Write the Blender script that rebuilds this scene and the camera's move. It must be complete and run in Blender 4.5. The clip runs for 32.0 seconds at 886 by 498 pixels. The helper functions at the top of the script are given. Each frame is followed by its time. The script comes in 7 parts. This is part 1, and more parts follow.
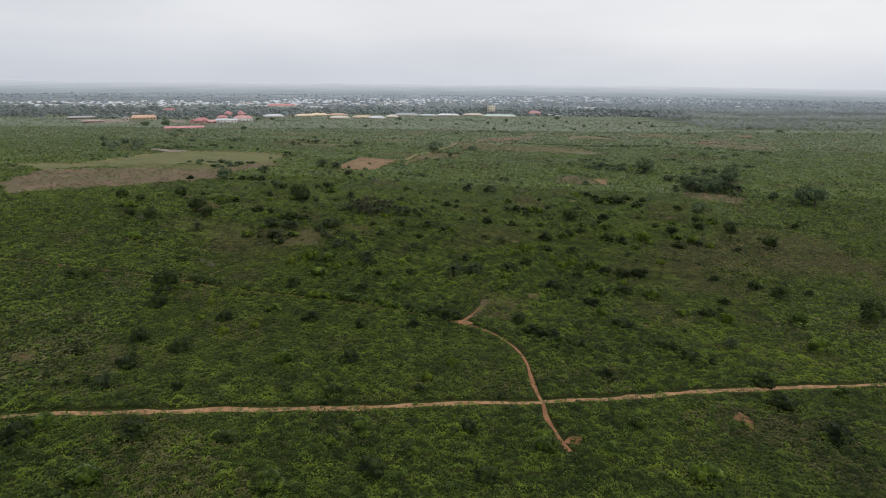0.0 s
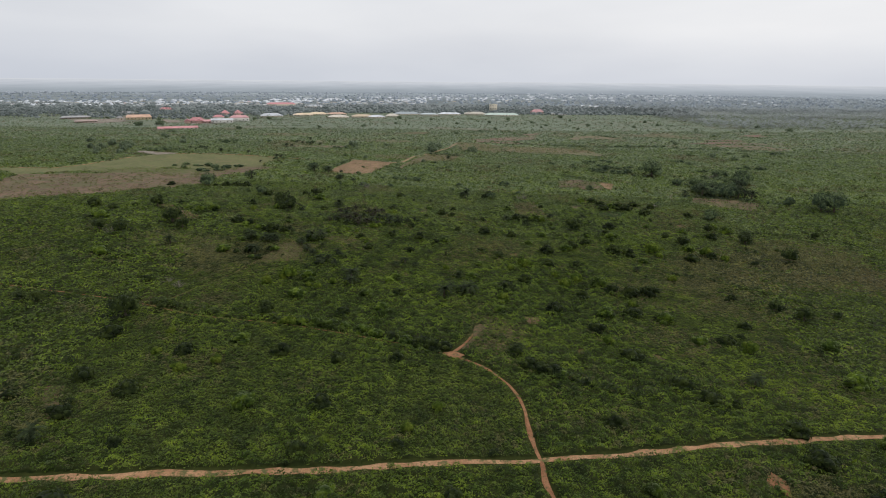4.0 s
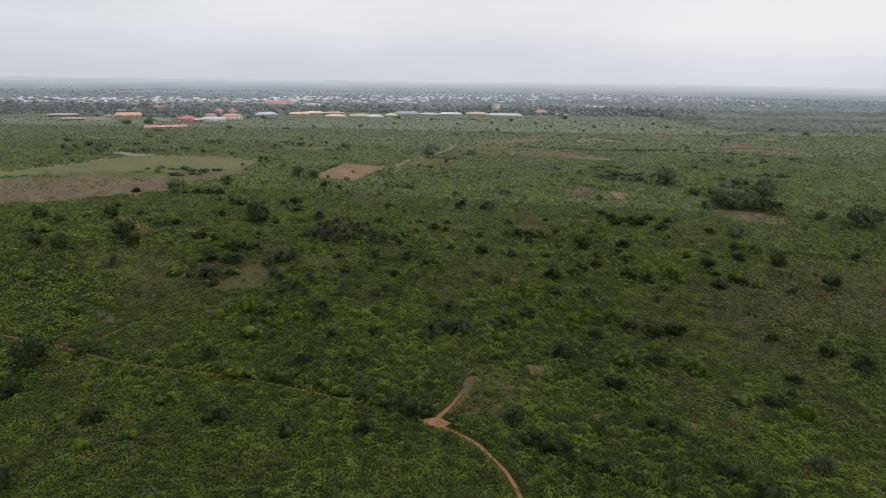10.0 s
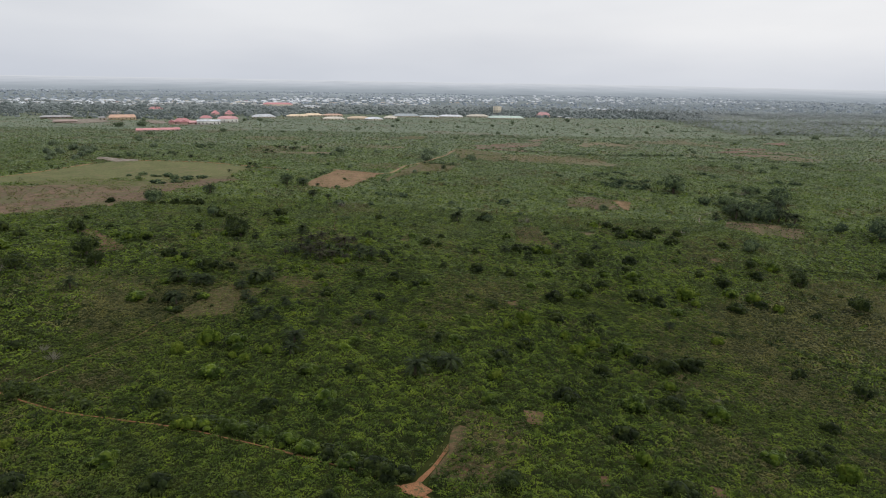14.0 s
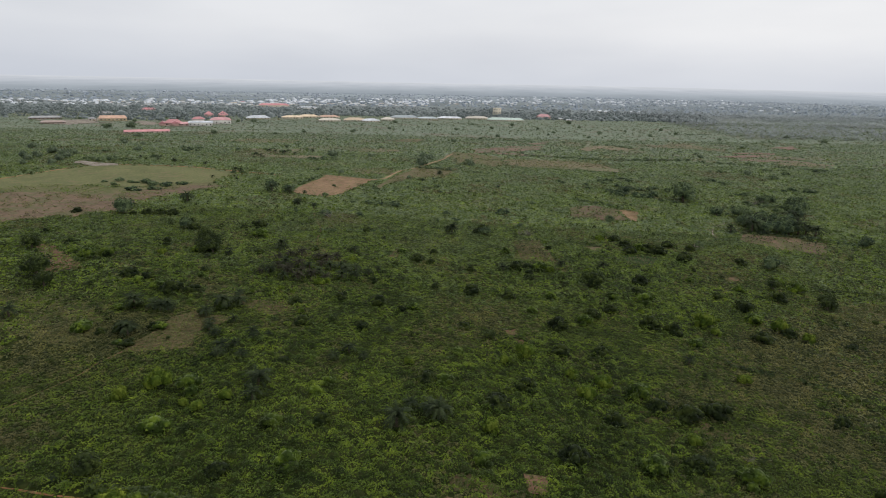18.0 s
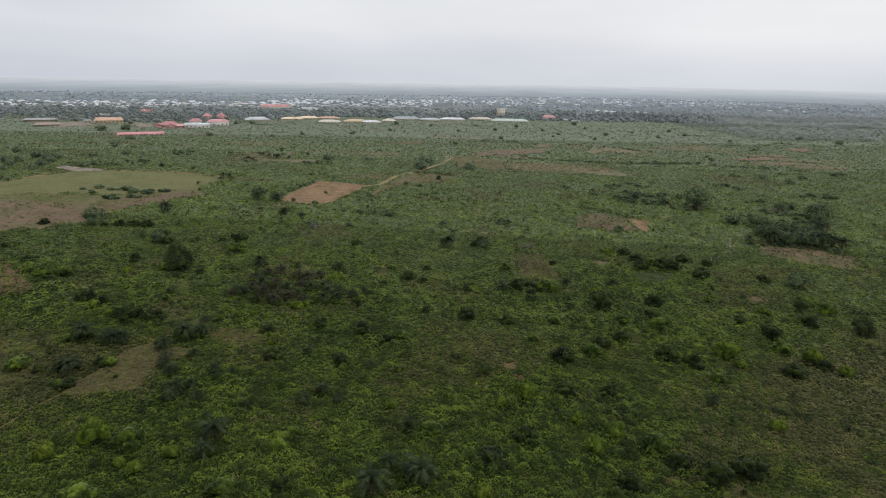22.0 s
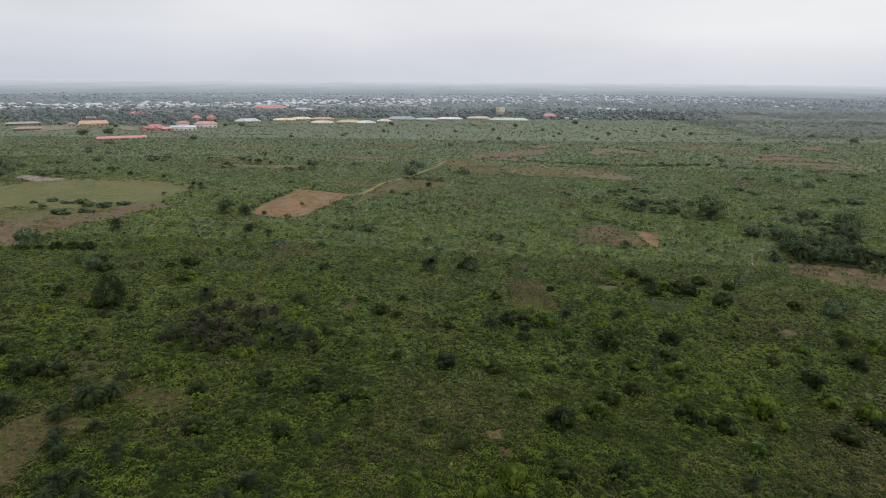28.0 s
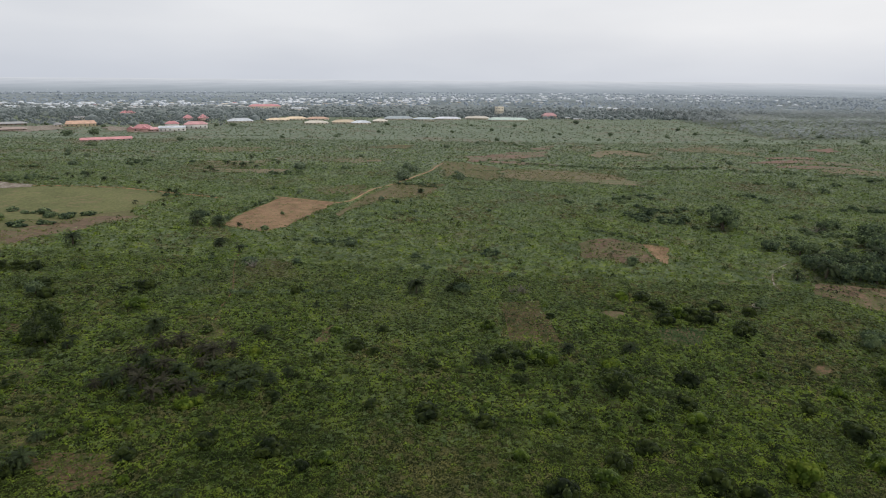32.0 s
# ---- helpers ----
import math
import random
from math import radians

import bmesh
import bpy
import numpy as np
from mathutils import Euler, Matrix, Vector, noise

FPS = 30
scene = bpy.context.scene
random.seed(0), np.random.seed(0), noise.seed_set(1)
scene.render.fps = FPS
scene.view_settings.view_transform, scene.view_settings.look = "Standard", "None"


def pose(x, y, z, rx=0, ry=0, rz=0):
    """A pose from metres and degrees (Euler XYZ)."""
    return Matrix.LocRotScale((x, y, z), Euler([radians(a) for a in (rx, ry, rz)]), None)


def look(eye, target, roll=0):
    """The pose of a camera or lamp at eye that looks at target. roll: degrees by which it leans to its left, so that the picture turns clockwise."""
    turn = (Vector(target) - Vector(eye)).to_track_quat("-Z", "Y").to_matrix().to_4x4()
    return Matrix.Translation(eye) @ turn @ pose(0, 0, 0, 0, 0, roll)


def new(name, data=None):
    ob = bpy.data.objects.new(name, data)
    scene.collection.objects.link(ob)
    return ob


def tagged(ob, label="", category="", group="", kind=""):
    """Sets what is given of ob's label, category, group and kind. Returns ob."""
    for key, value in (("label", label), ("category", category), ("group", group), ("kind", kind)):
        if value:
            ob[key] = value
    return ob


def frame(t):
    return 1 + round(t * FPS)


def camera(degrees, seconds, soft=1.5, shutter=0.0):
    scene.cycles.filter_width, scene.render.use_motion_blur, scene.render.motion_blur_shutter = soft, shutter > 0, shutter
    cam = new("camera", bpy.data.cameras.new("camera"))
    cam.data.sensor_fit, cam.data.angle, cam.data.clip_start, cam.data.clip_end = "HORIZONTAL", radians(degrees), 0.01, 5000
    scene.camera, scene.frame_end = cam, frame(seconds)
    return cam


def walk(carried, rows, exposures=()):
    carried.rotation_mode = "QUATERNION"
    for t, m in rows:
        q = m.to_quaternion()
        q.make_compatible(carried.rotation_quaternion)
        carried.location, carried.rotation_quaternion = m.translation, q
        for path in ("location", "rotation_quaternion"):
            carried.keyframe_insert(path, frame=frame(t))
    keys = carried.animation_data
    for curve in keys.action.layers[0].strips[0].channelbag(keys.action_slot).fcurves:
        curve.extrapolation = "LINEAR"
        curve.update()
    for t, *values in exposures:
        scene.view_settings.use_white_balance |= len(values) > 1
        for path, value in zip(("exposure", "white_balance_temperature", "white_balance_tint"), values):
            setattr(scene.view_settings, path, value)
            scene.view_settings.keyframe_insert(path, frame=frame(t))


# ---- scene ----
cam = camera(71.9, 32.0, soft=1.0)
PATH = [
    (0, (-1.401, 0.55, 59.693), (-1.417, 2.479, 59.167), 0.7),
    (3, (1.343, 13.984, 60.736), (1.319, 15.912, 60.205), 0.6),
    (6, (3.198, 30.175, 60.442), (3.167, 32.101, 59.906), 0.6),
    (9, (4.758, 45.09, 60.093), (4.725, 47.016, 59.557), 0.9),
    (11, (6.134, 54.076, 60.299), (6.098, 56.003, 59.764), 1.0),
    (13, (7.642, 62.744, 60.818), (7.601, 64.671, 60.285), 1.0),
    (17, (9.551, 82.479, 61.052), (9.512, 84.407, 60.523), 1.2),
    (19, (10.721, 92.091, 61.043), (10.677, 94.019, 60.514), 1.2),
    (21, (12.344, 101.249, 61.122), (12.289, 103.177, 60.594), 1.1),
    (23, (13.761, 110.493, 61.28), (13.702, 112.421, 60.751), 1.0),
    (25, (15.575, 119.723, 61.012), (15.512, 121.65, 60.481), 0.7),
    (28, (18.44, 134.219, 61.422), (18.374, 136.145, 60.889), 0.5),
    (30, (19.971, 144.136, 61.688), (19.905, 146.062, 61.152), 0.5),
    (32, (21.2, 154.939, 62.065), (21.134, 156.864, 61.527), 0.5),
]
walk(cam, [(t, look(eye, target, roll)) for t, eye, target, roll in PATH])

# ---- light and sky ----
SUN_UP, SUN_TURN = 60.0, 75.0
world = bpy.data.worlds.new("overcast_sky")
scene.world = world
world.use_nodes = True
wn, wl = world.node_tree.nodes, world.node_tree.links
wn.clear()
w_out = wn.new("ShaderNodeOutputWorld")
w_bg = wn.new("ShaderNodeBackground")
w_sky = wn.new("ShaderNodeTexSky")
w_sky.sky_type = "NISHITA"
w_sky.sun_disc = False
w_sky.sun_elevation = radians(SUN_UP)
w_sky.sun_rotation = radians(SUN_TURN)
w_sky.air_density, w_sky.dust_density = 1.5, 6.0
w_scale = wn.new("ShaderNodeMix")
w_scale.data_type, w_scale.blend_type = "RGBA", "MULTIPLY"
w_scale.inputs["Factor"].default_value = 1.0
w_scale.inputs["B"].default_value = (0.1, 0.1, 0.1, 1)
wl.new(w_sky.outputs["Color"], w_scale.inputs["A"])
w_co = wn.new("ShaderNodeTexCoord")
w_map = wn.new("ShaderNodeMapping")
w_map.inputs["Scale"].default_value = (1.6, 1.6, 6.5)
wl.new(w_co.outputs["Generated"], w_map.inputs["Vector"])
w_noise = wn.new("ShaderNodeTexNoise")
w_noise.inputs["Scale"].default_value, w_noise.inputs["Detail"].default_value = 1.3, 5.0
w_noise.inputs["Roughness"].default_value = 0.45
wl.new(w_map.outputs["Vector"], w_noise.inputs["Vector"])
w_ramp = wn.new("ShaderNodeValToRGB")
w_ramp.color_ramp.elements[0].position, w_ramp.color_ramp.elements[1].position = 0.30, 0.72
w_ramp.color_ramp.elements[0].color = (0.66, 0.675, 0.715, 1)
w_ramp.color_ramp.elements[1].color = (0.80, 0.805, 0.825, 1)
wl.new(w_noise.outputs["Fac"], w_ramp.inputs["Fac"])
w_mix = wn.new("ShaderNodeMix")
w_mix.data_type = "RGBA"
w_mix.inputs["Factor"].default_value = 0.92
wl.new(w_scale.outputs["Result"], w_mix.inputs["A"])
# the cloud is brighter towards the hidden sun
w_dot = wn.new("ShaderNodeVectorMath")
w_dot.operation = "DOT_PRODUCT"
w_dot.inputs[1].default_value = (math.sin(radians(SUN_TURN)) * math.cos(radians(SUN_UP)), math.cos(radians(SUN_TURN)) * math.cos(radians(SUN_UP)), math.sin(radians(SUN_UP)))
wl.new(w_co.outputs["Generated"], w_dot.inputs[0])
w_glow = wn.new("ShaderNodeValToRGB")
w_glow.color_ramp.elements[0].position, w_glow.color_ramp.elements[1].position = 0.0, 0.85
w_glow.color_ramp.elements[0].color = (0.97, 0.985, 1.005, 1)
w_glow.color_ramp.elements[1].color = (1.24, 1.22, 1.19, 1)
w_from = wn.new("ShaderNodeMapRange")
w_from.inputs["From Min"].default_value, w_from.inputs["From Max"].default_value = -0.12, 1.0
wl.new(w_dot.outputs["Value"], w_from.inputs["Value"])
wl.new(w_from.outputs["Result"], w_glow.inputs["Fac"])
w_bright = wn.new("ShaderNodeMix")
w_bright.data_type, w_bright.blend_type = "RGBA", "MULTIPLY"
w_bright.inputs["Factor"].default_value = 1.0
wl.new(w_ramp.outputs["Color"], w_bright.inputs["A"])
wl.new(w_glow.outputs["Color"], w_bright.inputs["B"])
w_sep = wn.new("ShaderNodeSeparateXYZ")
wl.new(w_co.outputs["Generated"], w_sep.inputs["Vector"])
w_low = wn.new("ShaderNodeValToRGB")
w_low.color_ramp.elements[0].position, w_low.color_ramp.elements[1].position = 0.0, 0.075
w_low.color_ramp.elements[0].color = (0.87, 0.89, 0.925, 1)
w_low.color_ramp.elements[1].color = (1.0, 1.0, 1.0, 1)
wl.new(w_sep.outputs["Z"], w_low.inputs["Fac"])
w_dim = wn.new("ShaderNodeMix")
w_dim.data_type, w_dim.blend_type = "RGBA", "MULTIPLY"
w_dim.inputs["Factor"].default_value = 1.0
wl.new(w_bright.outputs["Result"], w_dim.inputs["A"])
wl.new(w_low.outputs["Color"], w_dim.inputs["B"])
wl.new(w_dim.outputs["Result"], w_mix.inputs["B"])
wl.new(w_mix.outputs["Result"], w_bg.inputs["Color"])
wl.new(w_bg.outputs["Background"], w_out.inputs["Surface"])
w_bg.inputs["Strength"].default_value = 1.07

sun_data = bpy.data.lights.new("sun", "SUN")
sun_data.energy, sun_data.angle, sun_data.color = 1.3, radians(9), (1.0, 0.95, 0.87)
sun = new("sun", sun_data)
turn, up = radians(SUN_TURN), radians(SUN_UP)
sun.matrix_world = look((400 * math.sin(turn) * math.cos(up), 400 * math.cos(turn) * math.cos(up), 400 * math.sin(up)), (0, 0, 0))


# ---- materials ----
def node_material(name):
    m = bpy.data.materials.new(name)
    m.use_nodes = True
    return m, m.node_tree.nodes, m.node_tree.links, m.node_tree.nodes["Principled BSDF"]


def noise_node(n, l, scale, detail=3.0, rough=0.55, stretch=None):
    co = n.new("ShaderNodeNewGeometry")
    t = n.new("ShaderNodeTexNoise")
    t.inputs["Scale"].default_value, t.inputs["Detail"].default_value, t.inputs["Roughness"].default_value = scale, detail, rough
    if stretch:
        mp = n.new("ShaderNodeMapping")
        mp.inputs["Scale"].default_value = stretch
        l.new(co.outputs["Position"], mp.inputs["Vector"])
        l.new(mp.outputs["Vector"], t.inputs["Vector"])
    else:
        l.new(co.outputs["Position"], t.inputs["Vector"])
    return t.outputs["Fac"]


def ramp_node(n, l, fac, stops):
    r = n.new("ShaderNodeValToRGB")
    e = r.color_ramp.elements
    while len(e) < len(stops):
        e.new(0.5)
    for k, (p, c) in enumerate(stops):
        e[k].position, e[k].color = p, (*c, 1)
    l.new(fac, r.inputs["Fac"])
    return r.outputs["Color"]


def mix_node(n, l, fac, a, b, blend="MIX"):
    m = n.new("ShaderNodeMix")
    m.data_type, m.blend_type = "RGBA", blend
    for socket, v in ((m.inputs["Factor"], fac), (m.inputs["A"], a), (m.inputs["B"], b)):
        if isinstance(v, (int, float)):
            socket.default_value = v
        elif isinstance(v, tuple):
            socket.default_value = (*v, 1)
        else:
            l.new(v, socket)
    return m.outputs["Result"]


def map_node(n, l, fac, a, b):
    m = n.new("ShaderNodeMapRange")
    m.inputs["From Min"].default_value, m.inputs["From Max"].default_value = a, b
    l.new(fac, m.inputs["Value"])
    return m.outputs["Result"]


def bump_node(n, l, height, bsdf, strength=0.5, distance=0.1):
    b = n.new("ShaderNodeBump")
    b.inputs["Strength"].default_value, b.inputs["Distance"].default_value = strength, distance
    l.new(height, b.inputs["Height"])
    l.new(b.outputs["Normal"], bsdf.inputs["Normal"])


def leaf_material(name, dark, mid, light, dry=(0.11, 0.10, 0.035), dry_from=0.62, patch=0.035, gloss=0.6, sheen=0.0, shine=0.05, vary=1.0, thin=0.2, tint=(0.88, 0.95, 0.94, 1), blotch=0.0):
    """Foliage: tone by stand, by plant and by leaf, with dry patches."""
    m, n, l, b = node_material(name)
    stand = noise_node(n, l, patch, 3, 0.6)
    plant = noise_node(n, l, 0.45, 2, 0.6)
    geo = n.new("ShaderNodeNewGeometry")
    tone = mix_node(n, l, 0.32, ramp_node(n, l, plant, [(0.42, dark), (0.5, mid), (0.58, light)]), ramp_node(n, l, stand, [(0.34, dark), (0.5, mid), (0.66, light)]))
    single = ramp_node(n, l, geo.outputs["Random Per Island"], [(0.0, (1 - 0.35 * vary, 1 - 0.32 * vary, 1 - 0.4 * vary)), (0.6, (1, 1, 1)), (1.0, (1 + 0.5 * vary, 1 + 0.45 * vary, 1 + 0.3 * vary))])
    tone = mix_node(n, l, 1.0, tone, single, "MULTIPLY")
    growth = ramp_node(n, l, noise_node(n, l, 0.16, 3, 0.6), [(0.38, (0.52, 0.55, 0.55)), (0.5, (1, 1, 1)), (0.62, (1.42, 1.36, 1.2))])
    tone = mix_node(n, l, blotch, tone, mix_node(n, l, 1.0, tone, growth, "MULTIPLY"))
    old = map_node(n, l, noise_node(n, l, 0.021, 4, 0.65), dry_from, dry_from + 0.12)
    tone = mix_node(n, l, old, tone, dry)
    l.new(tone, b.inputs["Base Color"])
    b.inputs["Roughness"].default_value = gloss
    b.inputs["Specular IOR Level"].default_value = shine
    # sheen lifts leaves seen at flat angles, a stand-in for haze
    b.inputs["Sheen Weight"].default_value = sheen
    b.inputs["Sheen Tint"].default_value = tint
    # daylight shines through the thin leaves
    through_leaf = n.new("ShaderNodeBsdfTranslucent")
    l.new(mix_node(n, l, 1.0, tone, (1.5, 1.6, 0.7), "MULTIPLY"), through_leaf.inputs["Color"])
    both = n.new("ShaderNodeMixShader")
    both.inputs["Fac"].default_value = thin
    l.new(b.outputs["BSDF"], both.inputs[1])
    l.new(through_leaf.outputs["BSDF"], both.inputs[2])
    l.new(both.outputs["Shader"], n["Material Output"].inputs["Surface"])
    return m


def soil_material(name, a, b2, weeds, weed_from=0.58, scale=1.2, rows=None):
    m, n, l, b = node_material(name)
    base = ramp_node(n, l, noise_node(n, l, scale * 0.25, 5, 0.65), [(0.38, a), (0.62, b2)])
    grain = ramp_node(n, l, noise_node(n, l, scale * 3, 4, 0.7), [(0.3, (0.6, 0.6, 0.6)), (0.7, (1.35, 1.35, 1.35))])
    base = mix_node(n, l, 1.0, base, grain, "MULTIPLY")
    weed = map_node(n, l, noise_node(n, l, scale * 0.6, 5, 0.7, rows), weed_from, weed_from + 0.08)
    l.new(mix_node(n, l, weed, base, weeds), b.inputs["Base Color"])
    b.inputs["Roughness"].default_value = 0.9
    b.inputs["Specular IOR Level"].default_value = 0.2
    bump_node(n, l, noise_node(n, l, scale * 3, 4, 0.6), b, 0.6, 0.12)
    return m


def ground_material():
    """Low grass and scrub: leafy green near; paler far out on the plain, where colour and sheen by distance stand in
    for haze.
    """
    m, n, l, b = node_material("bush_ground")
    geo = n.new("ShaderNodeNewGeometry")
    sep = n.new("ShaderNodeSeparateXYZ")
    l.new(geo.outputs["Position"], sep.inputs["Vector"])

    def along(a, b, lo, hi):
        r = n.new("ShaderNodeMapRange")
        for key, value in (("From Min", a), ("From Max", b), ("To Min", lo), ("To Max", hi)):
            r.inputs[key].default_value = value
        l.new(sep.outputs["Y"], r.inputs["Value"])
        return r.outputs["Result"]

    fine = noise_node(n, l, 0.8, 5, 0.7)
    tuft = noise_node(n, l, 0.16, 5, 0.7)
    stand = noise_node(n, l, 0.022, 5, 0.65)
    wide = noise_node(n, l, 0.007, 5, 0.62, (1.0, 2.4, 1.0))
    # near ground, its colour darkened for the shade between plants
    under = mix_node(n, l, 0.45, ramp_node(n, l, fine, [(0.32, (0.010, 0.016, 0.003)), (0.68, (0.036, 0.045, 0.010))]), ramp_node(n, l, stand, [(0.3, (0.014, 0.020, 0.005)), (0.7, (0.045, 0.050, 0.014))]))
    hazed_open_grass = mix_node(n, l, 0.5, ramp_node(n, l, tuft, [(0.38, (0.040, 0.060, 0.022)), (0.5, (0.092, 0.12, 0.044)), (0.62, (0.155, 0.178, 0.07))]), ramp_node(n, l, stand, [(0.38, (0.058, 0.082, 0.031)), (0.62, (0.135, 0.15, 0.06))]))
    plots = n.new("ShaderNodeTexVoronoi")
    plots.inputs["Scale"].default_value = 0.024
    lay = n.new("ShaderNodeMapping")
    lay.inputs["Scale"].default_value, lay.inputs["Rotation"].default_value = (0.8, 1.5, 0.0), (0, 0, 0.15)
    l.new(geo.outputs["Position"], lay.inputs["Vector"])
    l.new(lay.outputs["Vector"], plots.inputs["Vector"])
    tint = n.new("ShaderNodeSeparateColor")
    l.new(plots.outputs["Color"], tint.inputs["Color"])
    hazed_open_grass = mix_node(n, l, 1.0, hazed_open_grass, ramp_node(n, l, tint.outputs["Red"], [(0.0, (0.68, 0.70, 0.70)), (0.5, (0.95, 0.96, 0.95)), (1.0, (1.22, 1.15, 1.12))]), "MULTIPLY")
    fallow = ramp_node(n, l, tuft, [(0.3, (0.10, 0.10, 0.045)), (0.7, (0.16, 0.145, 0.075))])
    hazed_open_grass = mix_node(n, l, map_node(n, l, wide, 0.55, 0.64), hazed_open_grass, fallow)
    near = mix_node(n, l, along(200, 400, 0, 1), under, hazed_open_grass)
    # woodland and fields of the far plain, haze painted into their paler colour
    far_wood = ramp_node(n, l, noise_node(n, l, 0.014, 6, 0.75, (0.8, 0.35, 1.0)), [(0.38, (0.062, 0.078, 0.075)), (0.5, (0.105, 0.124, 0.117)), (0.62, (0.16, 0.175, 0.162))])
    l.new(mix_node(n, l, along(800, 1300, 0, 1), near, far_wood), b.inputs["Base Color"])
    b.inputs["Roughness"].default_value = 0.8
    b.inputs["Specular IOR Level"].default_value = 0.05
    # sheen grows with distance in place of haze in the air
    haze_sheen = n.new("ShaderNodeValToRGB")
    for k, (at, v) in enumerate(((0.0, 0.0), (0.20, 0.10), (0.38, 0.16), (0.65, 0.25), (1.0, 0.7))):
        e = haze_sheen.color_ramp.elements[k] if k < 2 else haze_sheen.color_ramp.elements.new(at)
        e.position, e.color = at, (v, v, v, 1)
    l.new(along(200, 2600, 0.0, 1.0), haze_sheen.inputs["Fac"])
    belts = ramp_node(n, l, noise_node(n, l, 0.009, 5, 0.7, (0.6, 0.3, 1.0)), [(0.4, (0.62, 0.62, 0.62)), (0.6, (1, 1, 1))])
    l.new(mix_node(n, l, 1.0, haze_sheen.outputs["Color"], belts, "MULTIPLY"), b.inputs["Sheen Weight"])
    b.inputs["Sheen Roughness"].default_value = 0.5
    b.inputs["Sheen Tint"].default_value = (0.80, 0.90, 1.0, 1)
    bump_node(n, l, noise_node(n, l, 0.5, 5, 0.7), b, 0.4, 0.4)
    return m


def plain_material(name, color, rough=0.7, metal=0.0, vary=0.25, scale=0.8):
    m, n, l, b = node_material(name)
    lo, hi = tuple(c * (1 - vary) for c in color), tuple(min(1, c * (1 + vary)) for c in color)
    tone = ramp_node(n, l, noise_node(n, l, scale, 4, 0.6), [(0.3, lo), (0.7, hi)])
    tone = mix_node(n, l, 0.35, tone, ramp_node(n, l, noise_node(n, l, scale * 9, 3, 0.6), [(0.3, lo), (0.7, hi)]))
    l.new(tone, b.inputs["Base Color"])
    b.inputs["Roughness"].default_value, b.inputs["Metallic"].default_value = rough, metal
    return m


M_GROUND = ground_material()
M_SHRUB = leaf_material("shrub_leaves", (0.012, 0.0247, 0.004), (0.0462, 0.0793, 0.0114), (0.1192, 0.1696, 0.0215), sheen=0.38, vary=0.55, dry_from=0.76, thin=0.35, tint=(0.8, 0.95, 0.5, 1), blotch=0.9)
M_GRASS = leaf_material("bush_grass", (0.0375, 0.0599, 0.0112), (0.0659, 0.0958, 0.0162), (0.1044, 0.137, 0.0253), dry_from=0.62, dry=(0.086, 0.080, 0.030), sheen=0.38, vary=0.55, thin=0.35, tint=(0.8, 0.95, 0.5, 1), blotch=0.9)
M_CLUMP = leaf_material("weed_leaves", (0.0294, 0.0534, 0.0079), (0.0682, 0.1065, 0.0138), (0.1406, 0.1919, 0.0238), dry_from=0.72, dry=(0.09, 0.086, 0.028), sheen=0.38, vary=0.55, thin=0.35, tint=(0.8, 0.95, 0.5, 1), blotch=0.9)
M_PALE = leaf_material("pale_weed_leaves", (0.0384, 0.0639, 0.0077), (0.0855, 0.1277, 0.0135), (0.1527, 0.2044, 0.0236), dry_from=0.68, dry=(0.095, 0.086, 0.03), sheen=0.38, vary=0.55, thin=0.35, tint=(0.8, 0.95, 0.5, 1), blotch=0.6)
M_TUFT = leaf_material("dry_tuft_leaves", (0.0484, 0.0557, 0.0194), (0.0871, 0.0908, 0.0339), (0.1307, 0.1222, 0.052), dry_from=0.54, dry=(0.106, 0.089, 0.047), sheen=0.38, vary=0.55, thin=0.3, tint=(0.9, 0.92, 0.6, 1), blotch=0.6)
# stems and litter, with the shade of the gaps painted in
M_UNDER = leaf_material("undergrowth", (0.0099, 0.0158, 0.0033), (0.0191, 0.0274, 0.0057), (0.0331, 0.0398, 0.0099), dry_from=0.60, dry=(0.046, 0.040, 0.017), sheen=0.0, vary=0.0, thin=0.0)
M_FALLOW_GRASS = leaf_material("fallow_grass", (0.055, 0.060, 0.022), (0.085, 0.085, 0.032), (0.120, 0.108, 0.048), dry_from=0.58, dry=(0.115, 0.095, 0.050), sheen=0.08, vary=0.6)
# plants of the plain: haze painted in as paler, bluer leaf colours
M_FAR_OPEN = leaf_material("hazed_far_open_grass", (0.1032, 0.1361, 0.0872), (0.1344, 0.1698, 0.1129), (0.1679, 0.1988, 0.1376), dry_from=0.58, dry=(0.155, 0.138, 0.098), sheen=0.1, vary=0.2)
M_FAR_DRY = leaf_material("hazed_far_dry_grass", (0.1155, 0.1201, 0.079), (0.1525, 0.1502, 0.1044), (0.1871, 0.1779, 0.1299), dry_from=0.58, dry=(0.155, 0.132, 0.098), sheen=0.1, vary=0.4)
M_FAR_LOW = leaf_material("hazed_far_low_leaves", (0.0792, 0.1051, 0.0745), (0.1152, 0.1454, 0.1016), (0.1555, 0.1843, 0.1286), dry_from=0.8, sheen=0.15, vary=0.2)
M_LOW = leaf_material("hazed_low_bush_leaves", (0.0404, 0.0588, 0.0242), (0.0652, 0.0859, 0.033), (0.0947, 0.1133, 0.0442), dry_from=0.7, sheen=0.06, vary=0.3)
M_OPEN = leaf_material("hazed_open_grass", (0.071, 0.1109, 0.0312), (0.1025, 0.1453, 0.0403), (0.1324, 0.1713, 0.0483), dry_from=0.66, sheen=0.27, vary=0.35, thin=0.3, tint=(0.8, 0.95, 0.7, 1), blotch=0.5)
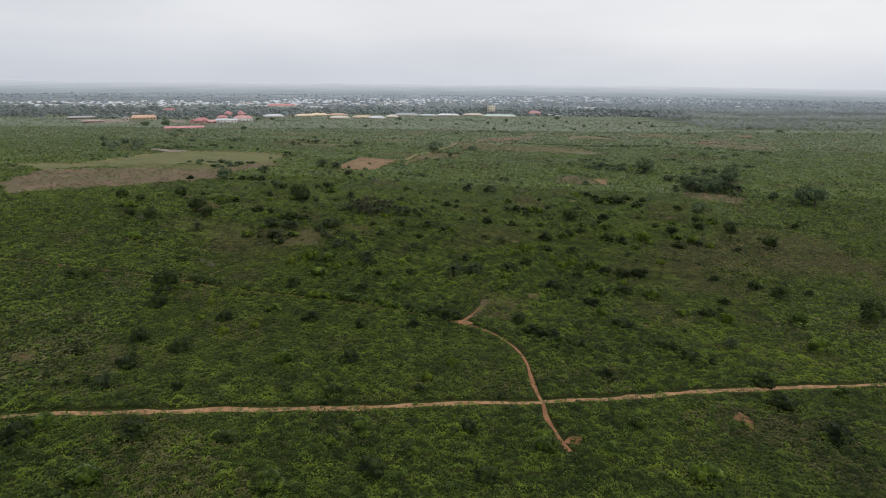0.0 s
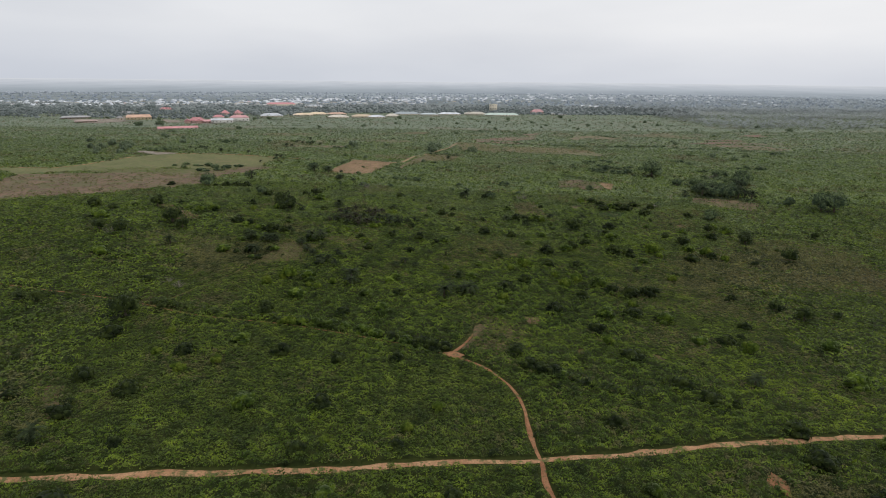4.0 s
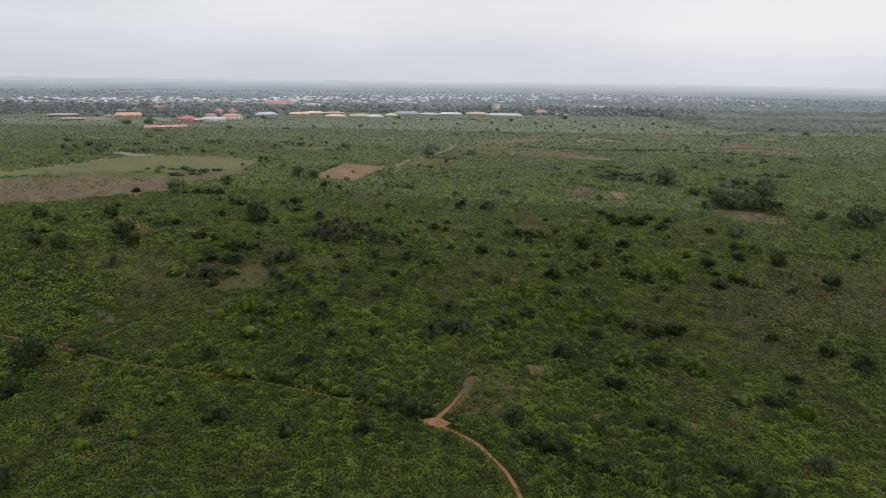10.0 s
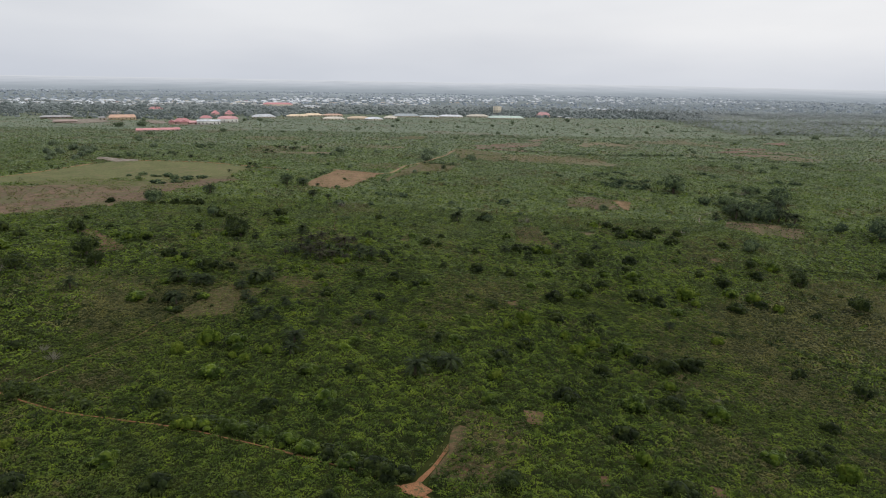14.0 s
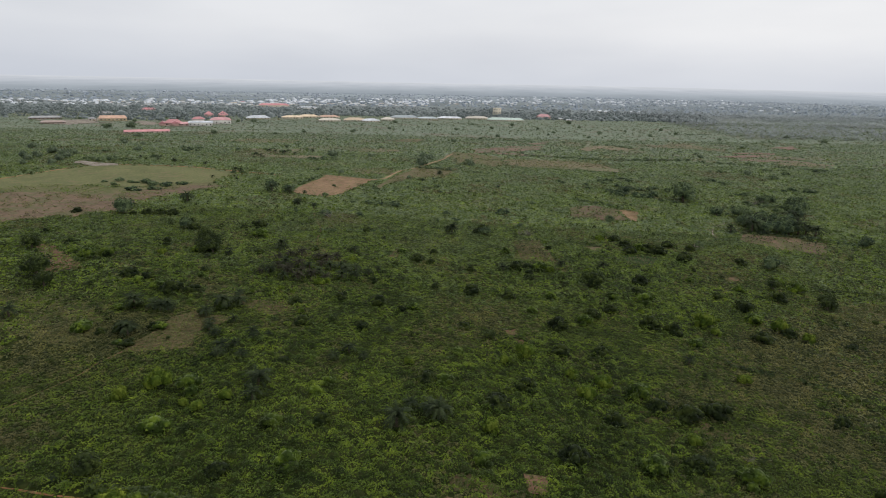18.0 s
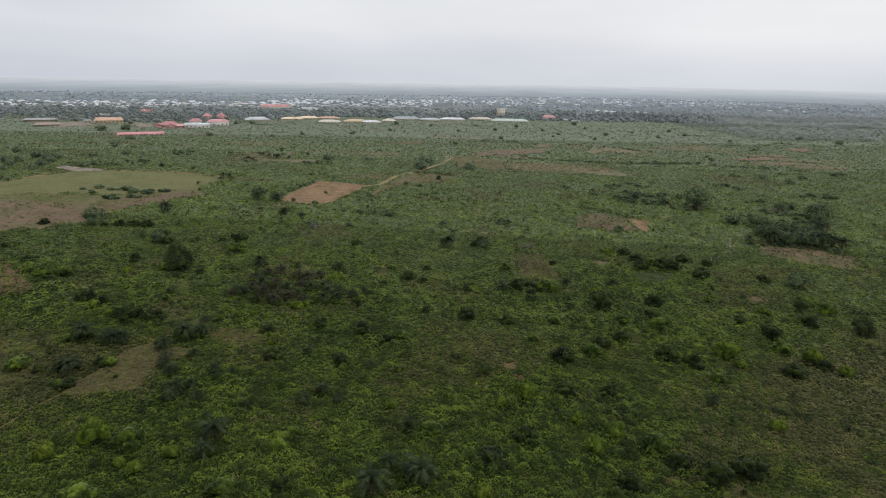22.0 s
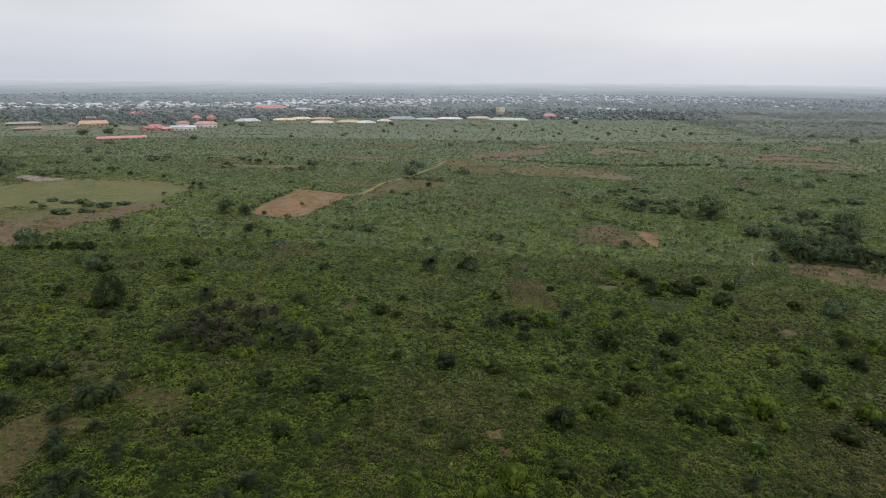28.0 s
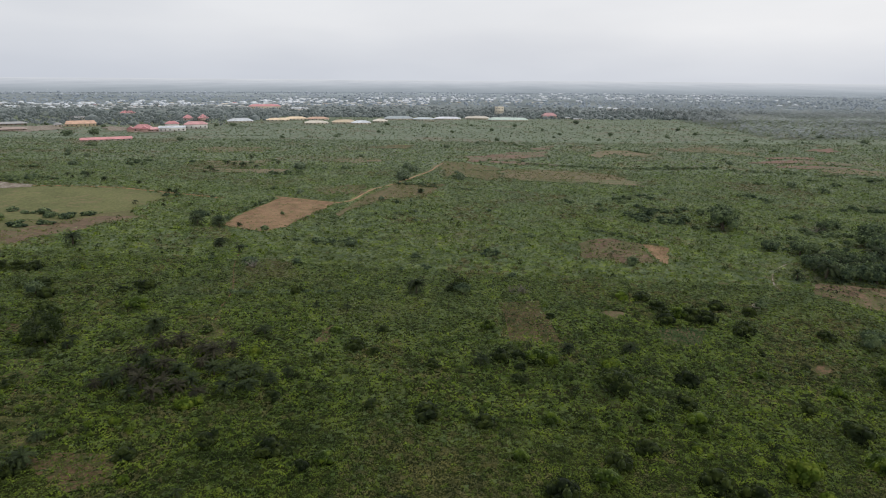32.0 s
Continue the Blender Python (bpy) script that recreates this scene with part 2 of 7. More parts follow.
M_FAR_GRASS = leaf_material("hazed_far_grass", (0.0751, 0.1098, 0.0457), (0.1045, 0.139, 0.0577), (0.1298, 0.1587, 0.0685), dry_from=0.58, dry=(0.140, 0.125, 0.072), sheen=0.27, vary=0.35, thin=0.3, tint=(0.8, 0.95, 0.8, 1), blotch=0.5)
M_TREE = leaf_material("tree_leaves", (0.0143, 0.0242, 0.008), (0.0314, 0.0474, 0.0134), (0.0672, 0.0895, 0.0233), dry_from=0.9, sheen=0.1)
# tree leaves for the middle distance, lightened to carry painted haze
M_PLAIN_TREE = leaf_material("hazed_tree_leaves", (0.0301, 0.0492, 0.0317), (0.066, 0.0966, 0.0537), (0.1412, 0.1821, 0.0931), dry_from=0.9, sheen=0.1)
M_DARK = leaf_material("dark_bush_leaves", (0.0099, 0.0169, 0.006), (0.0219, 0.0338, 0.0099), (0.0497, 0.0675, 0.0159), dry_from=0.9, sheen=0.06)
M_TREE_LIGHT = leaf_material("light_tree_leaves", (0.045, 0.075, 0.012), (0.085, 0.125, 0.018), (0.140, 0.175, 0.028), dry_from=0.9)
M_PALM = leaf_material("palm_fronds", (0.0103, 0.0174, 0.0077), (0.0208, 0.0317, 0.0145), (0.0437, 0.0592, 0.0267), dry_from=0.9, gloss=0.6, shine=0.06, thin=0.05, vary=0.9)
M_PALM_DRY = leaf_material("withered_palm_fronds", (0.0138, 0.0149, 0.0098), (0.0264, 0.0264, 0.0172), (0.0471, 0.0448, 0.0298), dry_from=0.6, dry=(0.06, 0.052, 0.036), gloss=0.6, shine=0.06, thin=0.05, vary=0.9)
# far tree leaves, haze painted into the pale bluish green
M_FAR_TREE = leaf_material("hazed_plain_tree_leaves", (0.0637, 0.0885, 0.0577), (0.0956, 0.1274, 0.0768), (0.1381, 0.1735, 0.1025), dry_from=0.9, sheen=0.3, vary=0.5)
M_BARK = plain_material("bark", (0.09, 0.07, 0.05), 0.9)
M_ROAD = soil_material("road_soil", (0.24, 0.126, 0.066), (0.335, 0.198, 0.11), (0.085, 0.085, 0.03), 0.5, 1.3)
M_LANE = soil_material("orange_soil", (0.25, 0.15, 0.095), (0.33, 0.21, 0.14), (0.13, 0.11, 0.05), 0.62, 1.0)
M_PATH = soil_material("path_soil", (0.19, 0.088, 0.044), (0.255, 0.128, 0.066), (0.075, 0.072, 0.03), 0.54, 1.4)
M_FIELD = soil_material("field_soil", (0.15, 0.092, 0.053), (0.225, 0.145, 0.085), (0.10, 0.095, 0.036), 0.54, 0.8)
M_PLOT = soil_material("plot_soil", (0.10, 0.08, 0.045), (0.14, 0.105, 0.062), (0.065, 0.078, 0.024), 0.48, 0.8)
M_RED = soil_material("red_soil", (0.145, 0.092, 0.072), (0.185, 0.122, 0.096), (0.118, 0.120, 0.074), 0.47, 0.35, (0.05, 0.4, 1.0))
M_DRY = soil_material("dry_grass", (0.055, 0.056, 0.020), (0.115, 0.098, 0.046), (0.045, 0.058, 0.015), 0.47, 0.9)
M_BURNT = soil_material("burnt_soil", (0.102, 0.072, 0.046), (0.148, 0.101, 0.067), (0.090, 0.086, 0.040), 0.49, 0.22)
M_WEEDY = soil_material("weedy_soil", (0.082, 0.056, 0.031), (0.128, 0.083, 0.048), (0.052, 0.056, 0.019), 0.47, 1.6)
M_TRAMPLED = soil_material("trampled_soil", (0.075, 0.057, 0.027), (0.112, 0.082, 0.043), (0.056, 0.058, 0.019), 0.47, 1.6)
M_SCAR = soil_material("scar_soil", (0.128, 0.0723, 0.0442), (0.17, 0.102, 0.0663), (0.0765, 0.068, 0.0298), 0.5, 1.0)
M_SAND = soil_material("stony_soil", (0.15, 0.12, 0.095), (0.30, 0.27, 0.235), (0.10, 0.09, 0.06), 0.52, 1.0)
M_FALLOW = soil_material("fallow_soil", (0.135, 0.115, 0.072), (0.185, 0.148, 0.098), (0.105, 0.112, 0.056), 0.49, 0.5, (0.06, 0.35, 1.0))
M_MEADOW = soil_material("meadow_grass", (0.088, 0.097, 0.036), (0.118, 0.122, 0.048), (0.135, 0.112, 0.056), 0.55, 0.3)
M_ROUGH = soil_material("rough_meadow", (0.088, 0.085, 0.036), (0.125, 0.108, 0.052), (0.075, 0.085, 0.028), 0.47, 0.4)


# ---- meshes ----
def smooth(t):
    u = np.clip(t, 0, 1)
    return u * u * (3 - 2 * u)


def height(x, y):
    """The lie of the land: a low rise ahead, falling to a valley on the right, and far ridges."""
    x, y = np.asarray(x, float), np.asarray(y, float)
    z = -0.63 + 6.82 * smooth((y - 150) / 200) - 3.59 * np.tanh(x / 160)
    z = z - 5.18 * np.tanh(x / 110) * np.exp(-(((y - 240) / 90) ** 2)) + 5.91 * np.tanh(x / 300) * smooth((y - 450) / 300)
    return z + 34 * smooth((np.hypot(x, y) - 2000) / 2600)


def raw_mesh(name, verts, faces, material, smoothed=False):
    """A mesh from arrays: verts (n, 3), faces (m, 3 or 4)."""
    verts, faces = np.asarray(verts, np.float32), np.asarray(faces, np.int32)
    me = bpy.data.meshes.new(name)
    me.vertices.add(len(verts))
    me.vertices.foreach_set("co", verts.ravel())
    k = faces.shape[1]
    me.loops.add(faces.size)
    me.loops.foreach_set("vertex_index", faces.ravel())
    me.polygons.add(len(faces))
    me.polygons.foreach_set("loop_start", np.arange(0, faces.size, k, dtype=np.int32))
    if smoothed:
        me.polygons.foreach_set("use_smooth", np.ones(len(faces), bool))
    me.materials.append(material)
    me.update(calc_edges=True)
    return me


def part(name, data, parent, label=""):
    """One mesh under a thing or a part; data: a mesh, or a bmesh and its material."""
    if isinstance(data, tuple):
        bm, material = data
        data = bpy.data.meshes.new(name)
        bm.to_mesh(data)
        bm.free()
        data.materials.append(material)
    ob = new(name, data)
    ob.parent = parent
    return tagged(ob, label)


def value_noise(x, y, scale, seed):
    """Smooth noise from 0 to 1 on arrays."""
    x, y = np.asarray(x, float) / scale, np.asarray(y, float) / scale
    table = np.random.RandomState(seed).rand(64, 64)
    ix, iy = np.floor(x).astype(int), np.floor(y).astype(int)
    fx, fy = smooth(x - ix), smooth(y - iy)
    at = lambda a, b: table[a % 64, b % 64]
    return (at(ix, iy) * (1 - fx) + at(ix + 1, iy) * fx) * (1 - fy) + (at(ix, iy + 1) * (1 - fx) + at(ix + 1, iy + 1) * fx) * fy


# ---- ground ----
def grades(lo, hi, step, near_lo, near_hi, grow=1.16):
    mid = list(np.arange(near_lo, near_hi + step, step))
    s = step
    while mid[-1] < hi:
        s *= grow
        mid.append(mid[-1] + s)
    s = step
    while mid[0] > lo:
        s *= grow
        mid.insert(0, mid[0] - s)
    return np.array(mid)


gx, gy = grades(-4700, 4700, 4.0, -300, 300), grades(-3000, 4720, 4.0, 40, 700, 1.09)
gxx, gyy = np.meshgrid(gx, gy)
gv = np.stack([gxx, gyy, height(gxx, gyy)], -1).reshape(-1, 3)
row, col = np.meshgrid(np.arange(len(gy) - 1), np.arange(len(gx) - 1), indexing="ij")
first = (row * len(gx) + col).ravel()
gf = np.stack([first, first + 1, first + len(gx) + 1, first + len(gx)], -1)
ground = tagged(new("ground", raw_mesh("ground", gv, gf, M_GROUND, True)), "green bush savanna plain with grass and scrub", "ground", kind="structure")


# ---- hazy upland on the skyline ----
def upland():
    """A plain glowing backdrop: the last rise of the plain, far beyond the town, its fade into haze painted on."""
    m, n, l, b = node_material("hazy_distance")
    geo = n.new("ShaderNodeNewGeometry")
    flat = n.new("ShaderNodeVectorMath")
    flat.operation = "MULTIPLY"
    flat.inputs[1].default_value = (1, 1, 0)
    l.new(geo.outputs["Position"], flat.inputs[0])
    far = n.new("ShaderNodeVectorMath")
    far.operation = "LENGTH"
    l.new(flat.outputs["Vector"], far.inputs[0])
    # haze painted into the emission, brighter with distance
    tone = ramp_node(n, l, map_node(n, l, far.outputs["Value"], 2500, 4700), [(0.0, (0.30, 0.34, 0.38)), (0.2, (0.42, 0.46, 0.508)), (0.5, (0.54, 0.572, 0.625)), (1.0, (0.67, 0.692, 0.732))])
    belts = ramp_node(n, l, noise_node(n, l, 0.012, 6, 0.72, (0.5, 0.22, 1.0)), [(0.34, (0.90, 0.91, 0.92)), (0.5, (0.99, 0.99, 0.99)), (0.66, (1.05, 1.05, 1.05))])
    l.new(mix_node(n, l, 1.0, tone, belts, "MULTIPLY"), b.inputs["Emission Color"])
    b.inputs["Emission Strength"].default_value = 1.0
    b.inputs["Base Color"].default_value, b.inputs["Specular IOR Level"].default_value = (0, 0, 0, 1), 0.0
    a = np.radians(np.linspace(-75, 75, 300))
    reach = np.linspace(2500, 4690, 60)
    aa, rr = np.meshgrid(a, reach)
    x, y = rr * np.sin(aa), rr * np.cos(aa)
    z = height(x, y) + 1.0 + 6.0 * smooth((rr - 2500) / 300) + 4.0 * smooth((rr - 3900) / 700) * value_noise(np.degrees(aa), 0 * rr, 9.0, 72)
    k = len(a)
    row, col = np.meshgrid(np.arange(len(reach) - 1), np.arange(k - 1), indexing="ij")
    i = (row * k + col).ravel()
    f = np.stack([i, i + 1, i + k + 1, i + k], -1)
    v = np.stack([x, y, z], -1).reshape(-1, 3)
    tagged(new("backdrop", raw_mesh("backdrop", v, f, m, True)), "far upland backdrop on the skyline, haze painted into its glow", "backdrop", kind="structure")


upland()


# ---- tracks and bare fields ----
def curve_points(points, step=1.5):
    """A smooth line through the points, at even steps."""
    p = [Vector(q) for q in points]
    p = [2 * p[0] - p[1]] + p + [2 * p[-1] - p[-2]]
    out = []
    for a, b, c, d in zip(p, p[1:], p[2:], p[3:]):
        k = max(2, int((c - b).length / step))
        for i in range(k):
            t = i / k
            out.append(0.5 * (2 * b + (c - a) * t + (2 * a - 5 * b + 4 * c - d) * t * t + (3 * b - a - 3 * c + d) * t * t * t))
    return np.array([tuple(v) for v in out + [p[-2]]])


LINES = []
AREAS = []


def track(name, points, width, material, label, wobble=0.3, verge=0.5, lift=0.07, category="path"):
    c = curve_points(points)
    d = np.gradient(c, axis=0)
    d /= np.linalg.norm(d, axis=1)[:, None]
    side = np.stack([d[:, 1], -d[:, 0]], -1)
    i = np.arange(len(c))
    seed = len(LINES) + 3
    left = width / 2 * (1 + wobble * (2 * value_noise(i, i * 0, 2.2, seed) - 1))
    right = width / 2 * (1 + wobble * (2 * value_noise(i, i * 0, 2.2, seed + 40) - 1))
    c = c + side * (width * 0.35 * (value_noise(i, i * 0, 6.0, seed + 80) - 0.5))[:, None]
    cols = []
    for f in (-1.0, -0.6, -0.2, 0.2, 0.6, 1.0):
        q = c + side * ((left if f < 0 else right) * f)[:, None]
        dip = lift * (1.0 if abs(f) < 0.9 else -0.6) - 0.05 * (abs(abs(f) - 0.6) < 0.1)
        cols.append(np.c_[q, height(q[:, 0], q[:, 1]) + dip])
    v = np.stack(cols, 1)
    k = v.shape[1]
    a, b = np.meshgrid(np.arange(len(c) - 1), np.arange(k - 1), indexing="ij")
    s = (a * k + b).ravel()
    f = np.stack([s, s + 1, s + k + 1, s + k], -1)
    LINES.append((c, width / 2 + verge))
    return tagged(new(name, raw_mesh(name, v.reshape(-1, 3), f, material, True)), label, category, kind="structure")


def area(name, points, material, label, ragged=1.2, lift=0.12, category="field", cell=5.0, cover=1.0):
    """A plot with a ragged edge, laid on the land. cover: how much of the scrub is cleared on it."""
    p = [Vector(q) for q in points]
    rim = []
    for a, b in zip(p, p[1:] + p[:1]):
        k = max(1, int((b - a).length / 3.0))
        rim += [a.lerp(b, i / k) for i in range(k)]
    mid = sum(rim, Vector((0, 0))) / len(rim)
    seed = 11 + len(AREAS)
    rim = [q + (q - mid).normalized() * ragged * 2 * (float(value_noise(i * 1.0, 0.0, 1.7, seed)) - 0.5) for i, q in enumerate(rim)]
    ring = np.array([tuple(q) for q in rim])
    lo, hi = ring.min(0), ring.max(0)
    cell = max(cell, (hi - lo).max() / 60)
    xs, ys = np.meshgrid(np.arange(lo[0], hi[0], cell), np.arange(lo[1], hi[1], cell))
    inner = np.stack([xs.ravel(), ys.ravel()], -1)
    keep = inner[inside(inner, ring)]
    from mathutils.geometry import delaunay_2d_cdt
    vs = rim + [Vector(q) for q in keep]
    edges = [(i, (i + 1) % len(rim)) for i in range(len(rim))]
    vs, _, fs, *_ = delaunay_2d_cdt(vs, edges, [], 1, 0.01)
    xy = np.array([tuple(q) for q in vs])
    me = raw_mesh(name, np.c_[xy, height(xy[:, 0], xy[:, 1]) + lift], np.array([f for f in fs if len(f) == 3]), material, True)
    AREAS.append((ring, cover))
    return tagged(new(name, me), label, category, kind="structure")


def inside(q, ring):
    """Which of the points lie inside the ring."""
    q = np.asarray(q)
    hit = np.zeros(len(q), bool)
    for (ax, ay), (bx, by) in zip(ring, np.roll(ring, -1, 0)):
        cross = (ay > q[:, 1]) != (by > q[:, 1])
        hit ^= cross & (q[:, 0] < (bx - ax) * (q[:, 1] - ay) / (by - ay + 1e-12) + ax)
    return hit


track("dirt_road", [(-190, 78), (-130, 88), (-81, 96.9), (-65, 99.1), (-49, 101), (-36, 102.8), (-21.6, 104.1), (-3.5, 107.2), (16.6, 109.1), (28.3, 111.5), (46.7, 115.4), (60, 117.9), (77, 120.8), (95, 123.3), (150, 131), (230, 140)], 1.9, M_ROAD, "rutted sandy dirt road through the scrub", 0.6, 0.15, category="road")
track("footpath", [(20.2, 92.7), (18.6, 99), (17.7, 103.5), (17.9, 108.8), (17.2, 113.3), (16.7, 120.8), (16.8, 127.8), (15.4, 133.5), (14.3, 136.6), (11.3, 141.5), (8.3, 145), (4.7, 147.5), (2, 149.2)], 1.02, M_PATH, "trodden red earth footpath", 0.6, 0.2)
track("footpath", [(2, 149.2), (5.1, 155), (8.1, 162), (10, 166.6)], 1.0, M_PATH, "short red earth path beside a weedy plot", 0.6, 0.7)
track("footpath", [(2, 149.2), (-6.5, 153), (-15.6, 155.8), (-24.7, 158.2), (-38.9, 161.4), (-51, 162.8), (-60.8, 163.9), (-68.5, 166), (-76, 168.6), (-84, 171), (-99.6, 174.3), (-130, 180), (-170, 188)], 0.5, M_PATH, "narrow red earth path half hidden by scrub", 0.6, 0.12)
track("footpath", [(-76, 168.6), (-69, 184), (-63.7, 194.6), (-62.6, 200.1), (-60.3, 205.1), (-58.9, 210.7), (-57.9, 216.8), (-56.5, 221.8), (-53.8, 226.1)], 0.5, M_FIELD, "narrow pale path across the scrub", 0.5, -0.05)
track("footpath", [(-66.8, 434.9), (-61.1, 433.6), (-50, 430), (-39.1, 426.8), (-33.5, 429), (-30.5, 437), (-26.8, 460), (-21.5, 473), (-16.9, 483.7), (-11.6, 499.6), (-6.5, 516), (-0.4, 535.4), (2.5, 555), (6, 571.1)], 1.0, M_LANE, "orange earth path along the fields", 0.3, 1.2, 0.25)

area("bare_field", [(-70, 376), (-59, 372.5), (-51, 369.5), (-46, 378), (-37, 427), (-64, 435), (-69, 404)], M_FIELD, "freshly cleared tan earth field")
track("field_track", [(-262, 368), (-225, 366), (-212, 420), (-203, 443), (-158, 448), (-114, 436), (-90, 428)], 1.6, M_ROAD, "narrow sandy track along the meadow", 0.3, 0.4, 0.2)
area("bare_patch", [(-220.6, 447.2), (-221.9, 458.8), (-210.1, 453.5), (-195, 449), (-190.6, 443.1), (-199.6, 437.4)], M_SAND, "pale stony clearing at the meadow's corner", 1.5, 0.25)
area("meadow", [(-266, 360), (-223, 362), (-203, 441), (-158, 446), (-114, 434), (-116, 398), (-128, 385), (-146, 372), (-179, 373), (-200, 352), (-224, 334)], M_MEADOW, "pale green open grass meadow", 2.5, cover=0.9)
area("rough_meadow", [(-205, 351), (-179, 373.5), (-160, 369.5), (-146, 371.5), (-128, 384.5), (-116.5, 397), (-108, 384), (-117.7, 366), (-123.6, 352.6), (-127, 333.2), (-140, 336), (-168.9, 345)], M_ROUGH, "rough olive-brown grass between meadow and burnt field", 2.5, lift=0.08, cover=0.86)
area("bare_field", [(-224, 333), (-186, 346), (-166, 350), (-143, 352), (-122, 384), (-105, 388), (-112, 372), (-124, 345), (-124, 331), (-121, 317), (-133, 301), (-150, 290), (-190, 262), (-212, 283)], M_BURNT, "brown burnt-over grass field", cover=0.93, ragged=4)
area("bare_field", [(62, 371), (76, 380), (85, 374), (86, 350), (73, 349.5), (62, 353)], M_BURNT, "bare brown farm plot with weeds", 2.0, cover=0.8)
area("bare_field", [(86.5, 374), (95, 369), (89, 350), (87, 352)], M_FIELD, "small bare tan farm plot")
area("bare_field", [(31.3, 309), (42, 313), (43, 300), (44, 290), (33, 288.5)], M_WEEDY, "bare reddish farm plot in scrub", 1.8, cover=0.72)
area("bare_field", [(56.6, 308.4), (65.6, 308), (61.2, 302.5)], M_PLOT, "small brown plot in scrub", cover=0.9)
area("bare_field", [(128, 336), (140, 336), (158, 328), (150, 311), (135, 319), (124, 327)], M_BURNT, "long bare reddish plot by the tree grove", 2.0, cover=0.8)
area("brown_plot", [(-27, 439), (-16, 483), (11, 489), (4, 455), (-14, 441), (-28, 412), (-30, 398), (-33, 402)], M_PLOT, "brown tilled plot beside the path", 1.5, cover=0.97)
area("fallow_strip", [(42.2, 519.5), (48.9, 550.7), (86.3, 552.7), (115.3, 536.8), (124.9, 497.2), (109.2, 503.9), (79.5, 508.3), (56.6, 508)], M_FALLOW, "pale tan fallow strip along the hedgerow", 4, lift=0.35, cover=0.78)
area("brown_plot", [(6, 582.8), (24.1, 574.9), (42.9, 562.2), (42.7, 523.9), (33.7, 507.4), (13.7, 522.2), (8.7, 508.2)], M_PLOT, "dull brown weedy ground before the red field", 4, lift=0.35, cover=0.75)
area("bare_field", [(23.4, 608.4), (39.8, 621.5), (37.9, 592.2), (25, 580.8)], M_RED, "dark red tilled plot far out on the plain", 3, lift=0.35, cover=0.74)
area("bare_field", [(39.8, 621.5), (57.9, 642.2), (87.4, 653.8), (80.4, 618.2), (55, 601.5), (39.5, 592.5)], M_RED, "far red tilled field", 4, lift=0.35, cover=0.74)
area("bare_field", [(75.5, 671.6), (88.1, 689.9), (100.5, 695.6), (92.6, 665.8), (79.5, 656.5)], M_RED, "far red tilled plot behind the field", 4, lift=0.35, cover=0.74)
area("bare_field", [(40.2, 589.7), (64, 588.2), (86.8, 580.8), (86, 573), (63, 575), (39.9, 578.8)], M_RED, "thin red tilled strip below the far field", 2, lift=0.35, cover=0.74)
area("fallow_strip", [(115.4, 629.4), (127, 654.6), (146.6, 675.1), (161.6, 657.8), (178.9, 652.1), (157.8, 627.5), (144.1, 632.5), (135.3, 641.5), (123.1, 620.7)], M_FALLOW, "far tan fallow plot under a dark hedge", 3, lift=0.35, cover=0.78)
area("bare_field", [(300.9, 673.7), (331.2, 690.1), (332, 672), (317.6, 664.3)], M_RED, "thin far red-brown tilled strip", 4, lift=0.35, cover=0.8)
area("fallow_strip", [(186.8, 678), (228.6, 692.3), (251.3, 657), (249.5, 631.6), (227, 652.1), (195.3, 663.8)], M_FALLOW, "far tan fallow band on the plain", 5, lift=0.35, cover=0.62)
area("fallow_strip", [(254.9, 572), (281.1, 578.7), (298.7, 571), (288.6, 555.1), (266.3, 559.6)], M_FALLOW, "tan fallow ground below the red strips", 5, lift=0.35, cover=0.6)
area("fallow_strip", [(-198.3, 620.7), (-183.1, 650.8), (-136.1, 646.6), (-128.9, 612.6), (-164, 603.5)], M_FALLOW, "far tan fallow band on the plain", 5, lift=0.35, cover=0.5)
area("fallow_strip", [(-79.6, 567.8), (-52.3, 589.6), (-27.2, 581.9), (-47.3, 559.4)], M_FALLOW, "faded fallow grass on the plain", 5, lift=0.35, cover=0.5)
area("fallow_strip", [(-155.5, 554), (-111.5, 558.4), (-101.9, 539.6), (-132.7, 525.7)], M_FALLOW, "faded fallow grass on the plain", 5, lift=0.35, cover=0.5)
area("brown_plot", [(-62.8, 652.9), (-38.7, 684.4), (-22.9, 682.3), (-26.2, 655.1)], M_PLOT, "far brown plot on the plain", 3, lift=0.4, cover=0.85)
area("brown_plot", [(-52.5, 456.4), (-44.4, 469.9), (-30.5, 480), (-29.2, 450), (-47.6, 444.9)], M_PLOT, "dull brown weedy plot behind the tan field", 2.5, lift=0.2, cover=0.7)
area("fallow_strip", [(-151.2, 519.9), (-115.9, 518.3), (-86.6, 524.1), (-84.6, 505.3), (-124.3, 504.7)], M_FALLOW, "thin pale fallow strip on the plain", 3, lift=0.3, cover=0.75)
area("bare_patch", [(-120.9, 268), (-116, 268), (-103, 258.6), (-96.3, 250.5), (-97.7, 246.8), (-103.3, 244.7)], M_SCAR, "patch of bare red earth in scrub", 2.0, cell=2, cover=0.62)
area("bare_patch", [(-60.2, 205), (-57.8, 214.5), (-56.5, 221.8), (-53.8, 226.1), (-43.8, 225.8), (-43.7, 222.8), (-47.5, 219.2), (-47.6, 213.5), (-47.2, 209.4), (-55.1, 206.3)], M_TRAMPLED, "trampled tan grass clearing beside the path", 1.8, cell=2, cover=0.74)
area("bare_patch", [(4.6, 152.4), (8.2, 165.4), (12.1, 174), (18.2, 172.7), (24, 172), (20.6, 160.3), (13.3, 151.4)], M_WEEDY, "weedy pinkish-brown plot beside the path", 2.0, cell=2, cover=0.52)
